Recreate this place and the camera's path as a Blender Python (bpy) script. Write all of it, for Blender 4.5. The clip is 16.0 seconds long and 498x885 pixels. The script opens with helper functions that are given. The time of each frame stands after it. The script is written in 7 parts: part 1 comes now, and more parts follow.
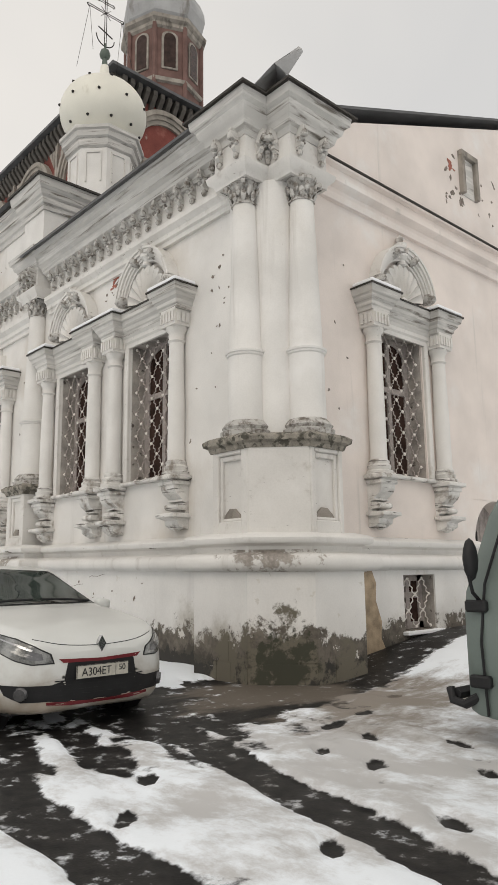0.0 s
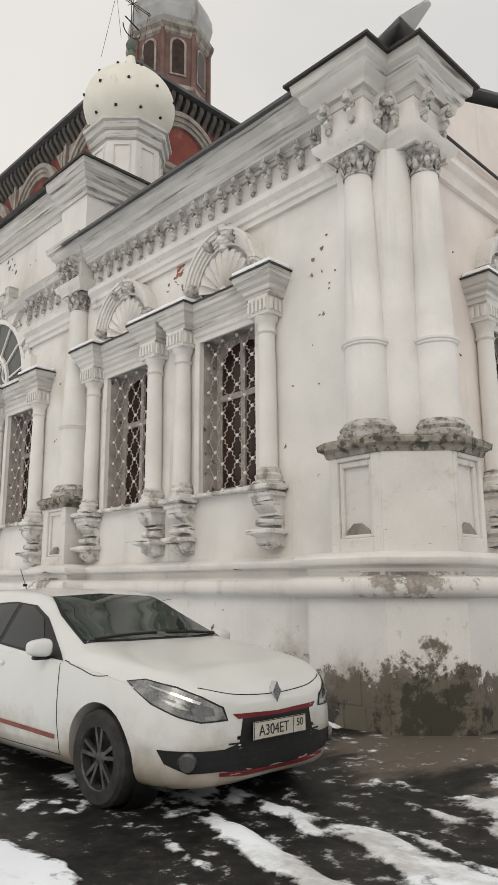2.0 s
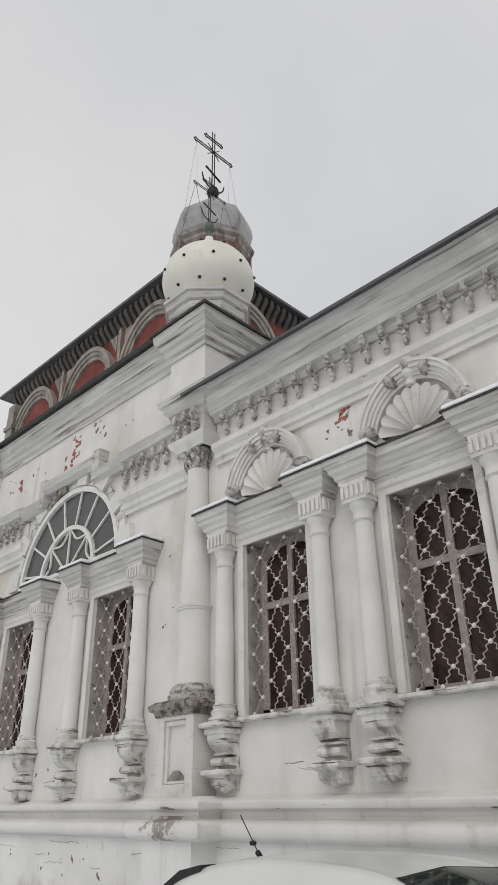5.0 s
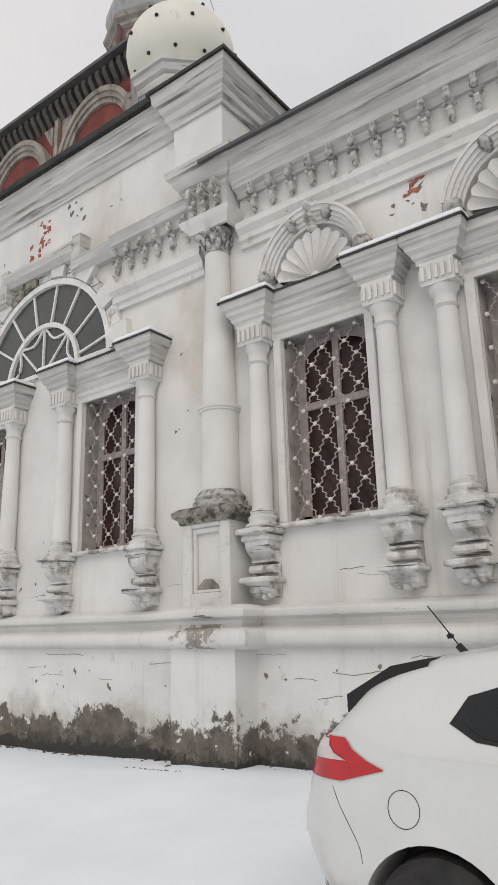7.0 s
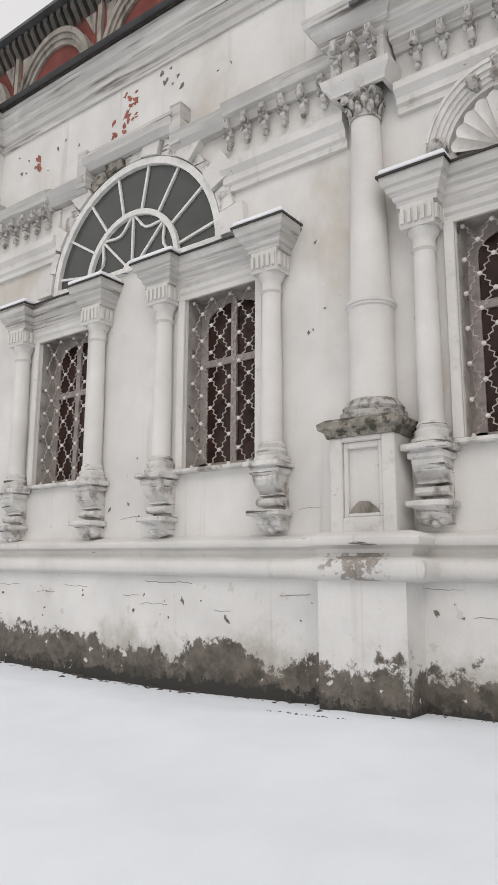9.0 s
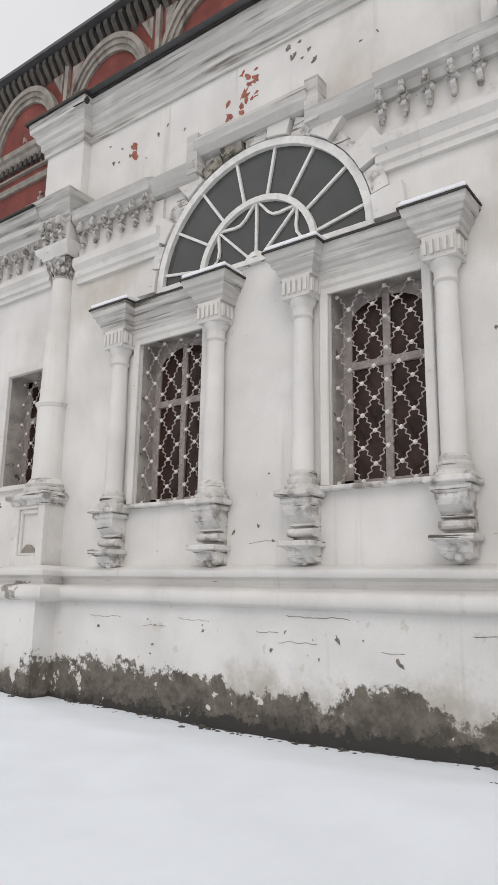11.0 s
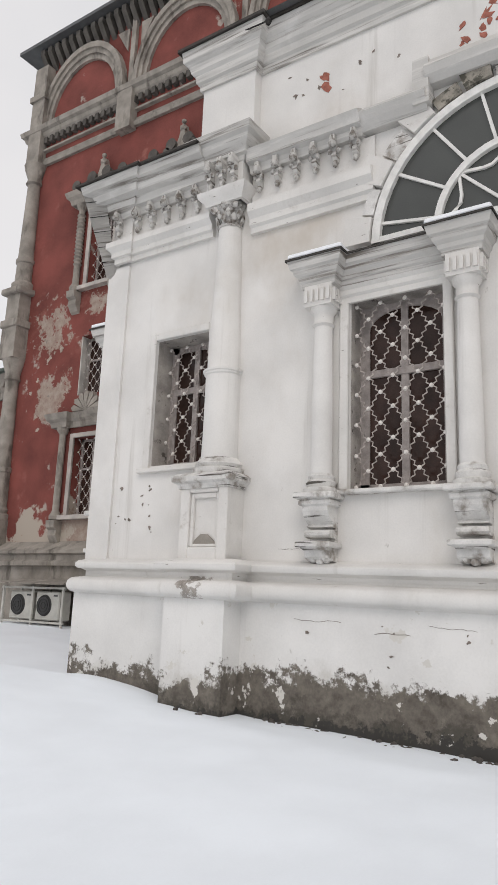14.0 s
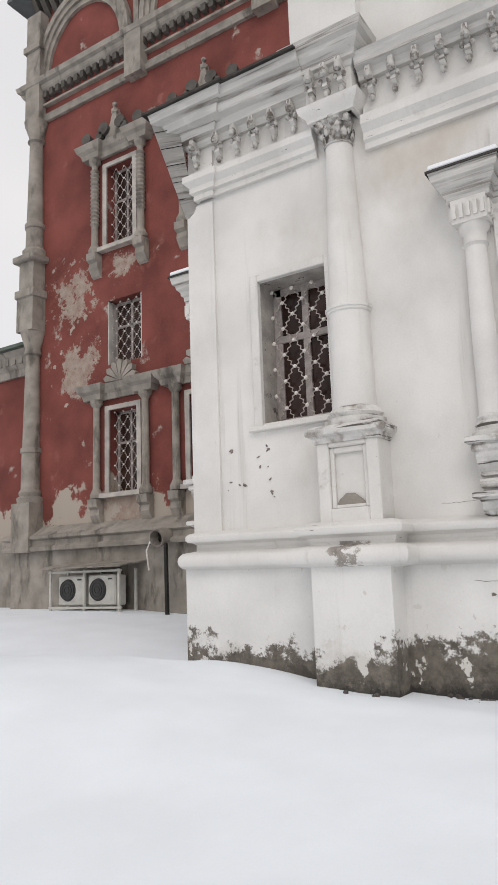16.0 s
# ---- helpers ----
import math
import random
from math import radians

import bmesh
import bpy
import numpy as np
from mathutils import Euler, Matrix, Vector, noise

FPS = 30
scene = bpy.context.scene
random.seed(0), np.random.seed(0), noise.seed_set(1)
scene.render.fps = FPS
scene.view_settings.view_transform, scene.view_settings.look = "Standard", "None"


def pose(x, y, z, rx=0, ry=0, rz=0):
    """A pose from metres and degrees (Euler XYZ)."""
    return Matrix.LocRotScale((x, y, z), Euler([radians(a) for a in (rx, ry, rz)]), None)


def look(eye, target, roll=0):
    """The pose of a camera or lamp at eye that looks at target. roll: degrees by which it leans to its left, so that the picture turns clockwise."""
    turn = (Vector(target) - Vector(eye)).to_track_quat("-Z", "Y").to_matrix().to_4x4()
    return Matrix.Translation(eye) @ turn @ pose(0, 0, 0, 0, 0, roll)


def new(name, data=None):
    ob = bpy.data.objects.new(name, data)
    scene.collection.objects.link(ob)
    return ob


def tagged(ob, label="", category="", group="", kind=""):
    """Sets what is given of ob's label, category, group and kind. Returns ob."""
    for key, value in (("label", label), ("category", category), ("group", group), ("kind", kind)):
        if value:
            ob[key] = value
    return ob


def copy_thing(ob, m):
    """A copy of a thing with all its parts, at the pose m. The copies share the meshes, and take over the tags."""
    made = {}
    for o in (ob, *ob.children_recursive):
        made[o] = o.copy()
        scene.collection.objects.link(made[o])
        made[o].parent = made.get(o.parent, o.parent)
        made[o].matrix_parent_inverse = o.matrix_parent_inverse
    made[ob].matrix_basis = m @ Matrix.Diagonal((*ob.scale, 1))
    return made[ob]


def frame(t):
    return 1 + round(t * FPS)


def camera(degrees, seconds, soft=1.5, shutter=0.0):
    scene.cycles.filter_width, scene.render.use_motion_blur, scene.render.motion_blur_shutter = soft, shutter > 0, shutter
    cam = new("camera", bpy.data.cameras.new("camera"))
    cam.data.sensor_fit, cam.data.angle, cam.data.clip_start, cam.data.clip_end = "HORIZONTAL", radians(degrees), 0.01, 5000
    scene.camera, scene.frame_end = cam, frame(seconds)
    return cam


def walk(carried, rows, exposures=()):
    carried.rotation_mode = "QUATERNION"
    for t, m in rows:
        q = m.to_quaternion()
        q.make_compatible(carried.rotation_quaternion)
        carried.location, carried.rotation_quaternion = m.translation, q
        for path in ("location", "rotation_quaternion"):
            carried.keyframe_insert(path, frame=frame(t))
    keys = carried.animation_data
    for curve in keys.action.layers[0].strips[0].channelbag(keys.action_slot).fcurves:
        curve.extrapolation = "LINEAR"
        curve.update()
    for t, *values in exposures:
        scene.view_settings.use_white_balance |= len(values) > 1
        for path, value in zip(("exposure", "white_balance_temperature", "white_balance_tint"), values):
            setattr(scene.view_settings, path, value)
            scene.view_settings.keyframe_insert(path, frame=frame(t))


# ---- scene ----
cam = camera(38.3, 16.0)
METRES, EYE, TILT, LEAN, TURN = 18.2, 1.728, 0.0, 0.0, -42.07
ROWS = [
    (0.0, 0.0, 0.0, 0.0, 0.13, 10.26, 0.73),
    (0.5, -0.0266, 0.0181, -0.0015, -1.73, 10.07, -0.35),
    (1.0, -0.0501, 0.0362, -0.0004, -1.84, 10.68, 0.09),
    (1.5, -0.0749, 0.0547, 0.0015, -3.13, 10.9, -0.29),
    (2.0, -0.096, 0.0784, 0.0026, -2.43, 12.0, 0.42),
    (2.5, -0.1208, 0.0968, 0.0024, -3.15, 11.91, 1.35),
    (3.0, -0.1431, 0.1192, 0.0033, -6.36, 13.06, 0.49),
    (3.5, -0.1623, 0.1411, 0.0067, -6.94, 16.2, 0.8),
    (4.0, -0.1861, 0.1617, 0.0134, -5.77, 21.23, 2.22),
    (4.5, -0.2035, 0.186, 0.0172, -2.31, 24.02, 4.93),
    (5.0, -0.226, 0.2096, 0.0173, -2.78, 27.68, 0.76),
    (7.5, -0.3322, 0.3231, 0.0091, -12.73, 12.31, 2.09),
    (8.0, -0.3516, 0.3431, 0.0108, -13.89, 10.74, 2.15),
    (8.5, -0.3702, 0.3702, 0.0076, -11.96, 9.93, 0.38),
    (11.0, -0.4738, 0.4816, 0.0108, -11.57, 12.54, -0.87),
    (11.5, -0.5001, 0.5013, 0.0087, -12.5, 12.41, -0.72),
    (12.0, -0.5243, 0.5243, 0.0092, -11.46, 8.82, -1.43),
    (12.5, -0.5532, 0.5412, 0.0109, -10.9, 9.31, 2.16),
    (13.0, -0.574, 0.563, 0.0077, -15.16, 9.94, 0.49),
    (13.5, -0.5981, 0.5837, 0.0116, -12.58, 12.67, -2.89),
    (14.0, -0.623, 0.6024, 0.01, -14.35, 12.42, -2.14),
    (14.5, -0.6409, 0.626, 0.0111, -15.18, 12.93, 0.46),
    (15.0, -0.6675, 0.6452, 0.0137, -16.17, 12.95, 1.83),
    (15.5, -0.6874, 0.6663, 0.011, -15.91, 10.19, 3.38),
    (16.0, -0.7064, 0.6904, 0.0092, -15.3, 10.17, 2.06),
]
walk(cam, [(t, pose(0, 0, EYE, TILT, LEAN, TURN) @ pose(METRES * x, METRES * y, METRES * z, 90 + pitch, roll, yaw)) for t, x, y, z, yaw, pitch, roll in ROWS],
     [(0.0, 0.20, 7230, 11), (3.4, 0.24, 7250, 11), (5.0, 0.04, 6800, 11), (7.4, 0.18, 6950, 13), (11.0, 0.22, 6800, 13), (12.3, 0.20, 6800, 13), (16.0, 0.26, 6850, 13)])

# ---- world, sun, exposure ----
world = bpy.data.worlds.new("overcast_sky")
scene.world = world
world.use_nodes = True
wn, wl = world.node_tree.nodes, world.node_tree.links
wn.clear()
w_out = wn.new("ShaderNodeOutputWorld")
w_bg = wn.new("ShaderNodeBackground")
w_sky = wn.new("ShaderNodeTexSky")
w_sky.sky_type = "NISHITA"
w_sky.sun_disc = False
w_sky.sun_elevation, w_sky.sun_rotation = radians(38), radians(250)
w_gain = wn.new("ShaderNodeVectorMath")
w_gain.operation = "SCALE"
w_gain.inputs["Scale"].default_value = 0.10
w_tc = wn.new("ShaderNodeTexCoord")
w_noise = wn.new("ShaderNodeTexNoise")
w_noise.inputs["Scale"].default_value = 1.6
w_noise.inputs["Detail"].default_value = 4.0
w_ramp = wn.new("ShaderNodeValToRGB")
w_ramp.color_ramp.elements[0].position, w_ramp.color_ramp.elements[1].position = 0.3, 0.72
w_ramp.color_ramp.elements[0].color = (0.60, 0.63, 0.67, 1)
w_ramp.color_ramp.elements[1].color = (0.78, 0.79, 0.80, 1)
w_mix = wn.new("ShaderNodeMix")
w_mix.data_type = "RGBA"
w_mix.inputs["Factor"].default_value = 0.9
w_bg.inputs["Strength"].default_value = 1.0
wl.new(w_sky.outputs[0], w_gain.inputs[0])
wl.new(w_tc.outputs["Generated"], w_noise.inputs["Vector"])
wl.new(w_noise.outputs["Fac"], w_ramp.inputs["Fac"])
wl.new(w_gain.outputs[0], w_mix.inputs["A"])
wl.new(w_ramp.outputs["Color"], w_mix.inputs["B"])
wl.new(w_mix.outputs["Result"], w_bg.inputs["Color"])
wl.new(w_bg.outputs[0], w_out.inputs[0])

sun_data = bpy.data.lights.new("sun", "SUN")
sun_data.energy, sun_data.angle, sun_data.color = 0.6, radians(35), (1.0, 0.97, 0.93)
sun = new("sun", sun_data)
sun.matrix_world = look((-20, -6, 30), (6, 12, 3))

# ---- materials ----


def material(name, color, rough=0.85, metal=0.0, var=0.12, scale=3.0, fine=60.0, bump=0.15, spec=0.4):
    """A plain surface with tone variation at two scales and fine relief. Returns material, nodes, links, shader, mix."""
    m = bpy.data.materials.new(name)
    m.use_nodes = True
    n, l = m.node_tree.nodes, m.node_tree.links
    b = n["Principled BSDF"]
    b.inputs["Roughness"].default_value = rough
    b.inputs["Metallic"].default_value = metal
    b.inputs["Specular IOR Level"].default_value = spec
    tc = n.new("ShaderNodeTexCoord")
    big = n.new("ShaderNodeTexNoise")
    big.inputs["Scale"].default_value, big.inputs["Detail"].default_value = scale, 6.0
    small = n.new("ShaderNodeTexNoise")
    small.inputs["Scale"].default_value, small.inputs["Detail"].default_value = fine, 4.0
    geo = n.new("ShaderNodeNewGeometry")
    for t in (big, small):
        l.new(geo.outputs["Position"], t.inputs["Vector"])
    r = n.new("ShaderNodeValToRGB")
    r.color_ramp.elements[0].position, r.color_ramp.elements[1].position = 0.32, 0.68
    lo = [max(0, c * (1 - var)) for c in color]
    hi = [min(1, c * (1 + var * 0.5)) for c in color]
    r.color_ramp.elements[0].color, r.color_ramp.elements[1].color = (*lo, 1), (*hi, 1)
    add = n.new("ShaderNodeMath")
    add.operation = "MULTIPLY_ADD"
    add.inputs[1].default_value, add.inputs[2].default_value = 0.3, -0.15
    l.new(small.outputs["Fac"], add.inputs[0])
    add2 = n.new("ShaderNodeMath")
    l.new(big.outputs["Fac"], add2.inputs[0])
    l.new(add.outputs[0], add2.inputs[1])
    l.new(add2.outputs[0], r.inputs["Fac"])
    l.new(r.outputs["Color"], b.inputs["Base Color"])
    bp = n.new("ShaderNodeBump")
    bp.inputs["Strength"].default_value, bp.inputs["Distance"].default_value = bump, 0.02
    l.new(add2.outputs[0], bp.inputs["Height"])
    l.new(bp.outputs[0], b.inputs["Normal"])
    return m, n, l, b, r.outputs["Color"]


def overlay(m, n, l, b, base, color, size, lo, hi, detail=8.0, stretch=(1, 1, 1), zone=None, rough_detail=0.6, offset=(0, 0, 0), spot=None):
    """Lays patches of another colour over base where a noise passes lo..hi; zone (z0, z1) leads them out between two heights, spot (x, y, z, reach) away from a place."""
    geo = n.new("ShaderNodeNewGeometry")
    mp = n.new("ShaderNodeMapping")
    mp.inputs["Scale"].default_value = stretch
    mp.inputs["Location"].default_value = offset
    l.new(geo.outputs["Position"], mp.inputs["Vector"])
    t = n.new("ShaderNodeTexNoise")
    t.inputs["Scale"].default_value, t.inputs["Detail"].default_value, t.inputs["Roughness"].default_value = size, detail, rough_detail
    l.new(mp.outputs[0], t.inputs["Vector"])
    value = t.outputs["Fac"]
    if zone:
        sep = n.new("ShaderNodeSeparateXYZ")
        l.new(geo.outputs["Position"], sep.inputs[0])
        mr = n.new("ShaderNodeMapRange")
        mr.inputs["From Min"].default_value, mr.inputs["From Max"].default_value = zone
        mr.inputs["To Min"].default_value, mr.inputs["To Max"].default_value = 0.5, -0.5
        l.new(sep.outputs["Z"], mr.inputs["Value"])
        a = n.new("ShaderNodeMath")
        l.new(value, a.inputs[0])
        l.new(mr.outputs[0], a.inputs[1])
        value = a.outputs[0]
    if spot:
        far = n.new("ShaderNodeVectorMath")
        far.operation = "DISTANCE"
        far.inputs[1].default_value = spot[:3]
        l.new(geo.outputs["Position"], far.inputs[0])
        fr = n.new("ShaderNodeMapRange")
        fr.inputs["From Min"].default_value, fr.inputs["From Max"].default_value = 0.0, spot[3]
        fr.inputs["To Min"].default_value, fr.inputs["To Max"].default_value = 0.22, -0.28
        l.new(far.outputs["Value"], fr.inputs["Value"])
        a = n.new("ShaderNodeMath")
        l.new(value, a.inputs[0])
        l.new(fr.outputs[0], a.inputs[1])
        value = a.outputs[0]
    s = n.new("ShaderNodeMapRange")
    s.interpolation_type = "SMOOTHSTEP"
    s.inputs["From Min"].default_value, s.inputs["From Max"].default_value = lo, hi
    l.new(value, s.inputs["Value"])
    mx = n.new("ShaderNodeMix")
    mx.data_type = "RGBA"
    l.new(s.outputs[0], mx.inputs["Factor"])
    l.new(base, mx.inputs["A"])
    if isinstance(color, tuple):
        mx.inputs["B"].default_value = (*color, 1)
    else:
        l.new(color, mx.inputs["B"])
    l.new(mx.outputs["Result"], b.inputs["Base Color"])
    return mx.outputs["Result"]


def mottled(n, l, c0, c1, scale, lo=0.3, hi=0.7):
    """A colour that wanders between two tones."""
    geo = n.new("ShaderNodeNewGeometry")
    t = n.new("ShaderNodeTexNoise")
    t.inputs["Scale"].default_value, t.inputs["Detail"].default_value, t.inputs["Roughness"].default_value = scale, 12.0, 0.72
    l.new(geo.outputs["Position"], t.inputs["Vector"])
    r = n.new("ShaderNodeValToRGB")
    r.color_ramp.elements[0].position, r.color_ramp.elements[1].position = lo, hi
    r.color_ramp.elements[0].color, r.color_ramp.elements[1].color = (*c0, 1), (*c1, 1)
    l.new(t.outputs["Fac"], r.inputs["Fac"])
    return r.outputs["Color"]


def whitewash(name, color=(0.70, 0.682, 0.655), dirt=0.5, flakes=True, base_stain=False):
    m, n, l, b, c = material(name, color, 0.9, var=0.10, scale=1.3, fine=45, bump=0.22)
    c = overlay(m, n, l, b, c, (0.47, 0.445, 0.41), 1.1, 0.55, 0.55 + 0.40 / dirt, detail=12, stretch=(1, 1, 0.45), rough_detail=0.66)
    c = overlay(m, n, l, b, c, (0.76, 0.745, 0.725), 0.8, 0.52, 0.80, detail=12, offset=(9, 4, 3), rough_detail=0.65)
    c = overlay(m, n, l, b, c, (0.33, 0.30, 0.27), 9.0, 0.70, 0.80, detail=6, stretch=(1, 1, 0.4))
    c = overlay(m, n, l, b, c, (0.48, 0.455, 0.42), 2.2, 0.58, 0.82, detail=10, stretch=(2.0, 2.0, 0.10), offset=(1, 6, 2))
    if flakes:
        c = overlay(m, n, l, b, c, (0.30, 0.22, 0.18), 5.0, 0.745, 0.76, detail=8, rough_detail=0.7)
    return m, n, l, b, c


white, n_, l_, b_, c_ = whitewash("whitewashed_plaster")
c_ = overlay(white, n_, l_, b_, c_, (0.50, 0.45, 0.39), 0.45, 0.52, 0.80, detail=10, stretch=(1, 1, 0.7), offset=(4, 1, 7), rough_detail=0.6)
white_trim, n_, l_, b_, c_ = whitewash("whitewashed_trim", (0.66, 0.64, 0.61), 0.9)
c_ = overlay(white_trim, n_, l_, b_, c_, (0.40, 0.365, 0.325), 3.0, 0.55, 0.80, detail=11, stretch=(1, 1, 1.2), offset=(3, 8, 2), rough_detail=0.68)
c_ = overlay(white_trim, n_, l_, b_, c_, (0.17, 0.15, 0.13), 9.0, 0.66, 0.74, detail=8, stretch=(0.7, 0.7, 3.0), offset=(1, 2, 5))
white_cornice, n_, l_, b_, c_ = whitewash("weathered_shaded_cornice", (0.52, 0.505, 0.48), 1.2)
c_ = overlay(white_cornice, n_, l_, b_, c_, (0.62, 0.60, 0.57), 2.0, 0.50, 0.62, detail=9, stretch=(0.6, 0.3, 4.0), offset=(5, 1, 3))
# dark lines along the cornice: dirt, and painted shade for its crevices
c_ = overlay(white_cornice, n_, l_, b_, c_, (0.16, 0.14, 0.12), 3.0, 0.53, 0.70, detail=9, stretch=(0.5, 0.18, 5.0), offset=(0, 0, 1))
capital_white, n_, l_, b_, c_ = whitewash("dirty_carved_capital", (0.50, 0.485, 0.46), 1.2)
c_ = overlay(capital_white, n_, l_, b_, c_, (0.15, 0.13, 0.11), 11.0, 0.42, 0.66, detail=8)
pink_white, *_ = whitewash("pinkish_limewash", (0.72, 0.65, 0.605), 0.4)
# plinth plaster: damp, peeled zone with exposed stone near the ground
plinth_white, n_, l_, b_, c_ = whitewash("plinth_plaster", (0.72, 0.71, 0.69), 0.7)
c_ = overlay(plinth_white, n_, l_, b_, c_, (0.44, 0.415, 0.37), 0.9, 0.44, 0.72, zone=(-0.2, 2.3), detail=13, rough_detail=0.7)
c_ = overlay(plinth_white, n_, l_, b_, c_, mottled(n_, l_, (0.060, 0.051, 0.042), (0.22, 0.195, 0.165), 5.0), 1.3, 0.50, 0.55, zone=(0.05, 2.05), detail=14, rough_detail=0.74, offset=(7, 3, 1))
c_ = overlay(plinth_white, n_, l_, b_, c_, (0.075, 0.068, 0.056), 2.3, 0.55, 0.66, zone=(0.0, 1.75), detail=14, rough_detail=0.76, offset=(2, 9, 4))
c_ = overlay(plinth_white, n_, l_, b_, c_, (0.62, 0.60, 0.56), 4.0, 0.63, 0.655, detail=10, rough_detail=0.6, offset=(5, 5, 1))
c_ = overlay(plinth_white, n_, l_, b_, c_, (0.045, 0.042, 0.038), 9.0, 0.60, 0.68, zone=(0.40, 1.05), detail=12, rough_detail=0.7, offset=(4, 2, 8))
for q in ((6.15, 6.27, 0.55, 1.3), (6.9, 6.0, 0.4, 0.8), (5.9, 7.0, 0.6, 0.8)):
    c_ = overlay(plinth_white, n_, l_, b_, c_, (0.15, 0.135, 0.105), 2.4, 0.47, 0.56, detail=13, rough_detail=0.72, spot=q, offset=(3, 3, 3))
c_ = overlay(plinth_white, n_, l_, b_, c_, (0.055, 0.055, 0.04), 4.5, 0.50, 0.60, detail=13, rough_detail=0.72, spot=(6.15, 6.27, 0.6, 1.0), offset=(6, 1, 3))
grimy_shaded, n_, l_, b_, c_ = material("grimy_shaded_moulding", (0.66, 0.645, 0.62), 0.92, var=0.2, scale=4, bump=0.4)
c_ = overlay(grimy_shaded, n_, l_, b_, c_, (0.26, 0.23, 0.20), 5.0, 0.48, 0.70, detail=10)
# level dark streaks: grime plus the shade of crevices, put into the colour
c_ = overlay(grimy_shaded, n_, l_, b_, c_, (0.10, 0.09, 0.078), 3.5, 0.58, 0.66, detail=10, stretch=(0.6, 0.35, 6.0))
ledge_white, n_, l_, b_, c_ = whitewash("ledge_plaster", (0.70, 0.685, 0.66), 0.9)
c_ = overlay(ledge_white, n_, l_, b_, c_, (0.16, 0.14, 0.12), 3.0, 0.66, 0.70, detail=10, stretch=(1, 0.5, 5.0), offset=(2, 0, 1))
torus_white, n_, l_, b_, c_ = whitewash("torus_plaster", (0.70, 0.685, 0.66), 0.9)
for q in ((6.1, 6.4, 2.05, 1.5), (5.95, 13.48, 2.0, 1.0), (5.95, 21.2, 2.05, 0.7)):
    c_ = overlay(torus_white, n_, l_, b_, c_, mottled(n_, l_, (0.10, 0.085, 0.07), (0.46, 0.42, 0.38), 12.0), 6.0, 0.56, 0.64, detail=12, rough_detail=0.7, spot=q)
mossy, n_, l_, b_, c_ = material("mossy_cap_stone", (0.30, 0.275, 0.235), 0.95, var=0.4, scale=7, bump=0.6)
c_ = overlay(mossy, n_, l_, b_, c_, (0.08, 0.075, 0.06), 9.0, 0.48, 0.60, detail=10)
red_wall, n_, l_, b_, c_ = material("red_limewash", (0.20, 0.056, 0.045), 0.92, var=0.35, scale=0.8, fine=30, bump=0.25)
c_ = overlay(red_wall, n_, l_, b_, c_, (0.30, 0.12, 0.095), 1.2, 0.58, 0.75, detail=9)
c_ = overlay(red_wall, n_, l_, b_, c_, (0.36, 0.30, 0.26), 0.9, 0.62, 0.67, detail=9, offset=(3, 1, 5))
c_ = overlay(red_wall, n_, l_, b_, c_, (0.40, 0.345, 0.29), 1.3, 0.53, 0.58, zone=(2.2, 6.0), detail=8, offset=(1, 1, 1))
for q in ((12.5, 32.3, 9.7, 2.3), (12.5, 32.0, 7.6, 2.2), (12.5, 30.4, 3.3, 2.6), (12.5, 30.4, 10.2, 1.2)):
    c_ = overlay(red_wall, n_, l_, b_, c_, mottled(n_, l_, (0.24, 0.15, 0.12), (0.40, 0.345, 0.29), 4.0), 1.9, 0.56, 0.60, detail=13, rough_detail=0.76, spot=q)
stone, n_, l_, b_, c_ = material("grey_limestone", (0.31, 0.28, 0.245), 0.92, var=0.3, scale=2.5, bump=0.4)
c_ = overlay(stone, n_, l_, b_, c_, (0.12, 0.105, 0.09), 2.4, 0.52, 0.70, detail=9, stretch=(1, 1, 0.35))
casing_stone, *_ = material("dull_casing_stone", (0.46, 0.42, 0.385), 0.92, var=0.3, scale=3, bump=0.3)
pale_reveal, *_ = material("pale_reveal_plaster", (0.50, 0.475, 0.44), 0.95, var=0.25, scale=2, bump=0.3)
dark_stone, *_ = material("sooty_stone", (0.10, 0.09, 0.08), 0.92, var=0.4, scale=3, bump=0.4)
old_brick, *_ = material("bare_brick", (0.36, 0.13, 0.095), 0.95, var=0.35, scale=14, bump=0.6)
bare_yellow, *_ = material("bare_render", (0.40, 0.31, 0.215), 0.95, var=0.35, scale=6, bump=0.5)
roof_metal, *_ = material("dark_sheet_roof", (0.11, 0.112, 0.115), 0.55, 0.3, var=0.25, scale=2)
edge_metal, *_ = material("dark_drip_edge", (0.05, 0.045, 0.04), 0.6, 0.3, var=0.3, scale=6)
green_roof, *_ = material("green_sheet_roof", (0.10, 0.125, 0.105), 0.6, 0.2, var=0.2)
dome_white, n_, l_, b_, c_ = material("cream_dome_paint", (0.72, 0.70, 0.62), 0.55, var=0.08, scale=1.2, bump=0.05)
c_ = overlay(dome_white, n_, l_, b_, c_, (0.46, 0.42, 0.32), 1.6, 0.60, 0.75, stretch=(1, 1, 0.3))
dome_grey, n_, l_, b_, c_ = material("grey_sheet_dome", (0.36, 0.36, 0.36), 0.5, 0.35, var=0.2, scale=1.2, bump=0.05)
c_ = overlay(dome_grey, n_, l_, b_, c_, (0.17, 0.155, 0.14), 1.2, 0.52, 0.70, stretch=(1, 1, 0.3))
drum_brick, *_ = material("faded_red_drum", (0.165, 0.095, 0.082), 0.9, var=0.3, scale=1.5)
iron, *_ = material("dark_iron", (0.035, 0.032, 0.03), 0.55, 0.6, var=0.3, scale=20)
grille_paint, *_ = material("rusty_pale_grille", (0.44, 0.39, 0.36), 0.7, 0.2, var=0.35, scale=25, fine=120)
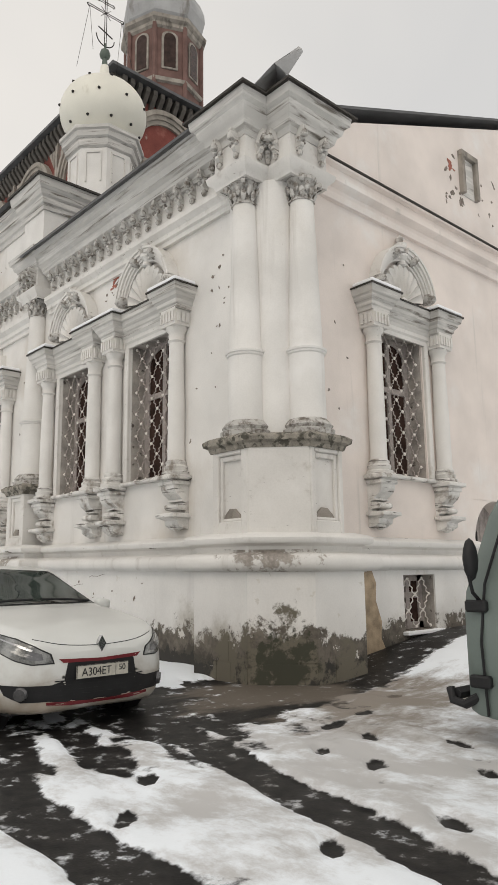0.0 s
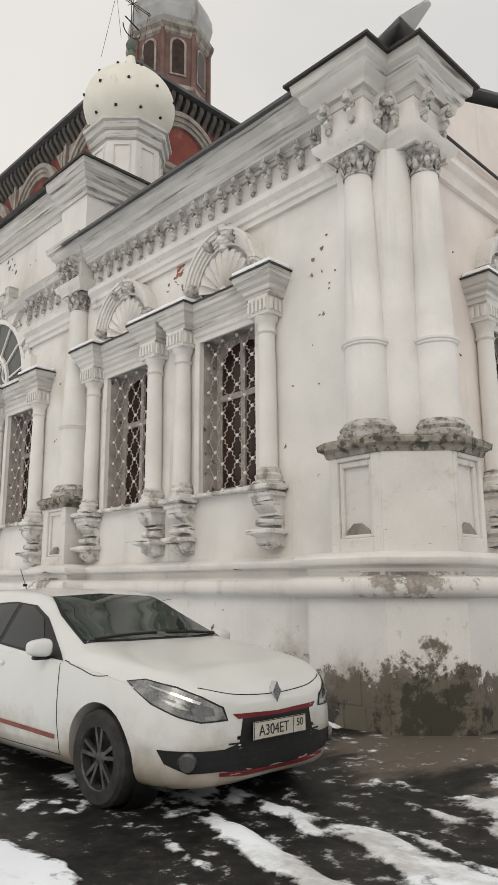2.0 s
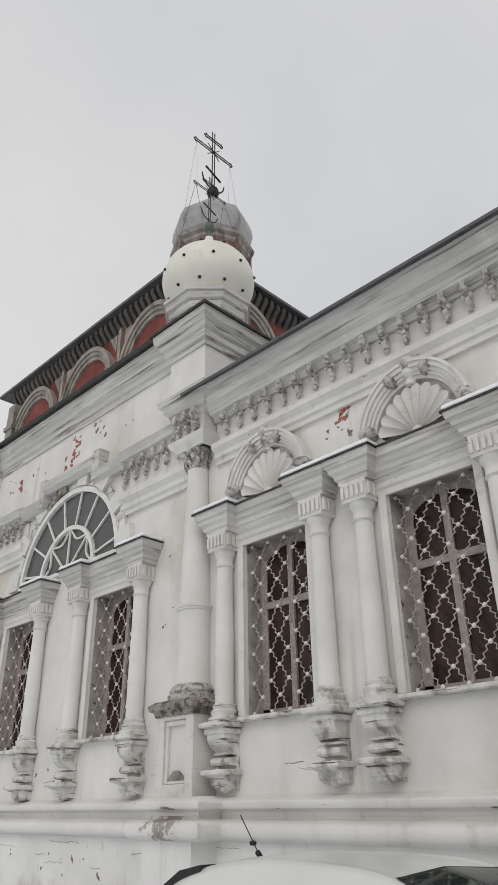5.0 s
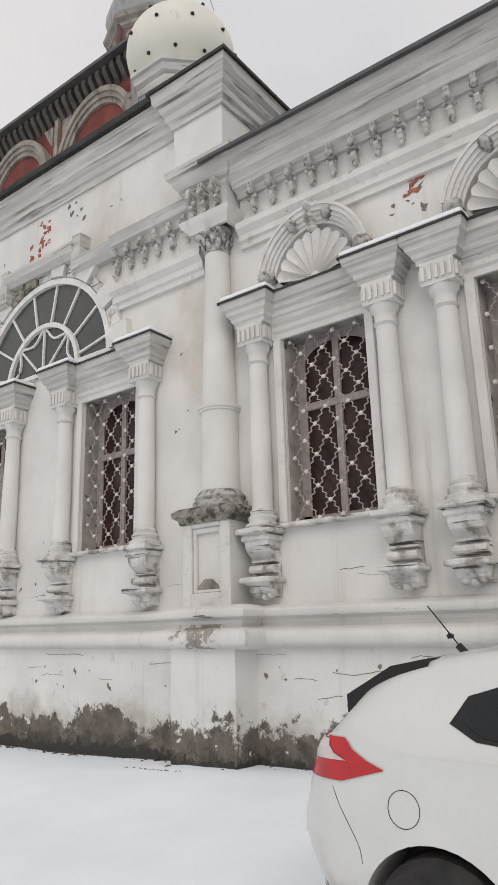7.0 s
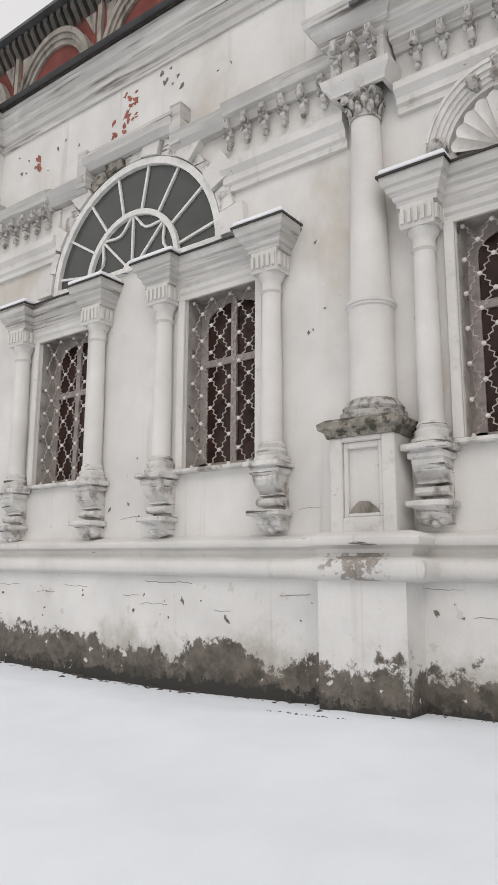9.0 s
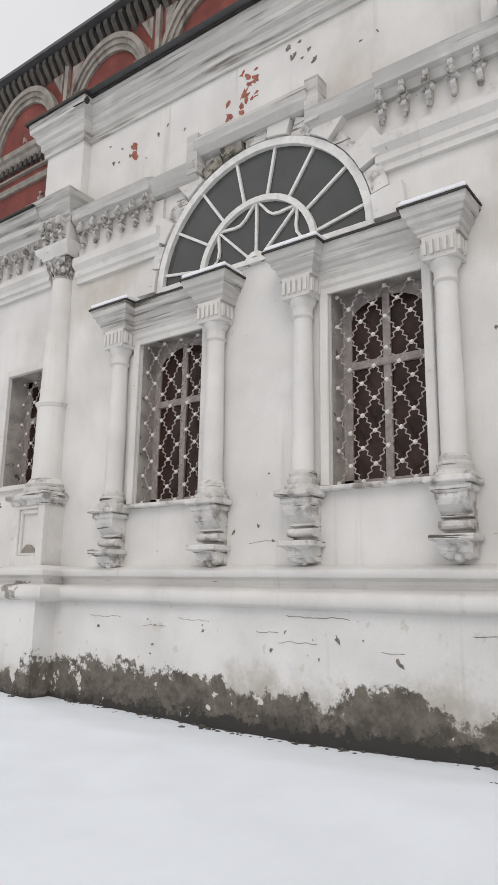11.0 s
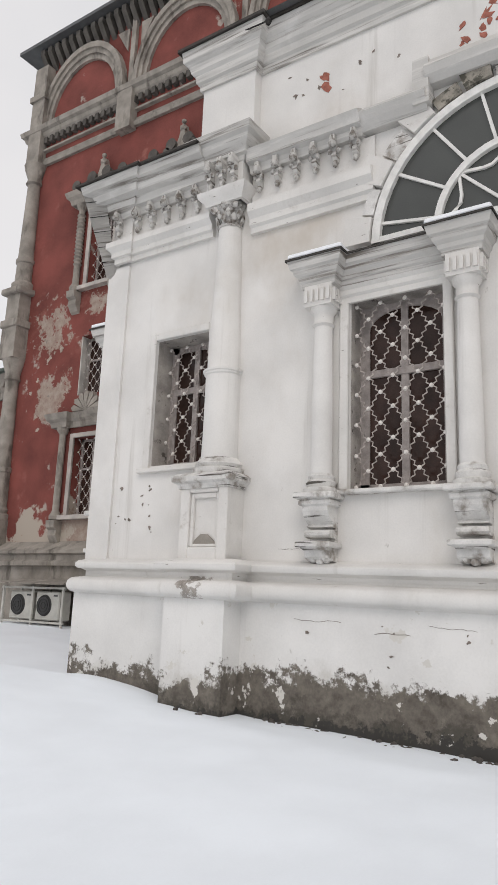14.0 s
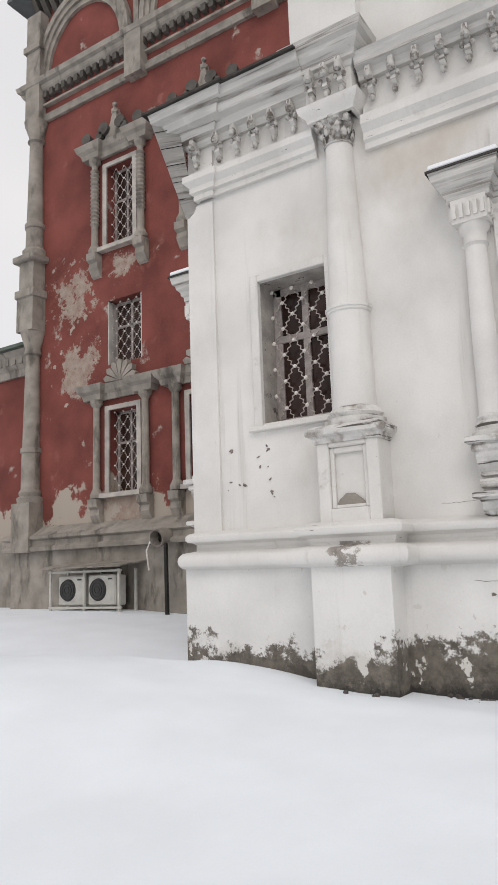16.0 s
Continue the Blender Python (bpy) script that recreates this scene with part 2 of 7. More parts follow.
grille_dark, *_ = material("worn_grille", (0.24, 0.19, 0.175), 0.75, 0.2, var=0.4, scale=18)
rosette_paint, *_ = material("white_rosette", (0.74, 0.70, 0.66), 0.6, var=0.15, scale=30)
frame_wood, *_ = material("greyed_window_wood", (0.36, 0.32, 0.30), 0.8, var=0.25, scale=12)
# window reveals: darker than the walls, with near-black noise patches
reveal_dark, n_, l_, b_, c_ = material("dark_reveal_plaster", (0.40, 0.37, 0.34), 0.95, var=0.35, scale=4, bump=0.5)
c_ = overlay(reveal_dark, n_, l_, b_, c_, (0.10, 0.085, 0.075), 6.0, 0.60, 0.68, detail=10)
brown_board, *_ = material("dark_brown_shutter", (0.030, 0.017, 0.014), 0.7, var=0.35, scale=5)
glass, *_ = material("dim_glass", (0.046, 0.026, 0.021), 0.12, var=0.5, scale=3, bump=0.02, spec=0.22)
fan_glass, *_ = material("grey_fanlight_glass", (0.070, 0.073, 0.068), 0.22, var=0.15, scale=1.5, bump=0.02, spec=0.45)
fan_paint, *_ = material("white_sash_paint", (0.72, 0.71, 0.68), 0.7, var=0.12, scale=10)
snow, n_, l_, b_, c_ = material("settled_snow", (0.86, 0.88, 0.91), 0.75, var=0.03, scale=1.0, fine=90, bump=0.12, spec=0.3)
snow_cap, *_ = material("snow_crust", (0.86, 0.87, 0.89), 0.8, var=0.05, scale=5, fine=80, bump=0.2)

# ---- geometry helpers ----


def part(name, bm, mat, parent=None, label="", smooth=False):
    me = bpy.data.meshes.new(name)
    bmesh.ops.recalc_face_normals(bm, faces=bm.faces)
    bm.to_mesh(me)
    bm.free()
    me.materials.append(mat)
    if smooth:
        for p in me.polygons:
            p.use_smooth = True
        me.set_sharp_from_angle(angle=radians(40))
    ob = new(name, me)
    if parent:
        ob.parent = parent
    if label:
        ob["label"] = label
    return ob


def thing(name, m, label, category, group="", kind=""):
    ob = new(name)
    ob.empty_display_size = 0.2
    ob.matrix_world = m
    return tagged(ob, label, category, group, kind)


def box(bm, x0, x1, y0, y1, z0, z1, bevel=0.0):
    r = bmesh.ops.create_cube(bm, size=1.0)
    for v in r["verts"]:
        v.co = Vector(((x0 + x1) / 2 + v.co.x * (x1 - x0), (y0 + y1) / 2 + v.co.y * (y1 - y0), (z0 + z1) / 2 + v.co.z * (z1 - z0)))
    if bevel:
        es = list({e for v in r["verts"] for e in v.link_edges})
        bmesh.ops.bevel(bm, geom=es, offset=bevel, segments=1, affect="EDGES")


def boxed(*args, bevel=0.0):
    bm = bmesh.new()
    box(bm, *args, bevel=bevel)
    return bm


def lathe(bm, prof, cx=0, cy=0, seg=24, start=0.0, turn=2 * math.pi, caps=True):
    """Turns (radius, z) pairs about the upright line through cx, cy."""
    full = abs(turn - 2 * math.pi) < 1e-6
    rings = []
    for r, z in prof:
        k = seg if full else seg + 1
        rings.append([bm.verts.new((cx + r * math.cos(start + turn * i / seg), cy + r * math.sin(start + turn * i / seg), z)) for i in range(k)])
    for a, b in zip(rings, rings[1:]):
        for i in range(seg):
            j = (i + 1) % len(a)
            bm.faces.new((a[i], a[j], b[j], b[i]))
    if full and caps:
        for ring in (rings[0], rings[-1]):
            if prof[0 if ring is rings[0] else -1][0] > 1e-4:
                bm.faces.new(ring)


def sweep(bm, prof, path, rise=None):
    """Draws a profile of (out, z) pairs along a plan line; out is to the right of the way; rise(y) lifts it along the wall."""
    pts = [Vector(p) for p in path]
    cols = []
    for i, p in enumerate(pts):
        d0 = (p - pts[i - 1]).normalized() if i else None
        d1 = (pts[i + 1] - p).normalized() if i < len(pts) - 1 else None
        d0, d1 = d0 or d1, d1 or d0
        n0, n1 = Vector((d0.y, -d0.x)), Vector((d1.y, -d1.x))
        mit = (n0 + n1)
        mit = mit / max(0.35, mit.dot(n0))
        cols.append([bm.verts.new((p.x + mit.x * o, p.y + mit.y * o, z + (rise(p.y) if rise else 0.0))) for o, z in prof])
    for a, b in zip(cols, cols[1:]):
        for i in range(len(prof) - 1):
            bm.faces.new((a[i], b[i], b[i + 1], a[i + 1]))
    for c in (cols[0], cols[-1]):
        bm.faces.new(c)


def tube(bm, pts, r, sides=4):
    """A rod through a run of points."""
    prev = None
    pts = [Vector(p) for p in pts]
    for i, p in enumerate(pts):
        d = (pts[min(i + 1, len(pts) - 1)] - pts[max(i - 1, 0)]).normalized()
        a = d.cross(Vector((0, 0, 1)) if abs(d.z) < 0.9 else Vector((1, 0, 0))).normalized()
        b = d.cross(a)
        ring = [bm.verts.new(p + (a * math.cos(2 * math.pi * k / sides + 0.78) + b * math.sin(2 * math.pi * k / sides + 0.78)) * r) for k in range(sides)]
        if prev:
            for k in range(sides):
                bm.faces.new((prev[k], prev[(k + 1) % sides], ring[(k + 1) % sides], ring[k]))
        else:
            bm.faces.new(ring)
        prev = ring
    bm.faces.new(prev)


def slab(bm, outline, d0, d1, to):
    """A flat shape of (u, z) points with thickness from d0 to d1; to(u, d, z) gives the place."""
    a = [bm.verts.new(to(u, d0, z)) for u, z in outline]
    b = [bm.verts.new(to(u, d1, z)) for u, z in outline]
    bm.faces.new(a), bm.faces.new(b[::-1])
    k = len(a)
    for i in range(k):
        bm.faces.new((a[i], a[(i + 1) % k], b[(i + 1) % k], b[i]))


def flat(u, d, z):
    return Vector((u, d, z))


def pierced(bm, a0, a1, z0, z1, holes, thick, to):
    """A wall from a0 to a1 and z0 to z1 with rectangular openings; to(a, depth, z) gives the place."""
    us = sorted({a0, a1, *[h[i] for h in holes for i in (0, 1)]})
    zs = sorted({z0, z1, *[h[i] for h in holes for i in (2, 3)]})
    cell = {}
    for i in range(len(us) - 1):
        for j in range(len(zs) - 1):
            mu, mz = (us[i] + us[i + 1]) / 2, (zs[j] + zs[j + 1]) / 2
            cell[i, j] = not any(h[0] < mu < h[1] and h[2] < mz < h[3] for h in holes)
    vert = {}

    def v(i, j, d):
        if (i, j, d) not in vert:
            vert[i, j, d] = bm.verts.new(to(us[i], d, zs[j]))
        return vert[i, j, d]

    for (i, j), solid in cell.items():
        if not solid:
            continue
        for d in (0, thick):
            bm.faces.new((v(i, j, d), v(i + 1, j, d), v(i + 1, j + 1, d), v(i, j + 1, d)))
        for (ni, nj), (p, q) in {(i - 1, j): ((i, j), (i, j + 1)), (i + 1, j): ((i + 1, j), (i + 1, j + 1)),
                                 (i, j - 1): ((i, j), (i + 1, j)), (i, j + 1): ((i, j + 1), (i + 1, j + 1))}.items():
            if not cell.get((ni, nj), False):
                bm.faces.new((v(*p, 0), v(*q, 0), v(*q, thick), v(*p, thick)))


WEST = 6.40     # face of the long white wall
SOUTH = 6.78    # face of the end wall
NORTH = 23.55   # far end of the white building
W_TURN = -90    # things made facing -y are turned to face west
WIN = ((9.48, "shell"), (11.95, "shell"), (15.68, ""), (18.78, ""))


def west(a, d, z):
    return Vector((WEST + d, a, z))


def south(a, d, z):
    return Vector((a, SOUTH + d, z))


def north(a, d, z):
    return Vector((a, NORTH - d, z))


# ---- the ground ----
def step(a, b, v):
    t = min(1, max(0, (v - a) / (b - a)))
    return t * t * (3 - 2 * t)


def ground_z(x, y):
    z = 0.40 + 0.10 * step(8, 12, y) * step(-1, 6, x) + 0.02 * step(4, 6, x)
    z += 0.45 * step(6.5, 10.5, x) * (1 - step(6, 9, y))
    z += 0.32 * step(20, 31, y) * step(4.5, 9, x) + 0.22 * step(20, 31, y)
    z += 0.15 * step(16.5, 22.5, y) * step(2.0, 4.5, x) * (1 - step(25, 28, y))
    z += 0.34 * math.exp(-((x - 3.4) / 2.3) ** 2 - ((y - 24.2) / 1.9) ** 2)
    z -= 0.22 * step(23.3, 24.2, y) * step(5.6, 6.6, x) * (1 - step(26, 29, y))
    z -= 0.08 * step(5.0, 6.0, x) * step(13.5, 15.5, y) * (1 - step(21.5, 23.0, y))
    return z


PRINTS = [(2.79, 2.54, 0.9), (4.16, 3.84, 0.7), (4.69, 3.82, 0.8), (4.12, 3.32, 0.6), (3.51, 2.33, 1.1), (2.29, 3.59, 0.8), (2.83, 4.16, 0.9), (6.39, 4.84, 0.3), (4.8, 4.3, 0.2), (4.47, 2.67, 0.9), (5.4, 4.45, 0.4), (5.0, 3.2, 1.2)]


def snow_mask(x, y):
    """How much snow lies on the asphalt, 0 to 1."""
    n1 = noise.fractal(Vector((x * 0.9, y * 0.9, 3.1)), 0.8, 2.0, 5)
    n2 = noise.fractal(Vector((x * 3.4 - y * 0.9, y * 1.5, 7.7)), 0.7, 2.0, 5)
    n3 = noise.fractal(Vector(((x - 0.27 * y) * 3.4, (y + 0.27 * x) * 0.8, 1.3)), 0.9, 2.0, 3)
    v = 0.80 + 0.40 * n1 + 0.36 * n2 + 0.24 * n3 + 0.4 * step(7.6, 9.2, y) + 2.0 * step(9.2, 10.4, y)
    # bare wet ground in front of and under the car, streaked along the way the wheels went
    v -= (0.86 - 0.7 * n3) * (1 - step(0.95, 1.55, abs(x - 3.1 + 0.25 * n1))) * step(3.9, 5.0, y + 0.6 * n1 - 0.2 * n3) * (1 - step(9.7, 10.3, y))
    # slush and a puddle along the building
    v -= 1.1 * step(0.0, 0.5, y - 4.75 - 0.22 * (x - 5) + 0.3 * n1) * step(4.1, 4.9, x + 0.3 * n2) * (1 - step(6.9, 7.4, y + 0.3 * n2))
    v -= 0.9 * step(6.3, 7.3, x + 0.4 * n1) * step(5.5, 6.1, y - 0.08 * (x - 7)) * (1 - step(6.9, 7.4, y))
    v -= 0.34 * step(3.7, 4.6, x) * step(2.0, 2.8, y) * (1 - step(7.0, 7.6, y)) * (0.7 + 1.1 * n2 - 0.6 * n3)
    # wheel tracks with slushy rims
    for x0, wd, y1 in ((3.03 + 0.27 * (y - 2.2), 0.115, 7.5), (1.94 + 0.06 * (y - 3.5), 0.15, 7.0)):
        d = abs(x - x0 + 0.04 * n2)
        v -= 1.7 * (1 - step(wd, wd + 0.09, d)) * (1 - step(y1 - 0.8, y1, y))
        v -= 0.35 * (1 - step(wd + 0.05, wd + 0.30, d)) * (1 - step(y1 - 0.8, y1, y)) * (0.6 + n2)
    v += 0.5 * step(7.0, 7.6, y) * step(4.4, 4.7, x)
    v -= 0.9 * (1 - step(2.15, 2.45, x)) * step(1.2, 1.9, x) * step(4.3, 4.8, y) * (1 - step(5.3, 5.8, y))
    for fx, fy, tw in PRINTS:
        ca, sa = math.cos(tw), math.sin(tw)
        du, dv = (x - fx) * ca + (y - fy) * sa, -(x - fx) * sa + (y - fy) * ca
        v -= 1.3 * (1 - step(0.55, 1.35, math.hypot(du / 0.135, dv / 0.065) + 0.25 * n2))
    return min(1, max(0, v))


bm = bmesh.new()
mask_layer = bm.verts.layers.float.new("snow")
xs = [-400, -120, -40, -16, -8] + [-4 + 0.4 * i for i in range(10)] + [0.045 * i for i in range(0, 155)] + [7 + 0.25 * i for i in range(30)] + [15, 18, 25, 40, 120, 400]
ys = [-400, -120, -40, -12, -4, -1] + [0.05 * i for i in range(0, 209)] + [10.45 + 0.25 * i for i in range(60)] + [26, 28, 30, 32, 34, 38, 50, 120, 400]
grid = []
for gy in ys:
    row = []
    for gx in xs:
        near = -3 < gx < 15 and -1 < gy < 30
        s = snow_mask(gx, gy) if near else 1.0
        z = ground_z(gx, gy) + 0.045 * s
        if near:
            z += 0.02 * s * noise.noise(Vector((gx * 1.7, gy * 1.7, 0))) + 0.03 * noise.noise(Vector((gx * 0.5, gy * 0.5, 5)))
        v = bm.verts.new((gx, gy, z))
        v[mask_layer] = s
        row.append(v)
    grid.append(row)
for r0, r1 in zip(grid, grid[1:]):
    for i in range(len(xs) - 1):
        bm.faces.new((r0[i], r0[i + 1], r1[i + 1], r1[i]))
ground_mat, n_, l_, b_, c_ = material("snowy_wet_asphalt", (0.88, 0.928, 0.975), 0.75, var=0.04, scale=1.2, fine=70, bump=0.15, spec=0.3)
c_ = overlay(ground_mat, n_, l_, b_, c_, (0.52, 0.515, 0.51), 2.2, 0.50, 0.72, detail=13, rough_detail=0.7, stretch=(1.0, 0.6, 1), spot=(4.2, 3.6, 0.4, 7.0))
c_ = overlay(ground_mat, n_, l_, b_, c_, (0.26, 0.23, 0.20), 1.1, 0.44, 0.66, detail=12, rough_detail=0.7, stretch=(0.7, 1.2, 1), spot=(6.2, 4.6, 0.4, 3.0), offset=(2, 5, 0))
attr = n_.new("ShaderNodeAttribute")
attr.attribute_name = "snow"
fine_n = n_.new("ShaderNodeTexNoise")
fine_n.inputs["Scale"].default_value, fine_n.inputs["Detail"].default_value, fine_n.inputs["Roughness"].default_value = 6.0, 12.0, 0.68
geo_n = n_.new("ShaderNodeNewGeometry")
l_.new(geo_n.outputs["Position"], fine_n.inputs["Vector"])
madd = n_.new("ShaderNodeMath")
madd.operation = "MULTIPLY_ADD"
madd.inputs[1].default_value = 1.4
l_.new(fine_n.outputs["Fac"], madd.inputs[0])
l_.new(attr.outputs["Fac"], madd.inputs[2])
ramp = n_.new("ShaderNodeValToRGB")
ramp.color_ramp.elements[0].position, ramp.color_ramp.elements[1].position = 0.80, 1.55
ramp.color_ramp.elements[0].color, ramp.color_ramp.elements[1].color = (0, 0, 0, 1), (1, 1, 1, 1)
l_.new(madd.outputs[0], ramp.inputs["Fac"])
mix = n_.new("ShaderNodeMix")
mix.data_type = "RGBA"
tar = n_.new("ShaderNodeValToRGB")
tar.color_ramp.elements[0].position, tar.color_ramp.elements[1].position = 0.35, 0.7
tar.color_ramp.elements[0].color, tar.color_ramp.elements[1].color = (0.007, 0.007, 0.0075, 1), (0.040, 0.037, 0.034, 1)
l_.new(fine_n.outputs["Fac"], tar.inputs["Fac"])
bare_c = overlay(ground_mat, n_, l_, b_, tar.outputs["Color"], (0.135, 0.115, 0.095), 1.4, 0.40, 0.56, detail=10, stretch=(0.5, 1.2, 1), spot=(5.6, 5.9, 0.45, 2.3))
l_.new(ramp.outputs["Color"], mix.inputs["Factor"])
l_.new(bare_c, mix.inputs["A"])
l_.new(c_, mix.inputs["B"])
l_.new(mix.outputs["Result"], b_.inputs["Base Color"])
rmix = n_.new("ShaderNodeMapRange")
rmix.inputs["To Min"].default_value, rmix.inputs["To Max"].default_value = 0.48, 0.8
l_.new(ramp.outputs["Color"], rmix.inputs["Value"])
l_.new(rmix.outputs[0], b_.inputs["Roughness"])
gloss = n_.new("ShaderNodeMapRange")
gloss.inputs["To Min"].default_value, gloss.inputs["To Max"].default_value = 0.12, 0.3
l_.new(ramp.outputs["Color"], gloss.inputs["Value"])
l_.new(gloss.outputs[0], b_.inputs["Specular IOR Level"])
ground = part("ground", bm, ground_mat, smooth=True)
tagged(ground, "wet dark asphalt under patchy trodden snow", "ground", kind="structure")

# ---- the white building ----
GY = 0.30       # foot of the walls, under the snow
openings = [(c - 0.58, c + 0.58, 3.20, 5.55) for c, _ in WIN] + [(21.50, 22.46, 3.70, 5.56)]
LUN_Y, LUN_Z, LUN_R = 17.34, 6.20, 1.72
bm = bmesh.new()
pierced(bm, 6.95, NORTH, 1.985, 8.15, openings + [(LUN_Y - LUN_R, LUN_Y + LUN_R, LUN_Z, LUN_Z + LUN_R)], 0.62, west)
# spandrels of the half-round window
for s in (-1, 1):
    arc = [(LUN_Y + s * LUN_R * math.cos(a), LUN_Z + LUN_R * math.sin(a)) for a in [math.pi / 2 * k / 16 for k in range(17)]]
    slab(bm, arc + [(LUN_Y + s * LUN_R, LUN_Z + LUN_R)], 0.0, 0.62, west)
wall_west = tagged(part("wall_west", bm, white), "long whitewashed plaster wall with stains and flaking paint", "wall", kind="structure")
bm = bmesh.new()
box(bm, WEST - 0.10, WEST + 0.6, 6.9, NORTH + 0.1, GY, 1.98)
tagged(part("plinth_west", bm, plinth_white), "whitewashed wall base with damp peeled plaster", "wall base", kind="structure")
bm = bmesh.new()
pierced(bm, 7.02, 24.0, 1.9, 8.0, [(9.55 - 0.56, 9.55 + 0.56, 3.20, 5.60), (11.45, 13.0, 1.9, 2.955)], 0.6, south)
slab(bm, [(7.02, 8.0), (24.0, 8.0), (24.0, 8.2), (15.4, 11.85), (7.02, 8.42)], 0.0, 0.4, south)
wall_south = tagged(part("wall_south", bm, pink_white), "pinkish whitewashed end wall with a gable", "wall", kind="structure")
bm = bmesh.new()
pierced(bm, 7.3, 24.0, GY, 1.92, [(9.15, 9.98, 0.83, 1.66), (11.45, 13.0, GY, 1.92)], 0.7, lambda a, d, z: Vector((a, SOUTH - 0.10 + d, z)))
tagged(part("plinth_south", bm, plinth_white), "whitewashed base of the end wall", "wall base", kind="structure")
bm = bmesh.new()
box(bm, WEST + 0.62, 12.6, NORTH - 0.6, NORTH - 0.003, GY, 8.1)
tagged(part("wall_north", bm, white), "whitewashed north end wall", "wall", kind="structure")
bm = bmesh.new()
box(bm, 23.4, 24.0, 7.3, 20.8, GY, 8.1)
box(bm, 12.6, 24.0, 20.3, 20.8, GY, 8.1)
tagged(part("wall_east", bm, white), "whitewashed rear walls", "wall", kind="structure")
tagged(part("ceiling", boxed(6.9, 12.4, 7.3, 23.0, 7.9, 8.1), white), "plain plaster ceiling", "ceiling", kind="structure")
tagged(part("floor_inside", boxed(6.9, 23.4, 7.3, 20.4, 1.6, 1.8), brown_board), "dark indoor floor", "floor", kind="structure")

# roof over the south part: sheet metal rising from the long eave to the ridge
def roof_at(x):
    return 8.22 + 0.404 * (x - 6.0)


bm = bmesh.new()
for x0, x1, y0, y1 in ((5.80, 15.4, 6.70, 13.4), (6.6, 12.6, 13.4, NORTH + 0.4)):
    slab(bm, [(x0, roof_at(x0)), (x1, roof_at(x1)), (x1, roof_at(x1) + 0.05), (x0, roof_at(x0) + 0.05)], y0, y1, flat)
slab(bm, [(15.4, roof_at(15.4)), (24.6, 8.3), (24.6, 8.35), (15.4, roof_at(15.4) + 0.05)], 6.70, 20.5, flat)
tagged(part("roof", bm, roof_metal), "dark grey sheet metal roof with thin edge", "roof", kind="structure")

# plan line of the long wall's entablature, from north to south, breaking out over the columns
S1_PATH = [(WEST, 13.1), (WEST, 7.30)]
HEAD_PATH = [(WEST + .1, 7.30), (6.09, 7.30), (6.09, 6.74), (6.52, 6.74), (6.52, 6.30), (7.16, 6.30), (7.16, 6.95)]
C2_PATH = [(WEST + .1, 13.76), (6.14, 13.76), (6.14, 13.18), (WEST + .1, 13.18)]
C3_PATH = [(WEST + .1, 21.46), (6.20, 21.46), (6.20, 20.94), (WEST + .1, 20.94)]
S3_PATH = [(WEST + .3, NORTH - 0.22), (WEST - 0.04, NORTH - 0.22), (WEST - 0.04, 23.12), (WEST, 23.12), (WEST, 21.5)]
ARCHITRAVE_M = [(0, 6.82), (0.06, 6.82), (0.06, 6.90), (0.10, 6.93), (0.10, 7.02), (0.17, 7.10), (0.17, 7.22), (0.05, 7.25), (0.05, 7.70), (0, 7.70)]
ARCHITRAVE = [(0, 6.96), (0.06, 6.96), (0.06, 7.04), (0.10, 7.06), (0.10, 7.14), (0.17, 7.21), (0.17, 7.30), (0.05, 7.32), (0.05, 7.70), (0, 7.70)]
HEAD = [(0, 7.10), (0.05, 7.10), (0.06, 7.16), (0.13, 7.22), (0.15, 7.30), (0.05, 7.32), (0.05, 7.70), (0, 7.70)]
CORNICE = [(0, 7.70), (0.10, 7.70), (0.14, 7.78), (0.22, 7.80), (0.26, 7.90), (0.34, 7.94), (0.38, 8.04), (0.47, 8.08), (0.50, 8.20), (0, 8.20)]
CORNICE_S = [(o * 0.66, z) for o, z in CORNICE]
HEAD_2 = [(0, 7.31), (0.05, 7.31), (0.06, 7.36), (0.13, 7.42), (0.15, 7.50), (0.05, 7.52), (0.05, 7.88), (0, 7.88)]
CORNICE_2 = [(o * 0.60, 7.86 + (z - 7.70) * 0.86) for o, z in CORNICE]
BAND = [(0, 7.70), (0.12, 7.70), (0.16, 7.80), (0.24, 7.83), (0.24, 7.90), (0.30, 7.98), (0.16, 8.06), (0, 8.08)]


def moulding(name, prof, path, mat, label, parent=None):
    b = bmesh.new()
    sweep(b, prof, path)
    ob = part(name, b, mat, parent, smooth=True)
    return tagged(ob, label, "moulding", kind="structure") if not parent else ob


corn_s = tagged(moulding("cornice_south_bay", CORNICE, S1_PATH, white_cornice, "x"), "weathered whitewashed projecting cornice", "cornice", kind="structure")
moulding("architrave", ARCHITRAVE, S1_PATH, white_trim, "", corn_s)
moulding("corner_architrave", HEAD, HEAD_PATH, white_trim, "", corn_s)
moulding("corner_cornice", CORNICE_S, HEAD_PATH, white_cornice, "", corn_s)
bm = bmesh.new()
slab(bm, [(7.0, 7.30), (6.10, 7.30), (6.10, 6.75), (6.53, 6.75), (6.53, 6.31), (7.15, 6.31), (7.15, 7.0)], 7.11, 8.205, lambda u, d, z: Vector((u, z, d)))
part("corner_core", bm, white_cornice, corn_s)
corn_2 = tagged(moulding("cornice_middle_bay", BAND, [(WEST, 20.85), (WEST, 19.15)], white_cornice, "x"), "weathered moulded band broken by the half-round window", "cornice", kind="structure")
moulding("band", BAND, [(WEST, 15.5), (WEST, 13.85)], white_cornice, "", corn_2)
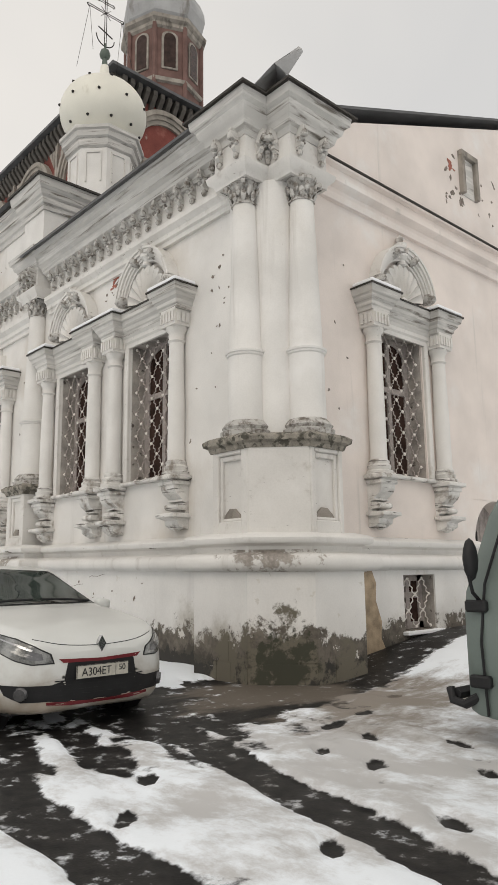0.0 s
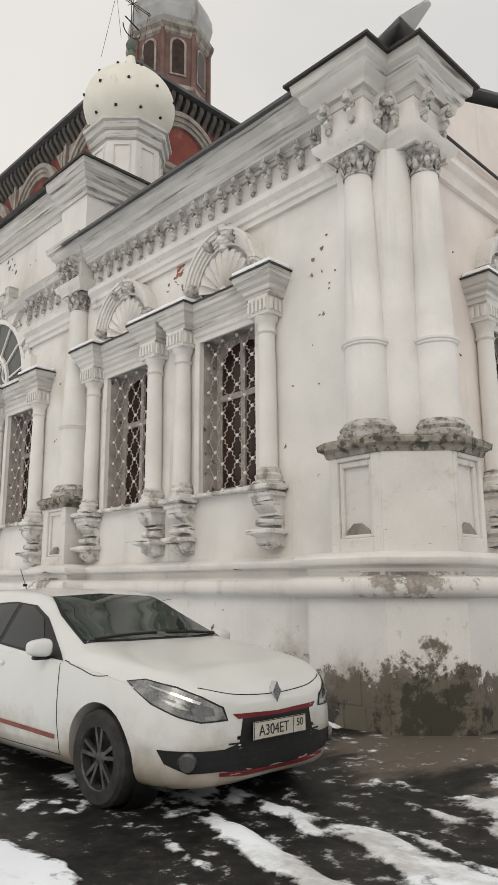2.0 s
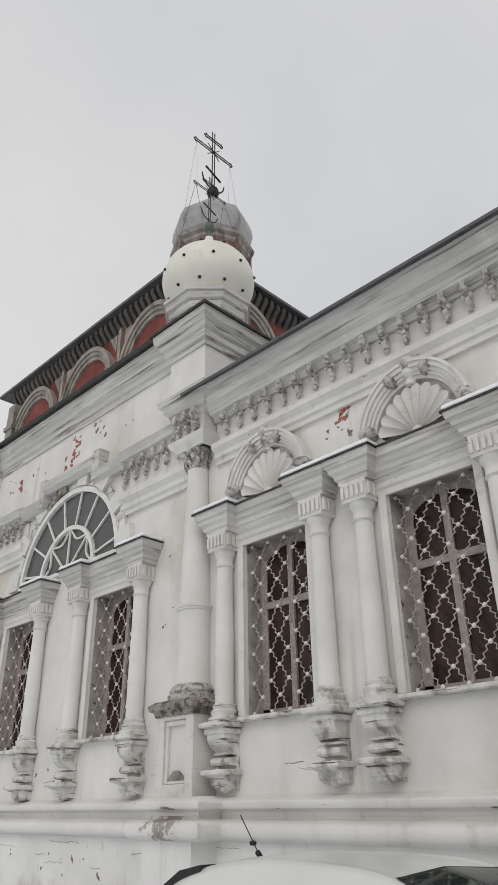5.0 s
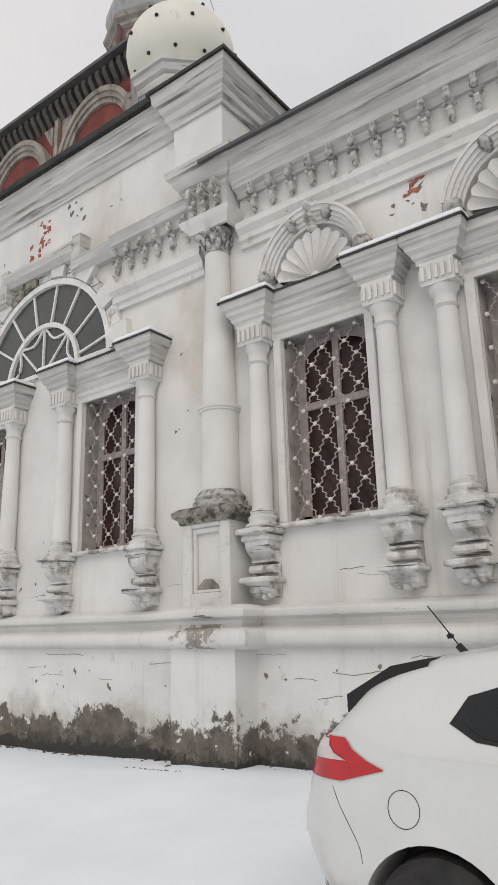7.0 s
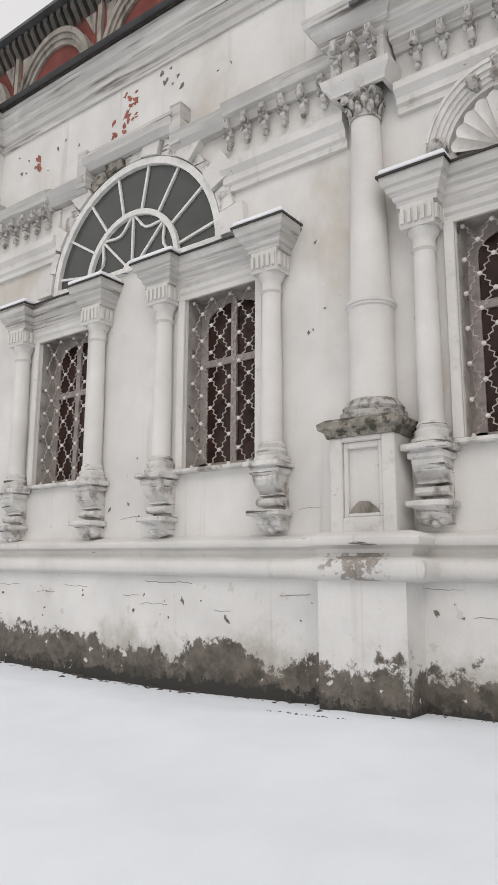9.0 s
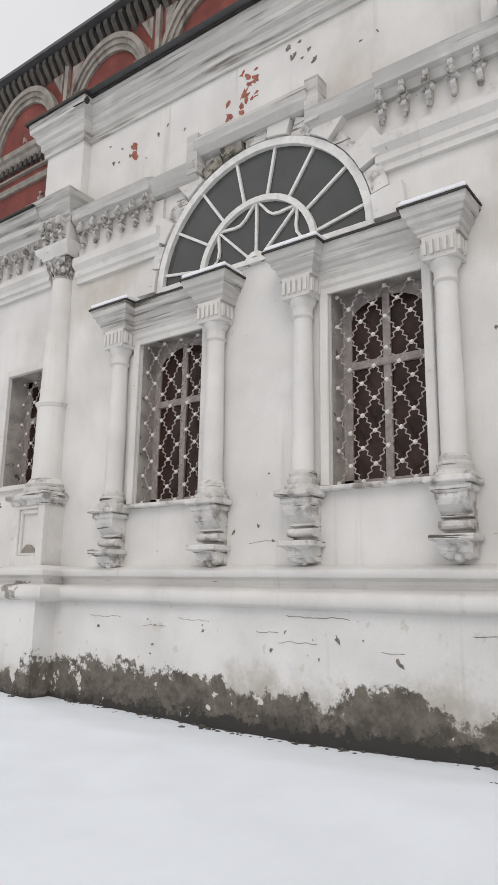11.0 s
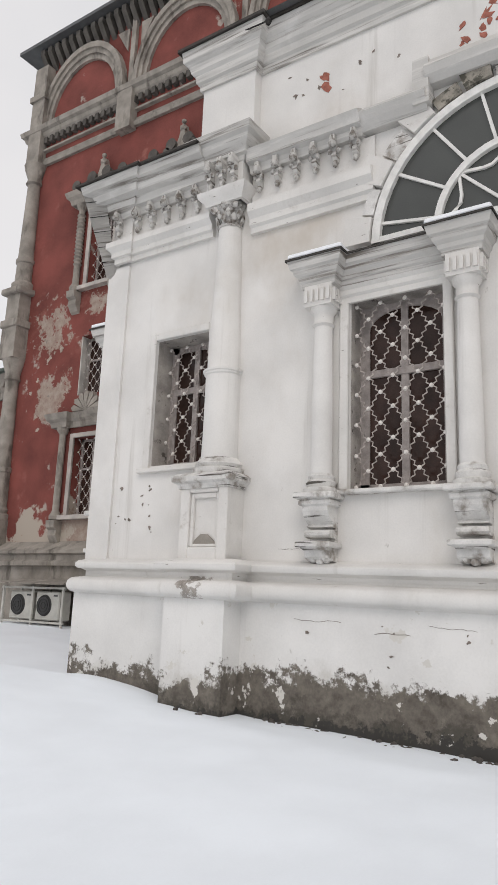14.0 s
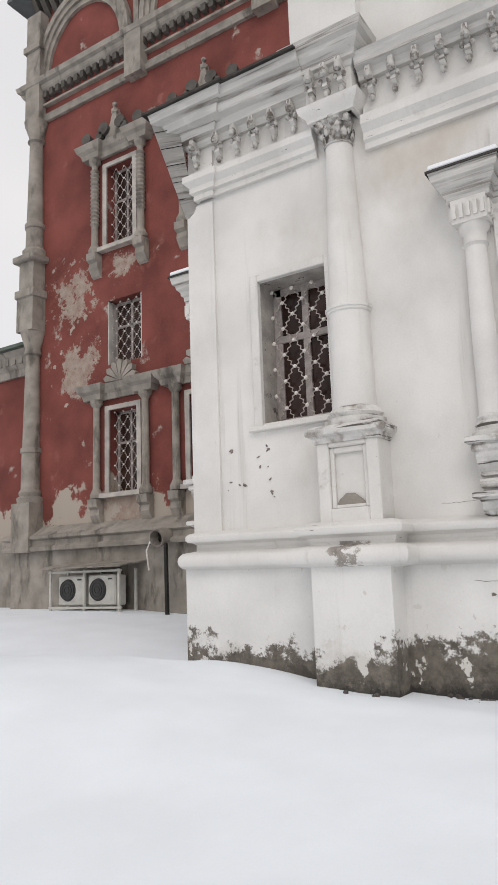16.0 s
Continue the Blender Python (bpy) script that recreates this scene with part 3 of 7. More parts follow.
moulding("architrave", ARCHITRAVE_M, [(WEST, 20.85), (WEST, 19.02)], white_trim, "", corn_2)
moulding("architrave", ARCHITRAVE_M, [(WEST, 15.58), (WEST, 13.75)], white_trim, "", corn_2)
corn_3 = tagged(moulding("cornice_north_bay", CORNICE, S3_PATH, white_cornice, "x"), "weathered whitewashed cornice with dark metal edge", "cornice", kind="structure")
moulding("architrave", ARCHITRAVE, S3_PATH, white_trim, "", corn_3)
for p in (C2_PATH, C3_PATH):
    moulding("broken_cornice", CORNICE_2, p, white_cornice, "", corn_2)
    moulding("broken_architrave", HEAD_2, p, white_trim, "", corn_2)
# the band steps up over the half-round window
bm = bmesh.new()
STEP_P = [(0, 8.06), (0.14, 8.06), (0.22, 8.14), (0.26, 8.24), (0.12, 8.42), (0, 8.44)]
sweep(bm, STEP_P, [(WEST, 18.30), (WEST, 16.45)])
for y0, y1, s in ((19.15, 18.30, 1), (16.45, 15.5, -1)):
    sweep(bm, [(0, 7.74), (0.12, 7.74), (0.2, 7.84), (0.26, 7.94), (0.12, 8.08), (0, 8.1)], [(WEST, y0), (WEST, y1)])
for y in (18.36, 16.39):
    box(bm, WEST - 0.2, WEST + 0.02, y - 0.1, y + 0.1, 7.8, 8.42)
part("stepped_band", bm, white_cornice, corn_2)

# drip edges of sheet metal
for path, par, o in ((S1_PATH, corn_s, 0.53), (HEAD_PATH, corn_s, 0.36), (S3_PATH, corn_3, 0.53)):
    moulding("drip_edge", [(0, 8.203), (o, 8.203), (o + 0.03, 8.19), (o + 0.03, 8.225), (0, 8.30)], path, edge_metal, "", par)
bm = bmesh.new()
slab(bm, [(7.0, 7.28), (5.78, 7.60), (5.78, 6.42), (6.20, 6.42), (6.20, 5.98), (7.48, 5.98), (7.3, 7.0)], 8.212, 8.222, lambda u, d, z: Vector((u, z, d)))
part("corner_sheet", bm, edge_metal, corn_s)

# scrolled brackets below the cornice: one shape, many copies
def bracket_mesh():
    b = bmesh.new()
    prof = [(0.0, 0.06), (0.06, 0.07), (0.11, 0.12), (0.10, 0.17), (0.07, 0.20), (0.09, 0.24), (0.15, 0.27), (0.17, 0.32), (0.16, 0.40), (0.0, 0.40)]
    slab(b, prof, -0.032, 0.032, lambda u, d, z: Vector((d, -u, z)))
    upper = len(b.faces)
    lathe(b, [(0.0, -0.03), (0.03, -0.01), (0.04, 0.03), (0.03, 0.06), (0.0, 0.07)], 0, -0.06, 8)
    for q in (-1, 1):
        lathe(b, [(0.0, 0.15), (0.03, 0.17), (0.036, 0.20), (0.02, 0.23), (0.0, 0.24)], 0.055 * q, -0.09, 6)
    lathe(b, [(0.0, 0.22), (0.05, 0.24), (0.055, 0.28), (0.03, 0.34), (0.012, 0.40)], 0, -0.15, 8)
    for i, f in enumerate(b.faces[:]):
        f.material_index = int(i >= upper)
    me = bpy.data.meshes.new("bracket")
    bmesh.ops.recalc_face_normals(b, faces=b.faces)
    b.to_mesh(me)
    b.free()
    me.materials.append(white_cornice)
    me.materials.append(capital_white)
    return me


BR = bracket_mesh()


def bracket(parent, x, y, turn, z=7.405):
    ob = new("bracket", BR)
    ob.parent = parent
    ob.matrix_world = pose(x, y, z, 0, 0, turn)


for i in range(18):
    bracket(corn_s, WEST - 0.05, 7.62 + 0.306 * i, W_TURN)
for y in (7.20, 6.84):
    bracket(corn_s, 6.05, y, W_TURN)
bracket(corn_s, 6.27, 6.70, 0), bracket(corn_s, 6.47, 6.69, -45), bracket(corn_s, 6.48, 6.50, W_TURN)
for x in (6.62, 7.06):
    bracket(corn_s, x, 6.26, 0)
for i in range(6):
    bracket(corn_2, WEST - 0.05, 19.25 + 0.29 * i, W_TURN)
for i in range(6):
    bracket(corn_2, WEST - 0.05, 14.02 + 0.29 * i, W_TURN)
for x, ys_ in ((6.09, (13.25, 13.47, 13.69)), (6.15, (21.0, 21.2, 21.4))):
    for y in ys_:
        bracket(corn_2, x, y, W_TURN, 7.53)
for i in range(5):
    bracket(corn_3, WEST - 0.05, 21.78 + 0.29 * i, W_TURN)
bracket(corn_3, WEST - 0.09, 23.3, W_TURN)

# end wall cornice, lighter, and its coping
moulding("cornice_end_wall", [(0, 7.40), (0.07, 7.40), (0.10, 7.50), (0.05, 7.54), (0.05, 7.62), (0.16, 7.68), (0.16, 7.76), (0.06, 7.80), (0.06, 7.96), (0.14, 7.98), (0.14, 8.02), (0, 8.06)],
         [(7.1, SOUTH), (24.0, SOUTH)], pink_white, "plain moulded cornice on the end wall")
moulding("coping_end_wall", [(0, 8.02), (0.16, 8.025), (0.17, 8.05), (0, 8.10)], [(7.12, SOUTH), (24.0, SOUTH)], edge_metal, "thin dark metal coping strip")

# plinth mouldings round the building, breaking out at the columns
TRIM_PATH = [(WEST + .3, NORTH - 0.12), (WEST, NORTH - 0.12), (WEST, 21.66), (6.06, 21.66), (6.06, 20.74), (WEST, 20.74), (WEST, 13.96), (6.02, 13.96), (6.02, 13.0), (WEST, 13.0),
             (WEST, 7.60), (5.98, 7.60), (5.98, 6.62), (6.50, 6.10), (7.36, 6.10), (7.36, SOUTH), (11.45, SOUTH)]
UPPER = [(0, 2.09), (0.05, 2.09), (0.06, 2.13), (0.10, 2.155), (0.15, 2.165), (0.17, 2.19), (0.17, 2.235), (0.14, 2.27), (0, 2.31)]
TORUS = [(0, 1.80), (0.13, 1.82)] + [(0.16 + 0.085 * math.cos(a), 1.93 + 0.105 * math.sin(a)) for a in [math.pi * (k / 6 - 0.5) for k in range(7)]] + [(0.10, 2.045), (0.04, 2.06), (0.04, 2.11), (-0.05, 2.11)]


def settled(y):
    """The old masonry courses climb a little towards the north."""
    return 0.012 * (y - 14.0)


for nm, pr, mt, lab in (("trim_upper", UPPER, ledge_white, "whitewashed ledge moulding with flaked edges"), ("trim_torus", TORUS, torus_white, "rounded whitewashed base moulding, dirty at the piers")):
    bm = bmesh.new()
    sweep(bm, pr, TRIM_PATH, settled)
    tagged(part(nm, bm, mt, smooth=True), lab, "moulding", kind="structure")

# plinth blocks under the columns and the chamfered corner
bm = bmesh.new()
slab(bm, [(6.45, 7.60), (5.86, 7.60), (5.86, 6.56), (6.44, 5.98), (7.36, 5.98), (7.36, 7.0), (6.9, 7.6)], GY, 1.86, lambda u, d, z: Vector((u, z, d)))
tagged(part("plinth_corner", bm, plinth_white), "chamfered corner base with mossy bare masonry", "wall base", kind="structure")
bm = bmesh.new()
box(bm, 5.90, WEST, 13.0, 13.96, GY, 1.93)
tagged(part("plinth_pier_south", bm, plinth_white), "whitewashed pier base with peeled damp plaster", "wall base", kind="structure")
bm = bmesh.new()
box(bm, 5.94, WEST, 20.74, 21.66, GY, 1.98)
tagged(part("plinth_pier_north", bm, plinth_white), "whitewashed pier base", "wall base", kind="structure")

# the chamfered corner pier behind the paired columns
bm = bmesh.new()
slab(bm, [(6.45, 7.33), (6.30, 7.33), (6.30, 7.05), (6.80, 6.46), (7.08, 6.46), (7.08, 7.0), (6.9, 7.33)], 2.20, 7.72, lambda u, d, z: Vector((u, z, d)))
lathe(bm, [(0.34, 3.40), (0.31, 5.0), (0.30, 7.12)], 6.65, 6.79, 32)
tagged(part("corner_pier", bm, white, smooth=True), "chamfered whitewashed corner pier between two columns", "pier", kind="structure")

# flat strip at the north corner
bm = bmesh.new()
box(bm, WEST - 0.04, WEST + 0.01, 23.12, NORTH - 0.001, 2.40, 6.91)
part("corner_strip", bm, white, wall_west)

# attic over the middle bay
A0, A1 = 13.32, 21.75
ATT = [(0, 9.36), (0.04, 9.36), (0.05, 9.46), (0.09, 9.49), (0.10, 9.60), (0.15, 9.64), (0.17, 9.74), (0.24, 9.80), (0.26, 9.97), (0, 9.97)]
bm = bmesh.new()
box(bm, WEST + 0.02, WEST + 0.55, A0 + 0.4, A1 - 0.4, 8.05, 9.95)
box(bm, WEST - 0.14, 9.5, A0, A0 + 0.93, 8.05, 9.95)
box(bm, WEST - 0.14, 9.5, A1 - 0.93, A1, 8.05, 9.95)
attic = tagged(part("attic_wall", bm, white), "flat whitewashed attic wall with flaking patches", "wall", kind="structure")
ATT_PATH = [(9.5, A1), (WEST - .14, A1), (WEST - .14, A1 - .93), (WEST + .02, A1 - .93), (WEST + .02, A0 + .93), (WEST - .14, A0 + .93), (WEST - .14, A0), (9.5, A0)]
bm = bmesh.new()
sweep(bm, ATT, ATT_PATH)
part("attic_cornice", bm, white_cornice, attic)
bm = bmesh.new()
sweep(bm, [(0, 9.973), (0.28, 9.973), (0.31, 9.96), (0.31, 10.01), (0, 10.06)], ATT_PATH)
part("attic_drip_edge", bm, edge_metal, attic)
bm = bmesh.new()
slab(bm, [(6.0, 10.0), (8.3, 10.2), (10.6, 10.0)], A0 + 0.02, A1 - 0.02, flat)
part("attic_roof", bm, roof_metal, attic)

# ---- columns on pedestals ----
def column(x, y, face, low=0.25, up=0.165, ped=0.37, label="whitewashed engaged column on a panelled pedestal", caps=mossy, base_mat=None, cap=(6.78, 7.14), ring=4.63):
    """face: the angle to which the pedestal's panel looks (-90: west, 0: south)."""
    t = thing("engaged_column", pose(x, y, 0, 0, 0, face), label, "column", "columns of the white building")
    base_mat = base_mat or capital_white
    bm = bmesh.new()
    z0 = 2.20 + settled(y)
    box(bm, -ped, ped, -0.24, 0.3, z0, 3.30)
    # raised border round a sunk panel
    for a in ((-ped, -0.225, z0 + 0.06, 3.28), (0.225, ped, z0 + 0.06, 3.28), (-0.225, 0.225, z0 + 0.06, z0 + 0.25), (-0.225, 0.225, 3.22, 3.28)):
        box(bm, a[0], a[1], -0.32, -0.23, a[2], a[3], 0.012)
    for a in ((-0.225, -0.175, z0 + 0.25, 3.22), (0.175, 0.225, z0 + 0.25, 3.22), (-0.175, 0.175, z0 + 0.25, z0 + 0.29), (-0.175, 0.175, 3.15, 3.22)):
        box(bm, a[0], a[1], -0.285, -0.235, a[2], a[3], 0.01)
    part("pedestal", bm, white_trim, t)
    bm = bmesh.new()
    zb = z0 + 0.29
    slab(bm, [(-0.17, zb), (0.17, zb), (0.13, zb + 0.05), (0.04, zb + 0.12), (-0.06, zb + 0.125), (-0.15, zb + 0.05)], -0.265, -0.22, flat)
    part("panel_stone", bm, stone, t, "grey stone wedge in the sunk panel")
    bm = bmesh.new()
    pr = [(0, 3.27), (0.02, 3.27), (0.04, 3.33), (0.09, 3.36), (0.10, 3.42), (0.03, 3.47), (0, 3.47)]
    sweep(bm, pr, [(-ped, 0.3), (-ped, -0.32), (ped, -0.32), (ped, 0.3)])
    slab(bm, [(-ped, -0.32), (ped, -0.32), (ped, 0.3), (-ped, 0.3)], 3.28, 3.475, lambda u, dd, z: Vector((u, z, dd)))
    part("pedestal_cap", bm, caps, t, "dark weathered cap stone")
    bm = bmesh.new()
    lathe(bm, [(low + 0.10, 3.47), (low + 0.11, 3.54), (low + 0.06, 3.56), (low + 0.085, 3.60), (low + 0.04, 3.66), (low + 0.01, 3.69)], seg=28)
    part("column_base", bm, base_mat, t, smooth=True)
    bm = bmesh.new()
    lathe(bm, [(low + 0.005, 3.69), (low - 0.005, 4.1), (low - 0.005, ring - 0.06), (low + 0.015, ring - 0.045), (low + 0.018, ring - 0.022), (low + 0.032, ring - 0.015), (low + 0.036, ring + 0.012), (low, ring + 0.025),
               (low - 0.02, ring + 0.06), (low * 0.55 + up * 0.45, ring + 0.75), (up, cap[0] + 0.02)], seg=28)
    part("shaft", bm, white, t, smooth=True)
    bm = bmesh.new()
    c0, ch = cap[0], cap[1] - cap[0]
    lathe(bm, [(up + 0.02, c0), (up + 0.025, c0 + 0.06 * ch), (up - 0.01, c0 + 0.1 * ch), (up - 0.01, c0 + 0.5 * ch), (up + 0.03, c0 + 0.8 * ch), (up + 0.05, c0 + 0.84 * ch), (up + 0.055, c0 + ch)], seg=16)
    for k in range(8):
        a = 2 * math.pi * k / 8
        for off, zz, rr, w, h in ((0, 0.30, 0.025, 0.045, 0.24), (0.39, 0.50, 0.04, 0.04, 0.22)):
            aa = a + off
            bmesh.ops.create_icosphere(bm, subdivisions=1, radius=1.0, matrix=Matrix.Translation(((up + rr) * math.cos(aa), (up + rr) * math.sin(aa), c0 + zz * ch)) @ Matrix.Rotation(aa, 4, "Z") @ Matrix.Rotation(0.25, 4, "Y") @ Matrix.Diagonal((0.028, w, h * ch, 1)))
        if k % 2:
            bmesh.ops.create_cone(bm, cap_ends=True, segments=10, radius1=0.052, radius2=0.040, depth=0.06, matrix=Matrix.Translation(((up + 0.085) * math.cos(a), (up + 0.085) * math.sin(a), c0 + 0.76 * ch)) @ Matrix.Rotation(a, 4, "Z") @ Matrix.Rotation(radians(90), 4, "X"))
    part("capital", bm, capital_white, t, "dirty carved leafy capital", smooth=True)
    return t


column(6.26, 6.97, -90, ped=0.34)
column(6.80, 6.37, 0, ped=0.30)
column(6.30, 13.48, -90, cap=(6.98, 7.33), ring=4.76)
column(6.36, 21.20, -90, caps=grimy_shaded, base_mat=grimy_shaded, cap=(6.97, 7.33), ring=4.87)
# the plain middle block of the corner pedestal
bm = bmesh.new()
slab(bm, [(5.955, 6.70), (5.955, 6.62), (6.49, 6.07), (6.60, 6.07), (6.8, 6.7)], 2.10, 3.30, lambda u, d, z: Vector((u, z, d)))
corner_block = tagged(part("pedestal_corner", bm, white_trim), "plain chamfered pedestal block at the corner", "pedestal", kind="structure")
bm = bmesh.new()
sweep(bm, [(0, 3.275), (0.02, 3.275), (0.04, 3.335), (0.085, 3.365), (0.095, 3.42), (0.0, 3.465)], [(5.96, 6.68), (5.96, 6.63), (6.50, 6.075), (6.58, 6.075)])
part("pedestal_cap", bm, mossy, corner_block)


# ---- window surrounds ----
def surround():
    """Columns on consoles under a broken-out hood, made facing -y with the wall at y = 0."""
    t = thing("window_surround", pose(0, 0, 0), "whitewashed stone window surround with slim columns and hood", "window surround", "window surrounds")
    for s in (-1, 1):
        cu = 0.885 * s
        bm = bmesh.new()
        lathe(bm, [(0.13, 3.36), (0.128, 4.2), (0.112, 5.22)], cu, -0.115, 20)
        part("slim_column", bm, white, t, smooth=True)
        bm = bmesh.new()
        lathe(bm, [(0.21, 3.14), (0.215, 3.2), (0.17, 3.22), (0.185, 3.28), (0.15, 3.31), (0.16, 3.35), (0.135, 3.38)], cu, -0.115, 16)
        box(bm, cu - 0.25, cu + 0.25, -0.36, 0.0, 3.08, 3.15, 0.015)
        part("column_base", bm, grimy_shaded, t, smooth=True)
        bm = bmesh.new()
        lathe(bm, [(0.115, 5.20), (0.14, 5.23), (0.12, 5.26), (0.125, 5.36), (0.16, 5.40), (0.165, 5.45)], cu, -0.115, 16)
        part("capital", bm, white_trim, t, smooth=True)
        # dentilled block
        bm = bmesh.new()
        box(bm, cu - 0.185, cu + 0.185, -0.285, 0, 5.45, 5.72)
        for k in range(5):
            box(bm, cu - 0.17 + 0.075 * k, cu - 0.13 + 0.075 * k, -0.315, -0.28, 5.50, 5.66)
        for k in range(3):
            for ss in (-1, 1):
                x0 = cu + ss * 0.185
                box(bm, min(x0, x0 + ss * 0.03), max(x0, x0 + ss * 0.03), -0.25 + 0.08 * k, -0.205 + 0.08 * k, 5.50, 5.66)
        part("dentil_block", bm, white_trim, t)
        # console
        bm = bmesh.new()
        prof = [(0, 3.09), (0.29, 3.09), (0.29, 3.02), (0.27, 2.99), (0.265, 2.94), (0.23, 2.88), (0.15, 2.82), (0.12, 2.80), (0.12, 2.785), (0.15, 2.78), (0.15, 2.765), (0.06, 2.755), (0.06, 2.735)]
        prof += [(0.16 + 0.05 * math.cos(a), 2.685 + 0.045 * math.sin(a)) for a in [math.pi * (0.5 - q / 5) for q in range(6)]] + [(0.06, 2.635), (0.06, 2.60), (0.30, 2.59), (0.32, 2.56), (0.31, 2.53), (0.27, 2.51), (0.20, 2.49), (0.19, 2.42), (0.12, 2.38), (0.0, 2.36)]
        slab(bm, prof, cu - 0.165, cu + 0.165, lambda u, d, z: Vector((d, -u, z)))
        box(bm, cu - 0.225, cu + 0.225, -0.33, 0, 2.525, 2.585, 0.012)
        box(bm, cu - 0.205, cu + 0.205, -0.30, 0, 3.0, 3.07, 0.015)
        for k in (-1, 0, 1):
            bmesh.ops.create_icosphere(bm, subdivisions=2, radius=1.0, matrix=Matrix.Translation((cu + 0.085 * k, -0.09, 2.40 if k else 2.375)) @ Matrix.Diagonal((0.055, 0.09, 0.05, 1)))
        part("console", bm, grimy_shaded, t, "carved console with grime and painted crevice shade", smooth=False)
    # entablature between and hood on top, breaking out over the columns
    path = [(-1.075, 0.02), (-1.075, -0.25), (-0.69, -0.25), (-0.69, -0.08), (0.69, -0.08), (0.69, -0.25), (1.075, -0.25), (1.075, 0.02)]
    bm = bmesh.new()
    sweep(bm, [(-0.02, 5.70), (0.03, 5.70), (0.035, 5.76), (0.06, 5.78), (0.07, 5.83), (0.11, 5.87), (0.12, 5.92), (0.15, 5.94), (0.175, 6.04), (-0.02, 6.04)], path)
    slab(bm, [(-1.08, 0.02), (-1.08, -0.26), (-0.70, -0.26), (-0.70, -0.09), (0.70, -0.09), (0.70, -0.26), (1.08, -0.26), (1.08, 0.02)], 5.71, 6.045, lambda u, d, z: Vector((u, z, d)))
    part("hood", bm, white_cornice, t)
    bm = bmesh.new()
    sweep(bm, [(-0.02, 5.50), (0.02, 5.50), (0.02, 5.57), (0.05, 5.6), (0.05, 5.66), (0.09, 5.70), (-0.02, 5.70)], [(-0.70, 0.0), (-0.70, -0.03), (0.70, -0.03), (0.70, 0.0)])
    part("lintel", bm, white_trim, t)
    bm = bmesh.new()
    sweep(bm, [(-0.02, 6.043), (0.185, 6.043), (0.195, 6.035), (0.195, 6.062), (-0.02, 6.10)], path)
    slab(bm, [(-1.08, 0.02), (-1.08, -0.26), (-0.70, -0.26), (-0.70, -0.09), (0.70, -0.09), (0.70, -0.26), (1.08, -0.26), (1.08, 0.02)], 6.045, 6.08, lambda u, d, z: Vector((u, z, d)))
    part("hood_flashing", bm, edge_metal, t, "dark metal flashing")
    bm = bmesh.new()
    for x0, x1, y0 in ((-1.25, -0.51, -0.43), (0.51, 1.25, -0.43)):
        box(bm, x0, x1, y0, -0.02, 6.066, 6.135, 0.018)
    part("snow_on_hood", bm, snow_cap, t, "thin snow on the hood")
    # inner frame and sill
    bm = bmesh.new()
    for s in (-1, 1):
        box(bm, min(0.585 * s, 0.70 * s), max(0.585 * s, 0.70 * s), -0.055, 0.02, 3.2, 5.52, 0.012)
    part("jamb_moulding", bm, white_trim, t)
    bm = bmesh.new()
    box(bm, -0.70, 0.70, -0.12, 0.25, 3.14, 3.195, 0.015)
    part("sill", bm, grimy_shaded, t, "thin snow-dusted sill")
    return t


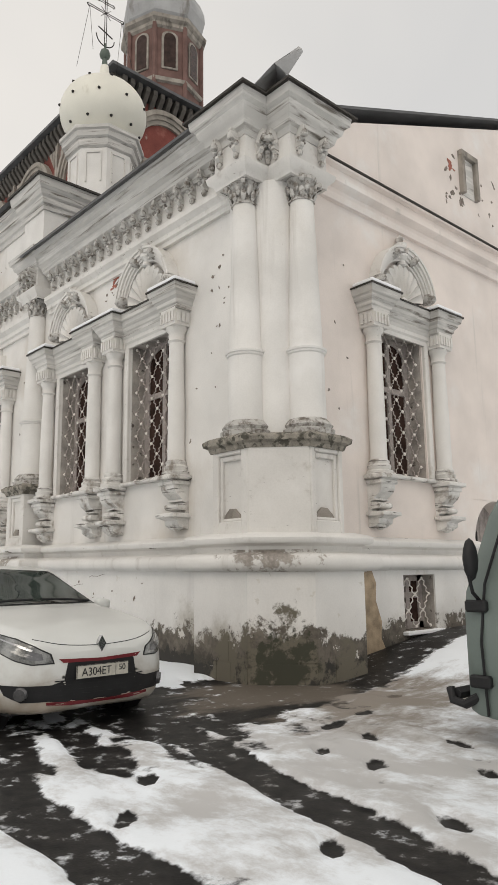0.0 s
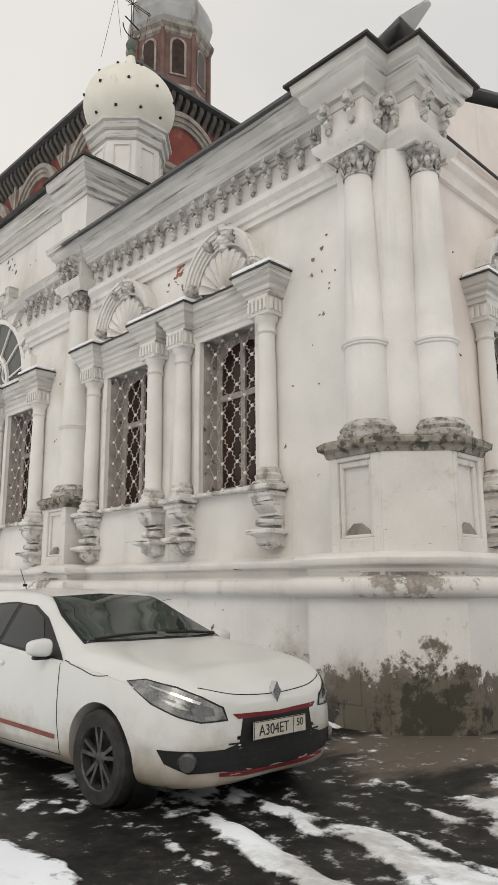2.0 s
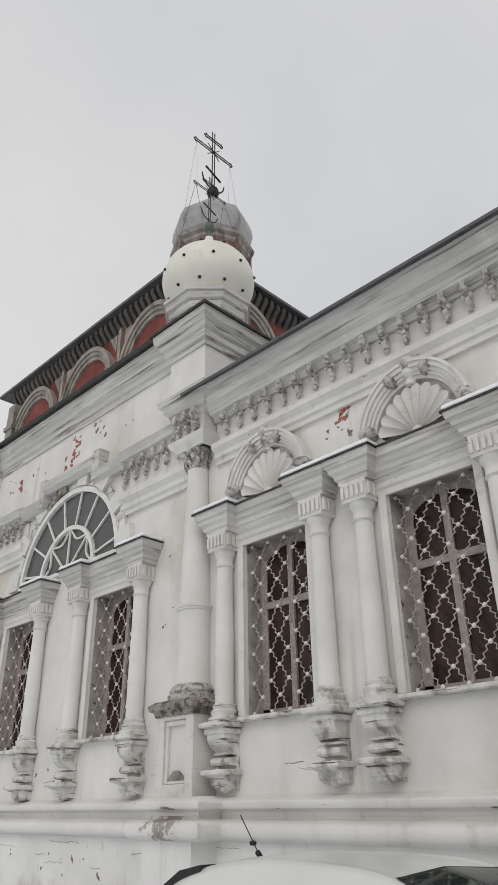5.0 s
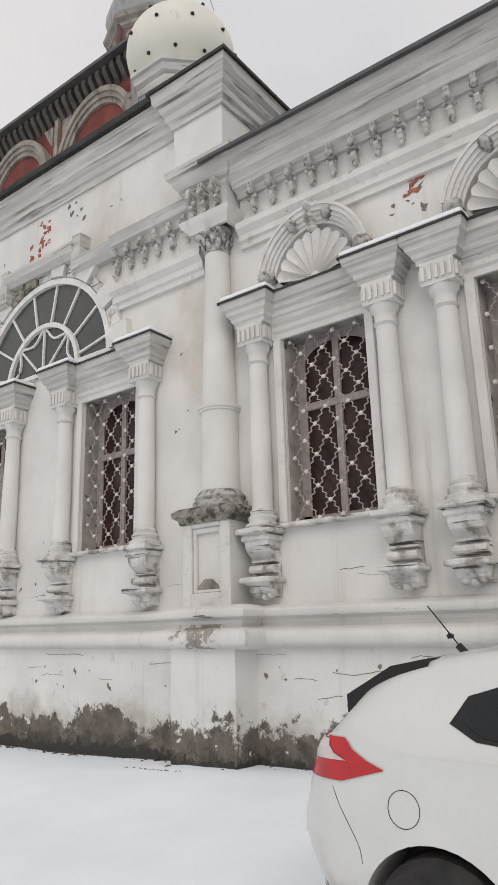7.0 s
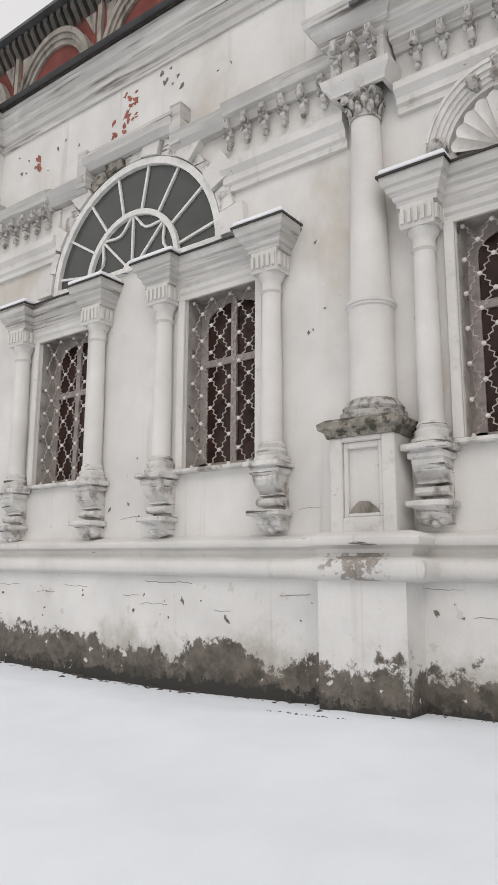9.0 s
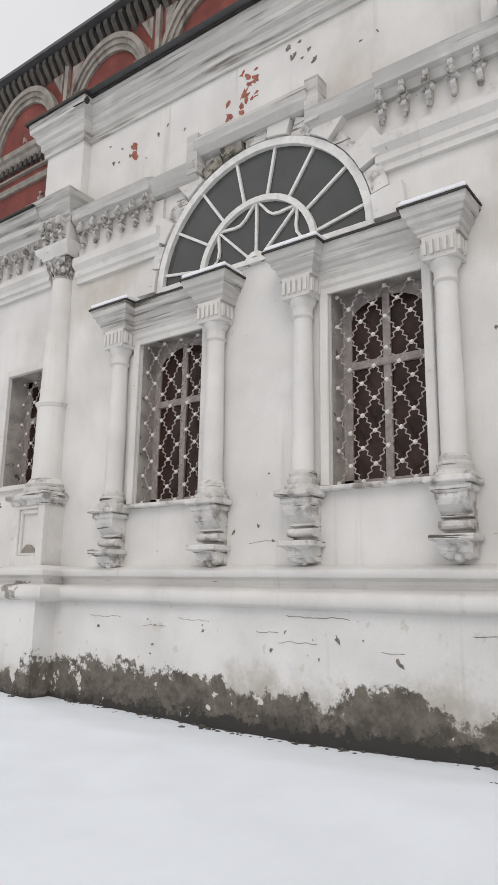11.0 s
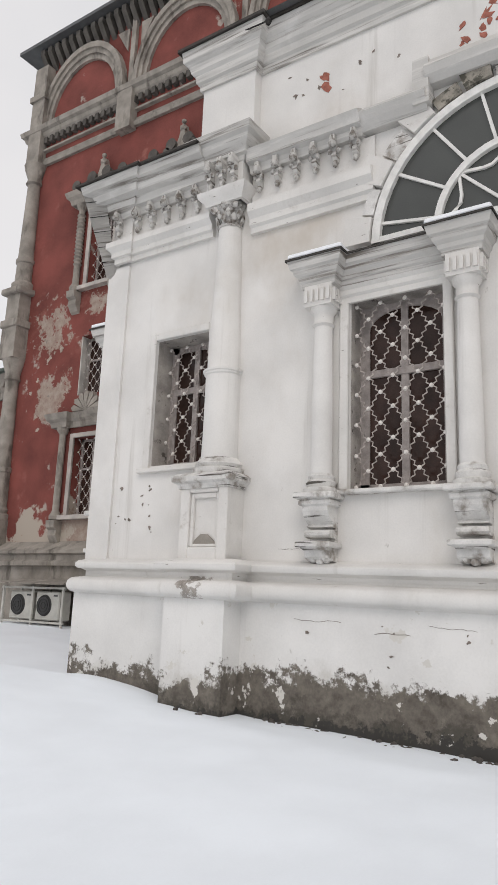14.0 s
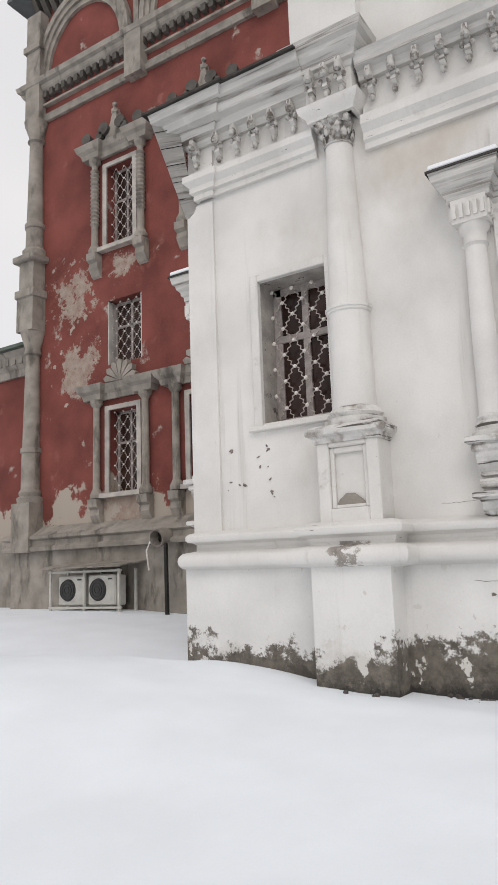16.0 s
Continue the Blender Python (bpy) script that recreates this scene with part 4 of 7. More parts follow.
def shell():
    t = thing("shell_pediment", pose(0, 0, 0), "carved whitewashed scallop shell between broken arch scrolls", "pediment", "shell pediments")
    k = 10
    for i in range(k):
        # one hollow flute with a raised rim and a rounded tip
        bm = bmesh.new()
        am, half = math.pi * (0.05 + 0.90 * (i + 0.5) / k), math.pi * 0.45 / k
        rows = []
        for q in range(8):
            f = q / 7
            r = 0.09 + 0.57 * f
            row = []
            for e in range(-3, 4):
                g = e / 3
                rr = r - (0.07 * g * g if f > 0.8 else 0.0) * (f - 0.8) / 0.2
                hollow = 0.065 * (1 - g * g) * math.sin(math.pi * min(1.0, 0.12 + 0.80 * f)) ** 0.7
                row.append(bm.verts.new((rr * math.cos(am + g * half * 0.98), -0.115 - 0.02 * f + hollow, 6.12 + rr * math.sin(am + g * half * 0.98))))
            rows.append(row)
        for a, b in zip(rows, rows[1:]):
            for e in range(6):
                bm.faces.new((a[e], a[e + 1], b[e + 1], b[e]))
        rim = rows[-1]
        back = [bm.verts.new((v.co.x, 0.01, v.co.z)) for v in rim]
        for e in range(6):
            bm.faces.new((rim[e], rim[e + 1], back[e + 1], back[e]))
        part("shell_flute", bm, white_trim, t, smooth=True)
    bm = bmesh.new()
    bmesh.ops.create_icosphere(bm, subdivisions=2, radius=0.1, matrix=Matrix.Translation((0, -0.06, 6.13)))
    part("shell_boss", bm, white_trim, t, smooth=True)
    for s in (-1, 1):
        bm = bmesh.new()
        arc = [0.26 + q * (1.50 - 0.26) / 12 for q in range(13)]
        for r0, r1, dd in ((0.70, 0.745, 0.10), (0.745, 0.79, 0.135), (0.79, 0.84, 0.165), (0.84, 0.90, 0.20), (0.90, 0.94, 0.225)):
            out = [(s * r1 * math.cos(a), 6.14 + r1 * math.sin(a)) for a in arc] + [(s * r0 * math.cos(a), 6.14 + r0 * math.sin(a)) for a in reversed(arc)]
            slab(bm, out, -dd, 0.01, flat)
        scroll = part("arch_scroll", bm, white_trim, t)
        for a, w in ((0.24, 1.0), (1.20, 0.8)):
            cb = bmesh.new()
            bmesh.ops.create_icosphere(cb, subdivisions=2, radius=1.0, matrix=Matrix.Translation((s * 0.83 * math.cos(a), -0.11, 6.14 + 0.83 * math.sin(a))) @ Matrix.Rotation(s * (0.5 - a), 4, "Y") @ Matrix.Diagonal((0.14 * w, 0.16, 0.09, 1)))
            part("scroll_boss", cb, capital_white, scroll, smooth=True)
    bm = bmesh.new()
    lathe(bm, [(0.0, 6.75), (0.09, 6.78), (0.07, 6.86), (0.13, 6.92), (0.13, 6.98), (0.06, 7.0), (0.07, 7.05), (0.12, 7.1), (0.12, 7.16), (0.05, 7.19), (0.08, 7.26), (0.0, 7.33)], 0, -0.08, 10)
    part("finial", bm, grimy_shaded, t, smooth=True)
    for piece in [c for c in t.children] + [q for c in t.children for q in c.children]:
        piece.data.transform(Matrix.Diagonal((0.86, 1, 1, 1)))
    return t


def lattice(bm_w, bm_r, u0, u1, z0, z1, a, b, d, r=0.0075):
    """Diamond lattice of stepped wires with a rosette on each crossing."""
    nu, nz = max(2, round((u1 - u0) / a)), max(2, round((z1 - z0) / b))
    a, b = (u1 - u0) / nu, (z1 - z0) / nz
    for i in range(nu + 1):
        for j in range(nz + 1):
            if (i + j) % 2:
                continue
            pu, pz = u0 + a * i, z0 + b * j
            bmesh.ops.create_cone(bm_r, cap_ends=True, segments=8, radius1=0.029, radius2=0.015, depth=0.02, matrix=Matrix.Translation((pu, d - 0.012, pz)) @ Matrix.Rotation(radians(90), 4, "X"))
            if j < nz:
                for s in (-1, 1):
                    if 0 <= i + s <= nu:
                        tube(bm_w, [(pu + s * a * fu, d, pz + b * fz) for fu, fz in ((0, 0), (0.40, 0.20), (0.32, 0.42), (0.68, 0.58), (0.60, 0.80), (1, 1))], r)


def window(name, m, hw, z0, z1, depth=0.30, label="deep window with greyed wooden sash behind a lattice grille", arched=True, mat=None, cell=(0.146, 0.18), inset=0.10):
    t = thing(name, m, label, "window", kind="structure")
    w = bmesh.new()
    ros = bmesh.new()
    lattice(w, ros, -hw + 0.04, hw - 0.04, z0 + 0.04, z1 - 0.06, cell[0], cell[1], inset, 0.0095)
    g = part("grille", w, mat or grille_paint, t, "pale rusty lattice grille")
    part("rosettes", ros, rosette_paint, g, "small white rosettes")["kind"] = "stuff"
    bm = bmesh.new()
    box(bm, -hw, -hw + 0.12, depth, depth + 0.07, z0, z1)
    box(bm, hw - 0.12, hw, depth, depth + 0.07, z0, z1)
    box(bm, -hw, hw, depth, depth + 0.07, z0, z0 + 0.1)
    if arched:
        top = [(-hw, z1)] + [(-(hw - 0.12) * math.cos(math.pi * k / 12), z1 - 0.32 + 0.24 * math.sin(math.pi * k / 12)) for k in range(13)] + [(hw, z1)]
        slab(bm, top, depth + 0.001, depth + 0.069, flat)
    else:
        box(bm, -hw, hw, depth, depth + 0.07, z1 - 0.1, z1)
    zt = z0 + 0.62 * (z1 - z0)
    for x0, x1 in ((-hw + 0.001, -hw + 0.006), (hw - 0.006, hw - 0.001)):
        part("jamb_lining", boxed(x0, x1, 0.03, depth + 0.001, z0 + 0.002, z1 - 0.002), reveal_dark, t, "dark mottled window jamb")
    part("head_lining", boxed(-hw + 0.006, hw - 0.006, 0.03, depth + 0.001, z1 - 0.007, z1 - 0.002), reveal_dark, t)
    box(bm, -0.045, 0.045, depth - 0.015, depth + 0.06, z0, z1 - 0.05)
    box(bm, -hw + 0.1, hw - 0.1, depth - 0.02, depth + 0.06, zt - 0.045, zt + 0.045)
    part("window_frame", bm, frame_wood, t, "greyed wooden sash and crossbar")
    for x0, x1 in ((-hw + 0.1, -0.04), (0.04, hw - 0.1)):
        for a, b in ((z0 + 0.08, zt - 0.04), (zt + 0.04, z1 - 0.06)):
            part("pane", boxed(x0, x1, depth + 0.02, depth + 0.03, a, b), glass, t)
    return t


proto = surround()
W_POSES = [pose(WEST, c, 0, 0, 0, W_TURN) for c, _ in WIN]
proto.matrix_world = W_POSES[0]
for m in W_POSES[1:]:
    copy_thing(proto, m)
copy_thing(proto, pose(9.55, SOUTH, 0, 0, 0, 0))
copy_thing(proto, pose(7.72, NORTH, 0, 0, 0, 180))
sp = shell()
sp.matrix_world = W_POSES[0]
copy_thing(sp, W_POSES[1])
copy_thing(sp, pose(9.55, SOUTH, 0))
for i, m in enumerate(W_POSES):
    window("window_%d" % (i + 1), m, 0.58, 3.2, 5.55)
window("window_5", pose(9.55, SOUTH, 0), 0.56, 3.2, 5.6)
w6 = window("window_6", pose(WEST, 21.98, 0, 0, 0, W_TURN), 0.48, 3.7, 5.56, 0.36, "deep plain window with grille beside a column", False, None, (0.146, 0.18), 0.27)
bm = bmesh.new()
for a in ((-0.60, -0.48, 3.66, 5.67), (0.48, 0.60, 3.66, 5.67), (-0.48, 0.48, 5.56, 5.67)):
    box(bm, a[0], a[1], -0.04, 0.01, a[2], a[3], 0.01)
box(bm, -0.66, 0.66, -0.09, 0.01, 3.6, 3.66, 0.01)
part("window_casing", bm, white_trim, w6)
w7 = window("window_7", pose(9.565, SOUTH - 0.1, 0), 0.415, 0.83, 1.66, 0.25, "small basement window with white lattice", False, rosette_paint, (0.21, 0.21))
part("window_sill", boxed(-0.48, 0.5, -0.1, 0.02, 0.77, 0.825, bevel=0.01), snow_cap, w7)

# ---- half-round window ----
fan = thing("window_8", pose(WEST, LUN_Y, 0, 0, 0, W_TURN), "half-round fanlight with white radiating bars and grey glass", "window", kind="structure")


def arc_bar(bm, r0, r1, d0, d1, a0=0.0, a1=math.pi, k=28, cz=LUN_Z):
    an = [a0 + (a1 - a0) * i / k for i in range(k + 1)]
    out = [(r1 * math.cos(a), cz + r1 * math.sin(a)) for a in an] + [(r0 * math.cos(a), cz + r0 * math.sin(a)) for a in reversed(an)]
    slab(bm, out, d0, d1, flat)


bm = bmesh.new()
arc_bar(bm, LUN_R - 0.11, LUN_R - 0.005, -0.07, 0.05)
FAN = [radians(11.2 + 22.8 * k) for k in range(8)]
arc_bar(bm, 0.86, 0.94, -0.06, 0.03)
for a in FAN:
    tube(bm, [(0.90 * math.cos(a), -0.015, LUN_Z + 0.90 * math.sin(a)), ((LUN_R - 0.05) * math.cos(a), -0.015, LUN_Z + (LUN_R - 0.05) * math.sin(a))], 0.026)
star = [math.pi * k / 4 for k in range(5)]
for k, a in enumerate(star):
    tube(bm, [(0.12 * math.cos(a), -0.015, LUN_Z + 0.12 * math.sin(a)), (0.90 * math.cos(a), -0.015, LUN_Z + 0.90 * math.sin(a))], 0.024)
    if k < 4:
        b2 = star[k + 1]
        pts = []
        for q in range(7):
            f = q / 6
            aa = a + (b2 - a) * f
            rr = 0.90 - 0.22 * math.sin(math.pi * f)
            pts.append((rr * math.cos(aa), -0.015, LUN_Z + rr * math.sin(aa)))
        tube(bm, pts, 0.024)
arc_bar(bm, 0.10, 0.17, -0.05, 0.03, k=10)
box(bm, -LUN_R, LUN_R, -0.065, 0.04, LUN_Z, LUN_Z + 0.07)
part("window_frame", bm, fan_paint, fan, "white painted radiating bars")
for a0, a1 in zip([0.0] + FAN, FAN + [math.pi]):
    bm = bmesh.new()
    arc_bar(bm, 0.90, LUN_R - 0.04, 0.0, 0.01, a0, a1, 5)
    part("pane", bm, fan_glass, fan)
bm = bmesh.new()
arc_bar(bm, 0.005, 0.90, 0.004, 0.014, 0, math.pi, 16)
part("pane", bm, fan_glass, fan)
# ring of rough wedge stones round the half-round window, partly broken
arch = thing("arch_surround", pose(WEST, LUN_Y, 0, 0, 0, W_TURN), "crumbling whitewashed wedge stones round the fanlight", "arch")
rnd = random.Random(5)
for k in range(15):
    a0, a1 = math.pi * (k + 0.06) / 15, math.pi * (k + 0.94) / 15
    bm = bmesh.new()
    big = k % 2 == 0
    arc_bar(bm, LUN_R + 0.01, LUN_R + (0.40 if big else 0.22) + rnd.uniform(-0.06, 0.04), -0.05 - 0.05 * big - rnd.uniform(0, 0.03), 0.01, a0, a1, 3)
    part("wedge_stone", bm, mossy if k in (8, 9) else (white_trim if big else grimy_shaded), arch)

# ---- small cream cupola on the white building ----
cup = thing("cupola", pose(10.03, 17.55, -0.62), "cream onion cupola with black studs on an octagonal drum", "cupola")
bm = bmesh.new()
lathe(bm, [(1.0, 9.0), (1.0, 14.55)], seg=8, start=math.pi / 8)
part("drum", bm, white, cup)
bm = bmesh.new()
for k in range(8):
    a = math.pi / 4 * k
    m = Matrix.Rotation(a, 4, "Z")
    for pts in ([(-0.24, 14.30), (0.24, 14.30), (0.24, 14.36), (-0.24, 14.36)], [(-0.24, 13.4), (-0.2, 13.4), (-0.2, 14.3), (-0.24, 14.3)], [(0.2, 13.4), (0.24, 13.4), (0.24, 14.3), (0.2, 14.3)]):
        slab(bm, pts, -0.96, -0.90, lambda u, d, z: m @ Vector((u, d, z)))
part("panel_frames", bm, white_trim, cup)
bm = bmesh.new()
lathe(bm, [(1.0, 14.45), (1.08, 14.5), (1.1, 14.7), (1.18, 14.75), (1.2, 14.92), (1.27, 14.95), (1.27, 15.05), (1.0, 15.1)], seg=8, start=math.pi / 8)
part("drum_cornice", bm, white_cornice, cup)
bm = bmesh.new()
prof = [(1.0, 15.05)] + [(1.30 * math.cos(a), 16.08 + 1.14 * math.sin(a)) for a in [radians(d) for d in range(-52, 76, 8)]] + [(0.24, 17.28), (0.17, 17.45), (0.12, 17.8)]
lathe(bm, prof, seg=40)
part("onion", bm, dome_white, cup, "cream painted metal onion", smooth=True)
bm = bmesh.new()
lathe(bm, [(0.11, 17.7), (0.07, 18.05), (0.15, 18.12), (0.17, 18.22), (0.13, 18.34), (0.04, 18.38), (0.03, 18.6)], seg=12)
part("knob", bm, green_roof, cup, smooth=True)
bm = bmesh.new()
for k in range(10):
    for lat, off in ((-34, 0.0), (2, 0.5), (38, 0.0)):
        a = 2 * math.pi * (k + off) / 10
        c, s_ = math.cos(radians(lat)), math.sin(radians(lat))
        bmesh.ops.create_icosphere(bm, subdivisions=1, radius=0.05, matrix=Matrix.Translation((1.31 * c * math.cos(a), 1.31 * c * math.sin(a), 16.08 + 1.15 * s_)))
part("studs", bm, iron, cup, "small dark studs")["kind"] = "stuff"


def cross(t, z0, h, turn, arm, ornate=True):
    """An iron orthodox cross standing at the thing's axis."""
    m = Matrix.Rotation(radians(turn), 4, "Z")
    bm = bmesh.new()

    def rod(a, b, r):
        tube(bm, [m @ Vector(a), m @ Vector(b)], r, 6)

    w = 0.018 * h
    for dx in (-w, w):
        rod((dx, 0, z0), (dx, 0, z0 + h), 0.007 * h)
    for zz, ar in ((0.66, arm), (0.86, arm * 0.42)):
        for dz in (-w, w):
            rod((-ar, 0, z0 + h * zz + dz), (ar, 0, z0 + h * zz + dz), 0.007 * h)
        for s in (-1, 1):
            for dz in (-0.035, 0.035):
                rod((s * ar, 0, z0 + h * (zz + dz)), (s * (ar + 0.03 * h), 0, z0 + h * zz), 0.008 * h)
    rod((-arm * 0.42, 0, z0 + h * 0.34), (arm * 0.42, 0, z0 + h * 0.24), 0.012 * h)
    for k in range(6):
        for s in (-1, 1):
            a0, a1 = math.pi * k / 12, math.pi * (k + 1) / 12
            rr = 0.17 * h
            rod((s * rr * math.sin(a0), 0, z0 + rr * 1.15 - rr * math.cos(a0)), (s * rr * math.sin(a1), 0, z0 + rr * 1.15 - rr * math.cos(a1)), 0.009 * h)
    for s in (-1, 1):
        for k in range(4):
            a = radians(45 + 90 * k)
            rod((0, 0, z0 + h * 0.66), (0.13 * h * math.cos(a), 0, z0 + h * 0.66 + 0.13 * h * math.sin(a)), 0.005 * h)
    part("cross", bm, iron, t, "dark wrought iron cross")
    for s in (-1, 1):
        for q in (-0.5, 0.5):
            bm = bmesh.new()
            rod((s * arm * 0.95, 0, z0 + h * 0.65), (s * arm * 1.15, q, z0 - h * 0.38), 0.006)
            part("guy_chain", bm, iron, t)


cross(cup, 18.45, 1.85, 0, 0.60)

# ---- the red church ----
RX, RY0, RY1, RZ = 12.55, 20.95, 34.15, 19.55
church = thing("church", pose(RX, RY0, 0), "tall red limewashed church with pale stone trim and dark roof", "church")
church_inv = church.matrix_world.inverted()


def cpart(name, bm, mat, parent=None, label="", smooth=False):
    """A part of the church built in world places."""
    bm.transform(church_inv)
    return part(name, bm, mat, parent or church, label, smooth)


def redw(a, d, z):
    return Vector((RX + d, a, z))


BAYS = (31.85, 27.65, 23.45)
LOWER, MIDDLE, UPPER_W = (30.40, 27.75, 24.1), (30.35, 26.8, 23.0), (30.48, 27.40, 23.6)
red_wins = [(c - 0.48, c + 0.48, 4.0, 6.20) for c in LOWER] + [(c - 0.60, c + 0.60, 7.45, 9.25) for c in MIDDLE] + [(c - 0.48, c + 0.48, 10.8, 13.22) for c in UPPER_W]
bm = bmesh.new()
pierced(bm, RY0, RY1, 3.3, RZ, red_wins, 0.7, redw)
cpart("wall", bm, red_wall)
for q in ((RX + 0.7, 26.7, RY0, RY0 + 0.7), (RX + 0.7, 26.7, RY1 - 0.7, RY1), (26.0, 26.69, RY0 + 0.7, RY1 - 0.7)):
    cpart("side_wall", boxed(*q, 3.0, RZ), red_wall)
bm = bmesh.new()
box(bm, RX - 0.25, 26.9, RY0 - 0.1, RY1 + 0.2, 0.4, 2.62)
cpart("base", bm, stone, None, "grey weathered limestone base")
bm = bmesh.new()
base_path = [(26.9, RY1 + 0.2), (RX - 0.25, RY1 + 0.2), (RX - 0.25, RY0), (26.9, RY0)]
sweep(bm, [(0, 2.62), (0.18, 2.62), (0.2, 2.72), (0.1, 2.78), (0.1, 2.9), (0.2, 2.95), (0.2, 3.02), (0.05, 3.1), (-0.25, 3.3)], base_path)
cpart("base_moulding", bm, stone)
# cornice belt under the blind arches, with teeth
RP = [(26.7, RY1), (RX, RY1), (RX, RY0), (26.7, RY0)]
bm = bmesh.new()
sweep(bm, [(0, 15.60), (0.10, 15.60), (0.14, 15.72), (0.07, 15.76), (0.10, 15.84), (0.0, 15.87)], RP)
sweep(bm, [(0, 16.12), (0.12, 16.13), (0.13, 16.19), (0.0, 16.22)], RP)
sweep(bm, [(0, 16.58), (0.12, 16.58), (0.2, 16.66), (0.24, 16.76), (0.22, 16.79), (0.32, 16.84), (0.36, 16.98), (0.0, 17.1)], RP)
for c in (RY1 - 0.35, 29.75, 25.55, RY0 + 0.35):
    box(bm, RX - 0.30, RX, c - 0.30, c + 0.30, 15.5, 16.95)
belt = cpart("belt_cornice", bm, stone, None, "pale weathered stone belt cornice")
bm = bmesh.new()
for i in range(int((RY1 - RY0) / 0.26)):
    y = RY0 + 0.15 + 0.26 * i
    box(bm, RX - 0.17, RX + 0.02, y, y + 0.14, 16.38, 16.60)
for i in range(40):
    x = RX + 0.2 + 0.26 * i
    box(bm, x, x + 0.14, RY0 - 0.17, RY0 + 0.02, 16.38, 16.60)
cpart("belt_teeth", bm, dark_stone, belt)["kind"] = "stuff"
# blind arches under the eave
for c in BAYS:
    bm = bmesh.new()
    for r0, r1, d in ((1.46, 1.60, 0.10), (1.60, 1.74, 0.17), (1.74, 1.90, 0.24)):
        an = [math.pi * k / 20 for k in range(21)]
        out = [(c + r1 * math.cos(a), 17.1 + 1.22 * r1 * math.sin(a)) for a in an] + [(c + r0 * math.cos(a), 17.1 + 1.22 * r0 * math.sin(a)) for a in reversed(an)]
        slab(bm, out, -d, 0.02, redw)
    cpart("blind_arch", bm, stone, None, "pale moulded blind arch")
for cx in (14.75, 18.95):
    bm = bmesh.new()
    for r0, r1, d in ((1.46, 1.60, 0.10), (1.60, 1.74, 0.17), (1.74, 1.90, 0.24)):
        an = [math.pi * k / 20 for k in range(21)]
        out = [(cx + r1 * math.cos(a), 17.1 + 1.22 * r1 * math.sin(a)) for a in an] + [(cx + r0 * math.cos(a), 17.1 + 1.22 * r0 * math.sin(a)) for a in reversed(an)]
        slab(bm, out, RY0 - d, RY0 + 0.02, lambda u, dd, z: Vector((u, dd, z)))
    cpart("blind_arch", bm, stone, None, "pale moulded blind arch")
for c in (29.75, 25.55):
    bm = bmesh.new()
    box(bm, RX - 0.12, RX, c - 0.09, c + 0.09, 17.0, 19.5)
    for s in (-1, 1):
        slab(bm, [(c + s * 0.25, 19.3), (c + s * 0.75, 19.3), (c + s * 0.28, 18.5)], -0.06, 0.01, redw)
    cpart("spandrel_strip", bm, stone)
# eave with corbel teeth, hipped roof
bm = bmesh.new()
for i in range(int((RY1 - RY0 + 0.4) / 0.34)):
    y = RY0 - 0.2 + 0.34 * i
    slab(bm, [(0.0, 19.25), (0.0, 19.95), (-0.38, 19.95), (-0.38, 19.75)], y, y + 0.18, lambda u, d, z: Vector((RX + u, d, z)))
for i in range(40):
    x = RX + 0.34 * i
    slab(bm, [(0.0, 19.25), (0.0, 19.95), (-0.38, 19.95), (-0.38, 19.75)], x, x + 0.18, lambda u, d, z: Vector((d, RY0 + u, z)))
cpart("corbel_table", bm, dark_stone)["kind"] = "stuff"
bm = bmesh.new()
e = 0.58
lo = [bm.verts.new(p) for p in ((RX - e, RY0 - e, 20.0), (26.7 + e, RY0 - e, 20.0), (26.7 + e, RY1 + e, 20.0), (RX - e, RY1 + e, 20.0))]
lo2 = [bm.verts.new((v.co.x, v.co.y, 20.12)) for v in lo]
hi = [bm.verts.new(p) for p in ((18.2, 26.7, 23.6), (21.0, 26.7, 23.6), (21.0, 29.5, 23.6), (18.2, 29.5, 23.6))]
for i in range(4):
    j = (i + 1) % 4
    bm.faces.new((lo[i], lo[j], lo2[j], lo2[i]))
    bm.faces.new((lo2[i], lo2[j], hi[j], hi[i]))
bm.faces.new(hi), bm.faces.new(lo)
cpart("roof", bm, roof_metal, None, "dark sheet metal hipped roof")
# octagonal drum and grey dome
DX, DY = 19.6, 28.15
drum = part("drum", bmesh.new(), drum_brick, church, "faded red octagonal drum with pale trim")
bm = bmesh.new()
lathe(bm, [(2.0, 22.5), (2.0, 30.3)], DX, DY, 8, math.pi / 8 + 0.35)
bm.transform(church_inv)
bm.to_mesh(drum.data)
bm.free()
bm = bmesh.new()
lathe(bm, [(2.0, 30.0), (2.12, 30.1), (2.12, 30.3), (2.3, 30.42), (2.34, 30.6), (1.9, 30.75)], DX, DY, 8, math.pi / 8 + 0.35)
cpart("drum_cornice", bm, stone, drum)
bm = bmesh.new()
lathe(bm, [(2.0, 26.9), (2.14, 26.95), (2.16, 27.15), (2.0, 27.2)], DX, DY, 8, math.pi / 8 + 0.35)
cpart("drum_band", bm, stone, drum)
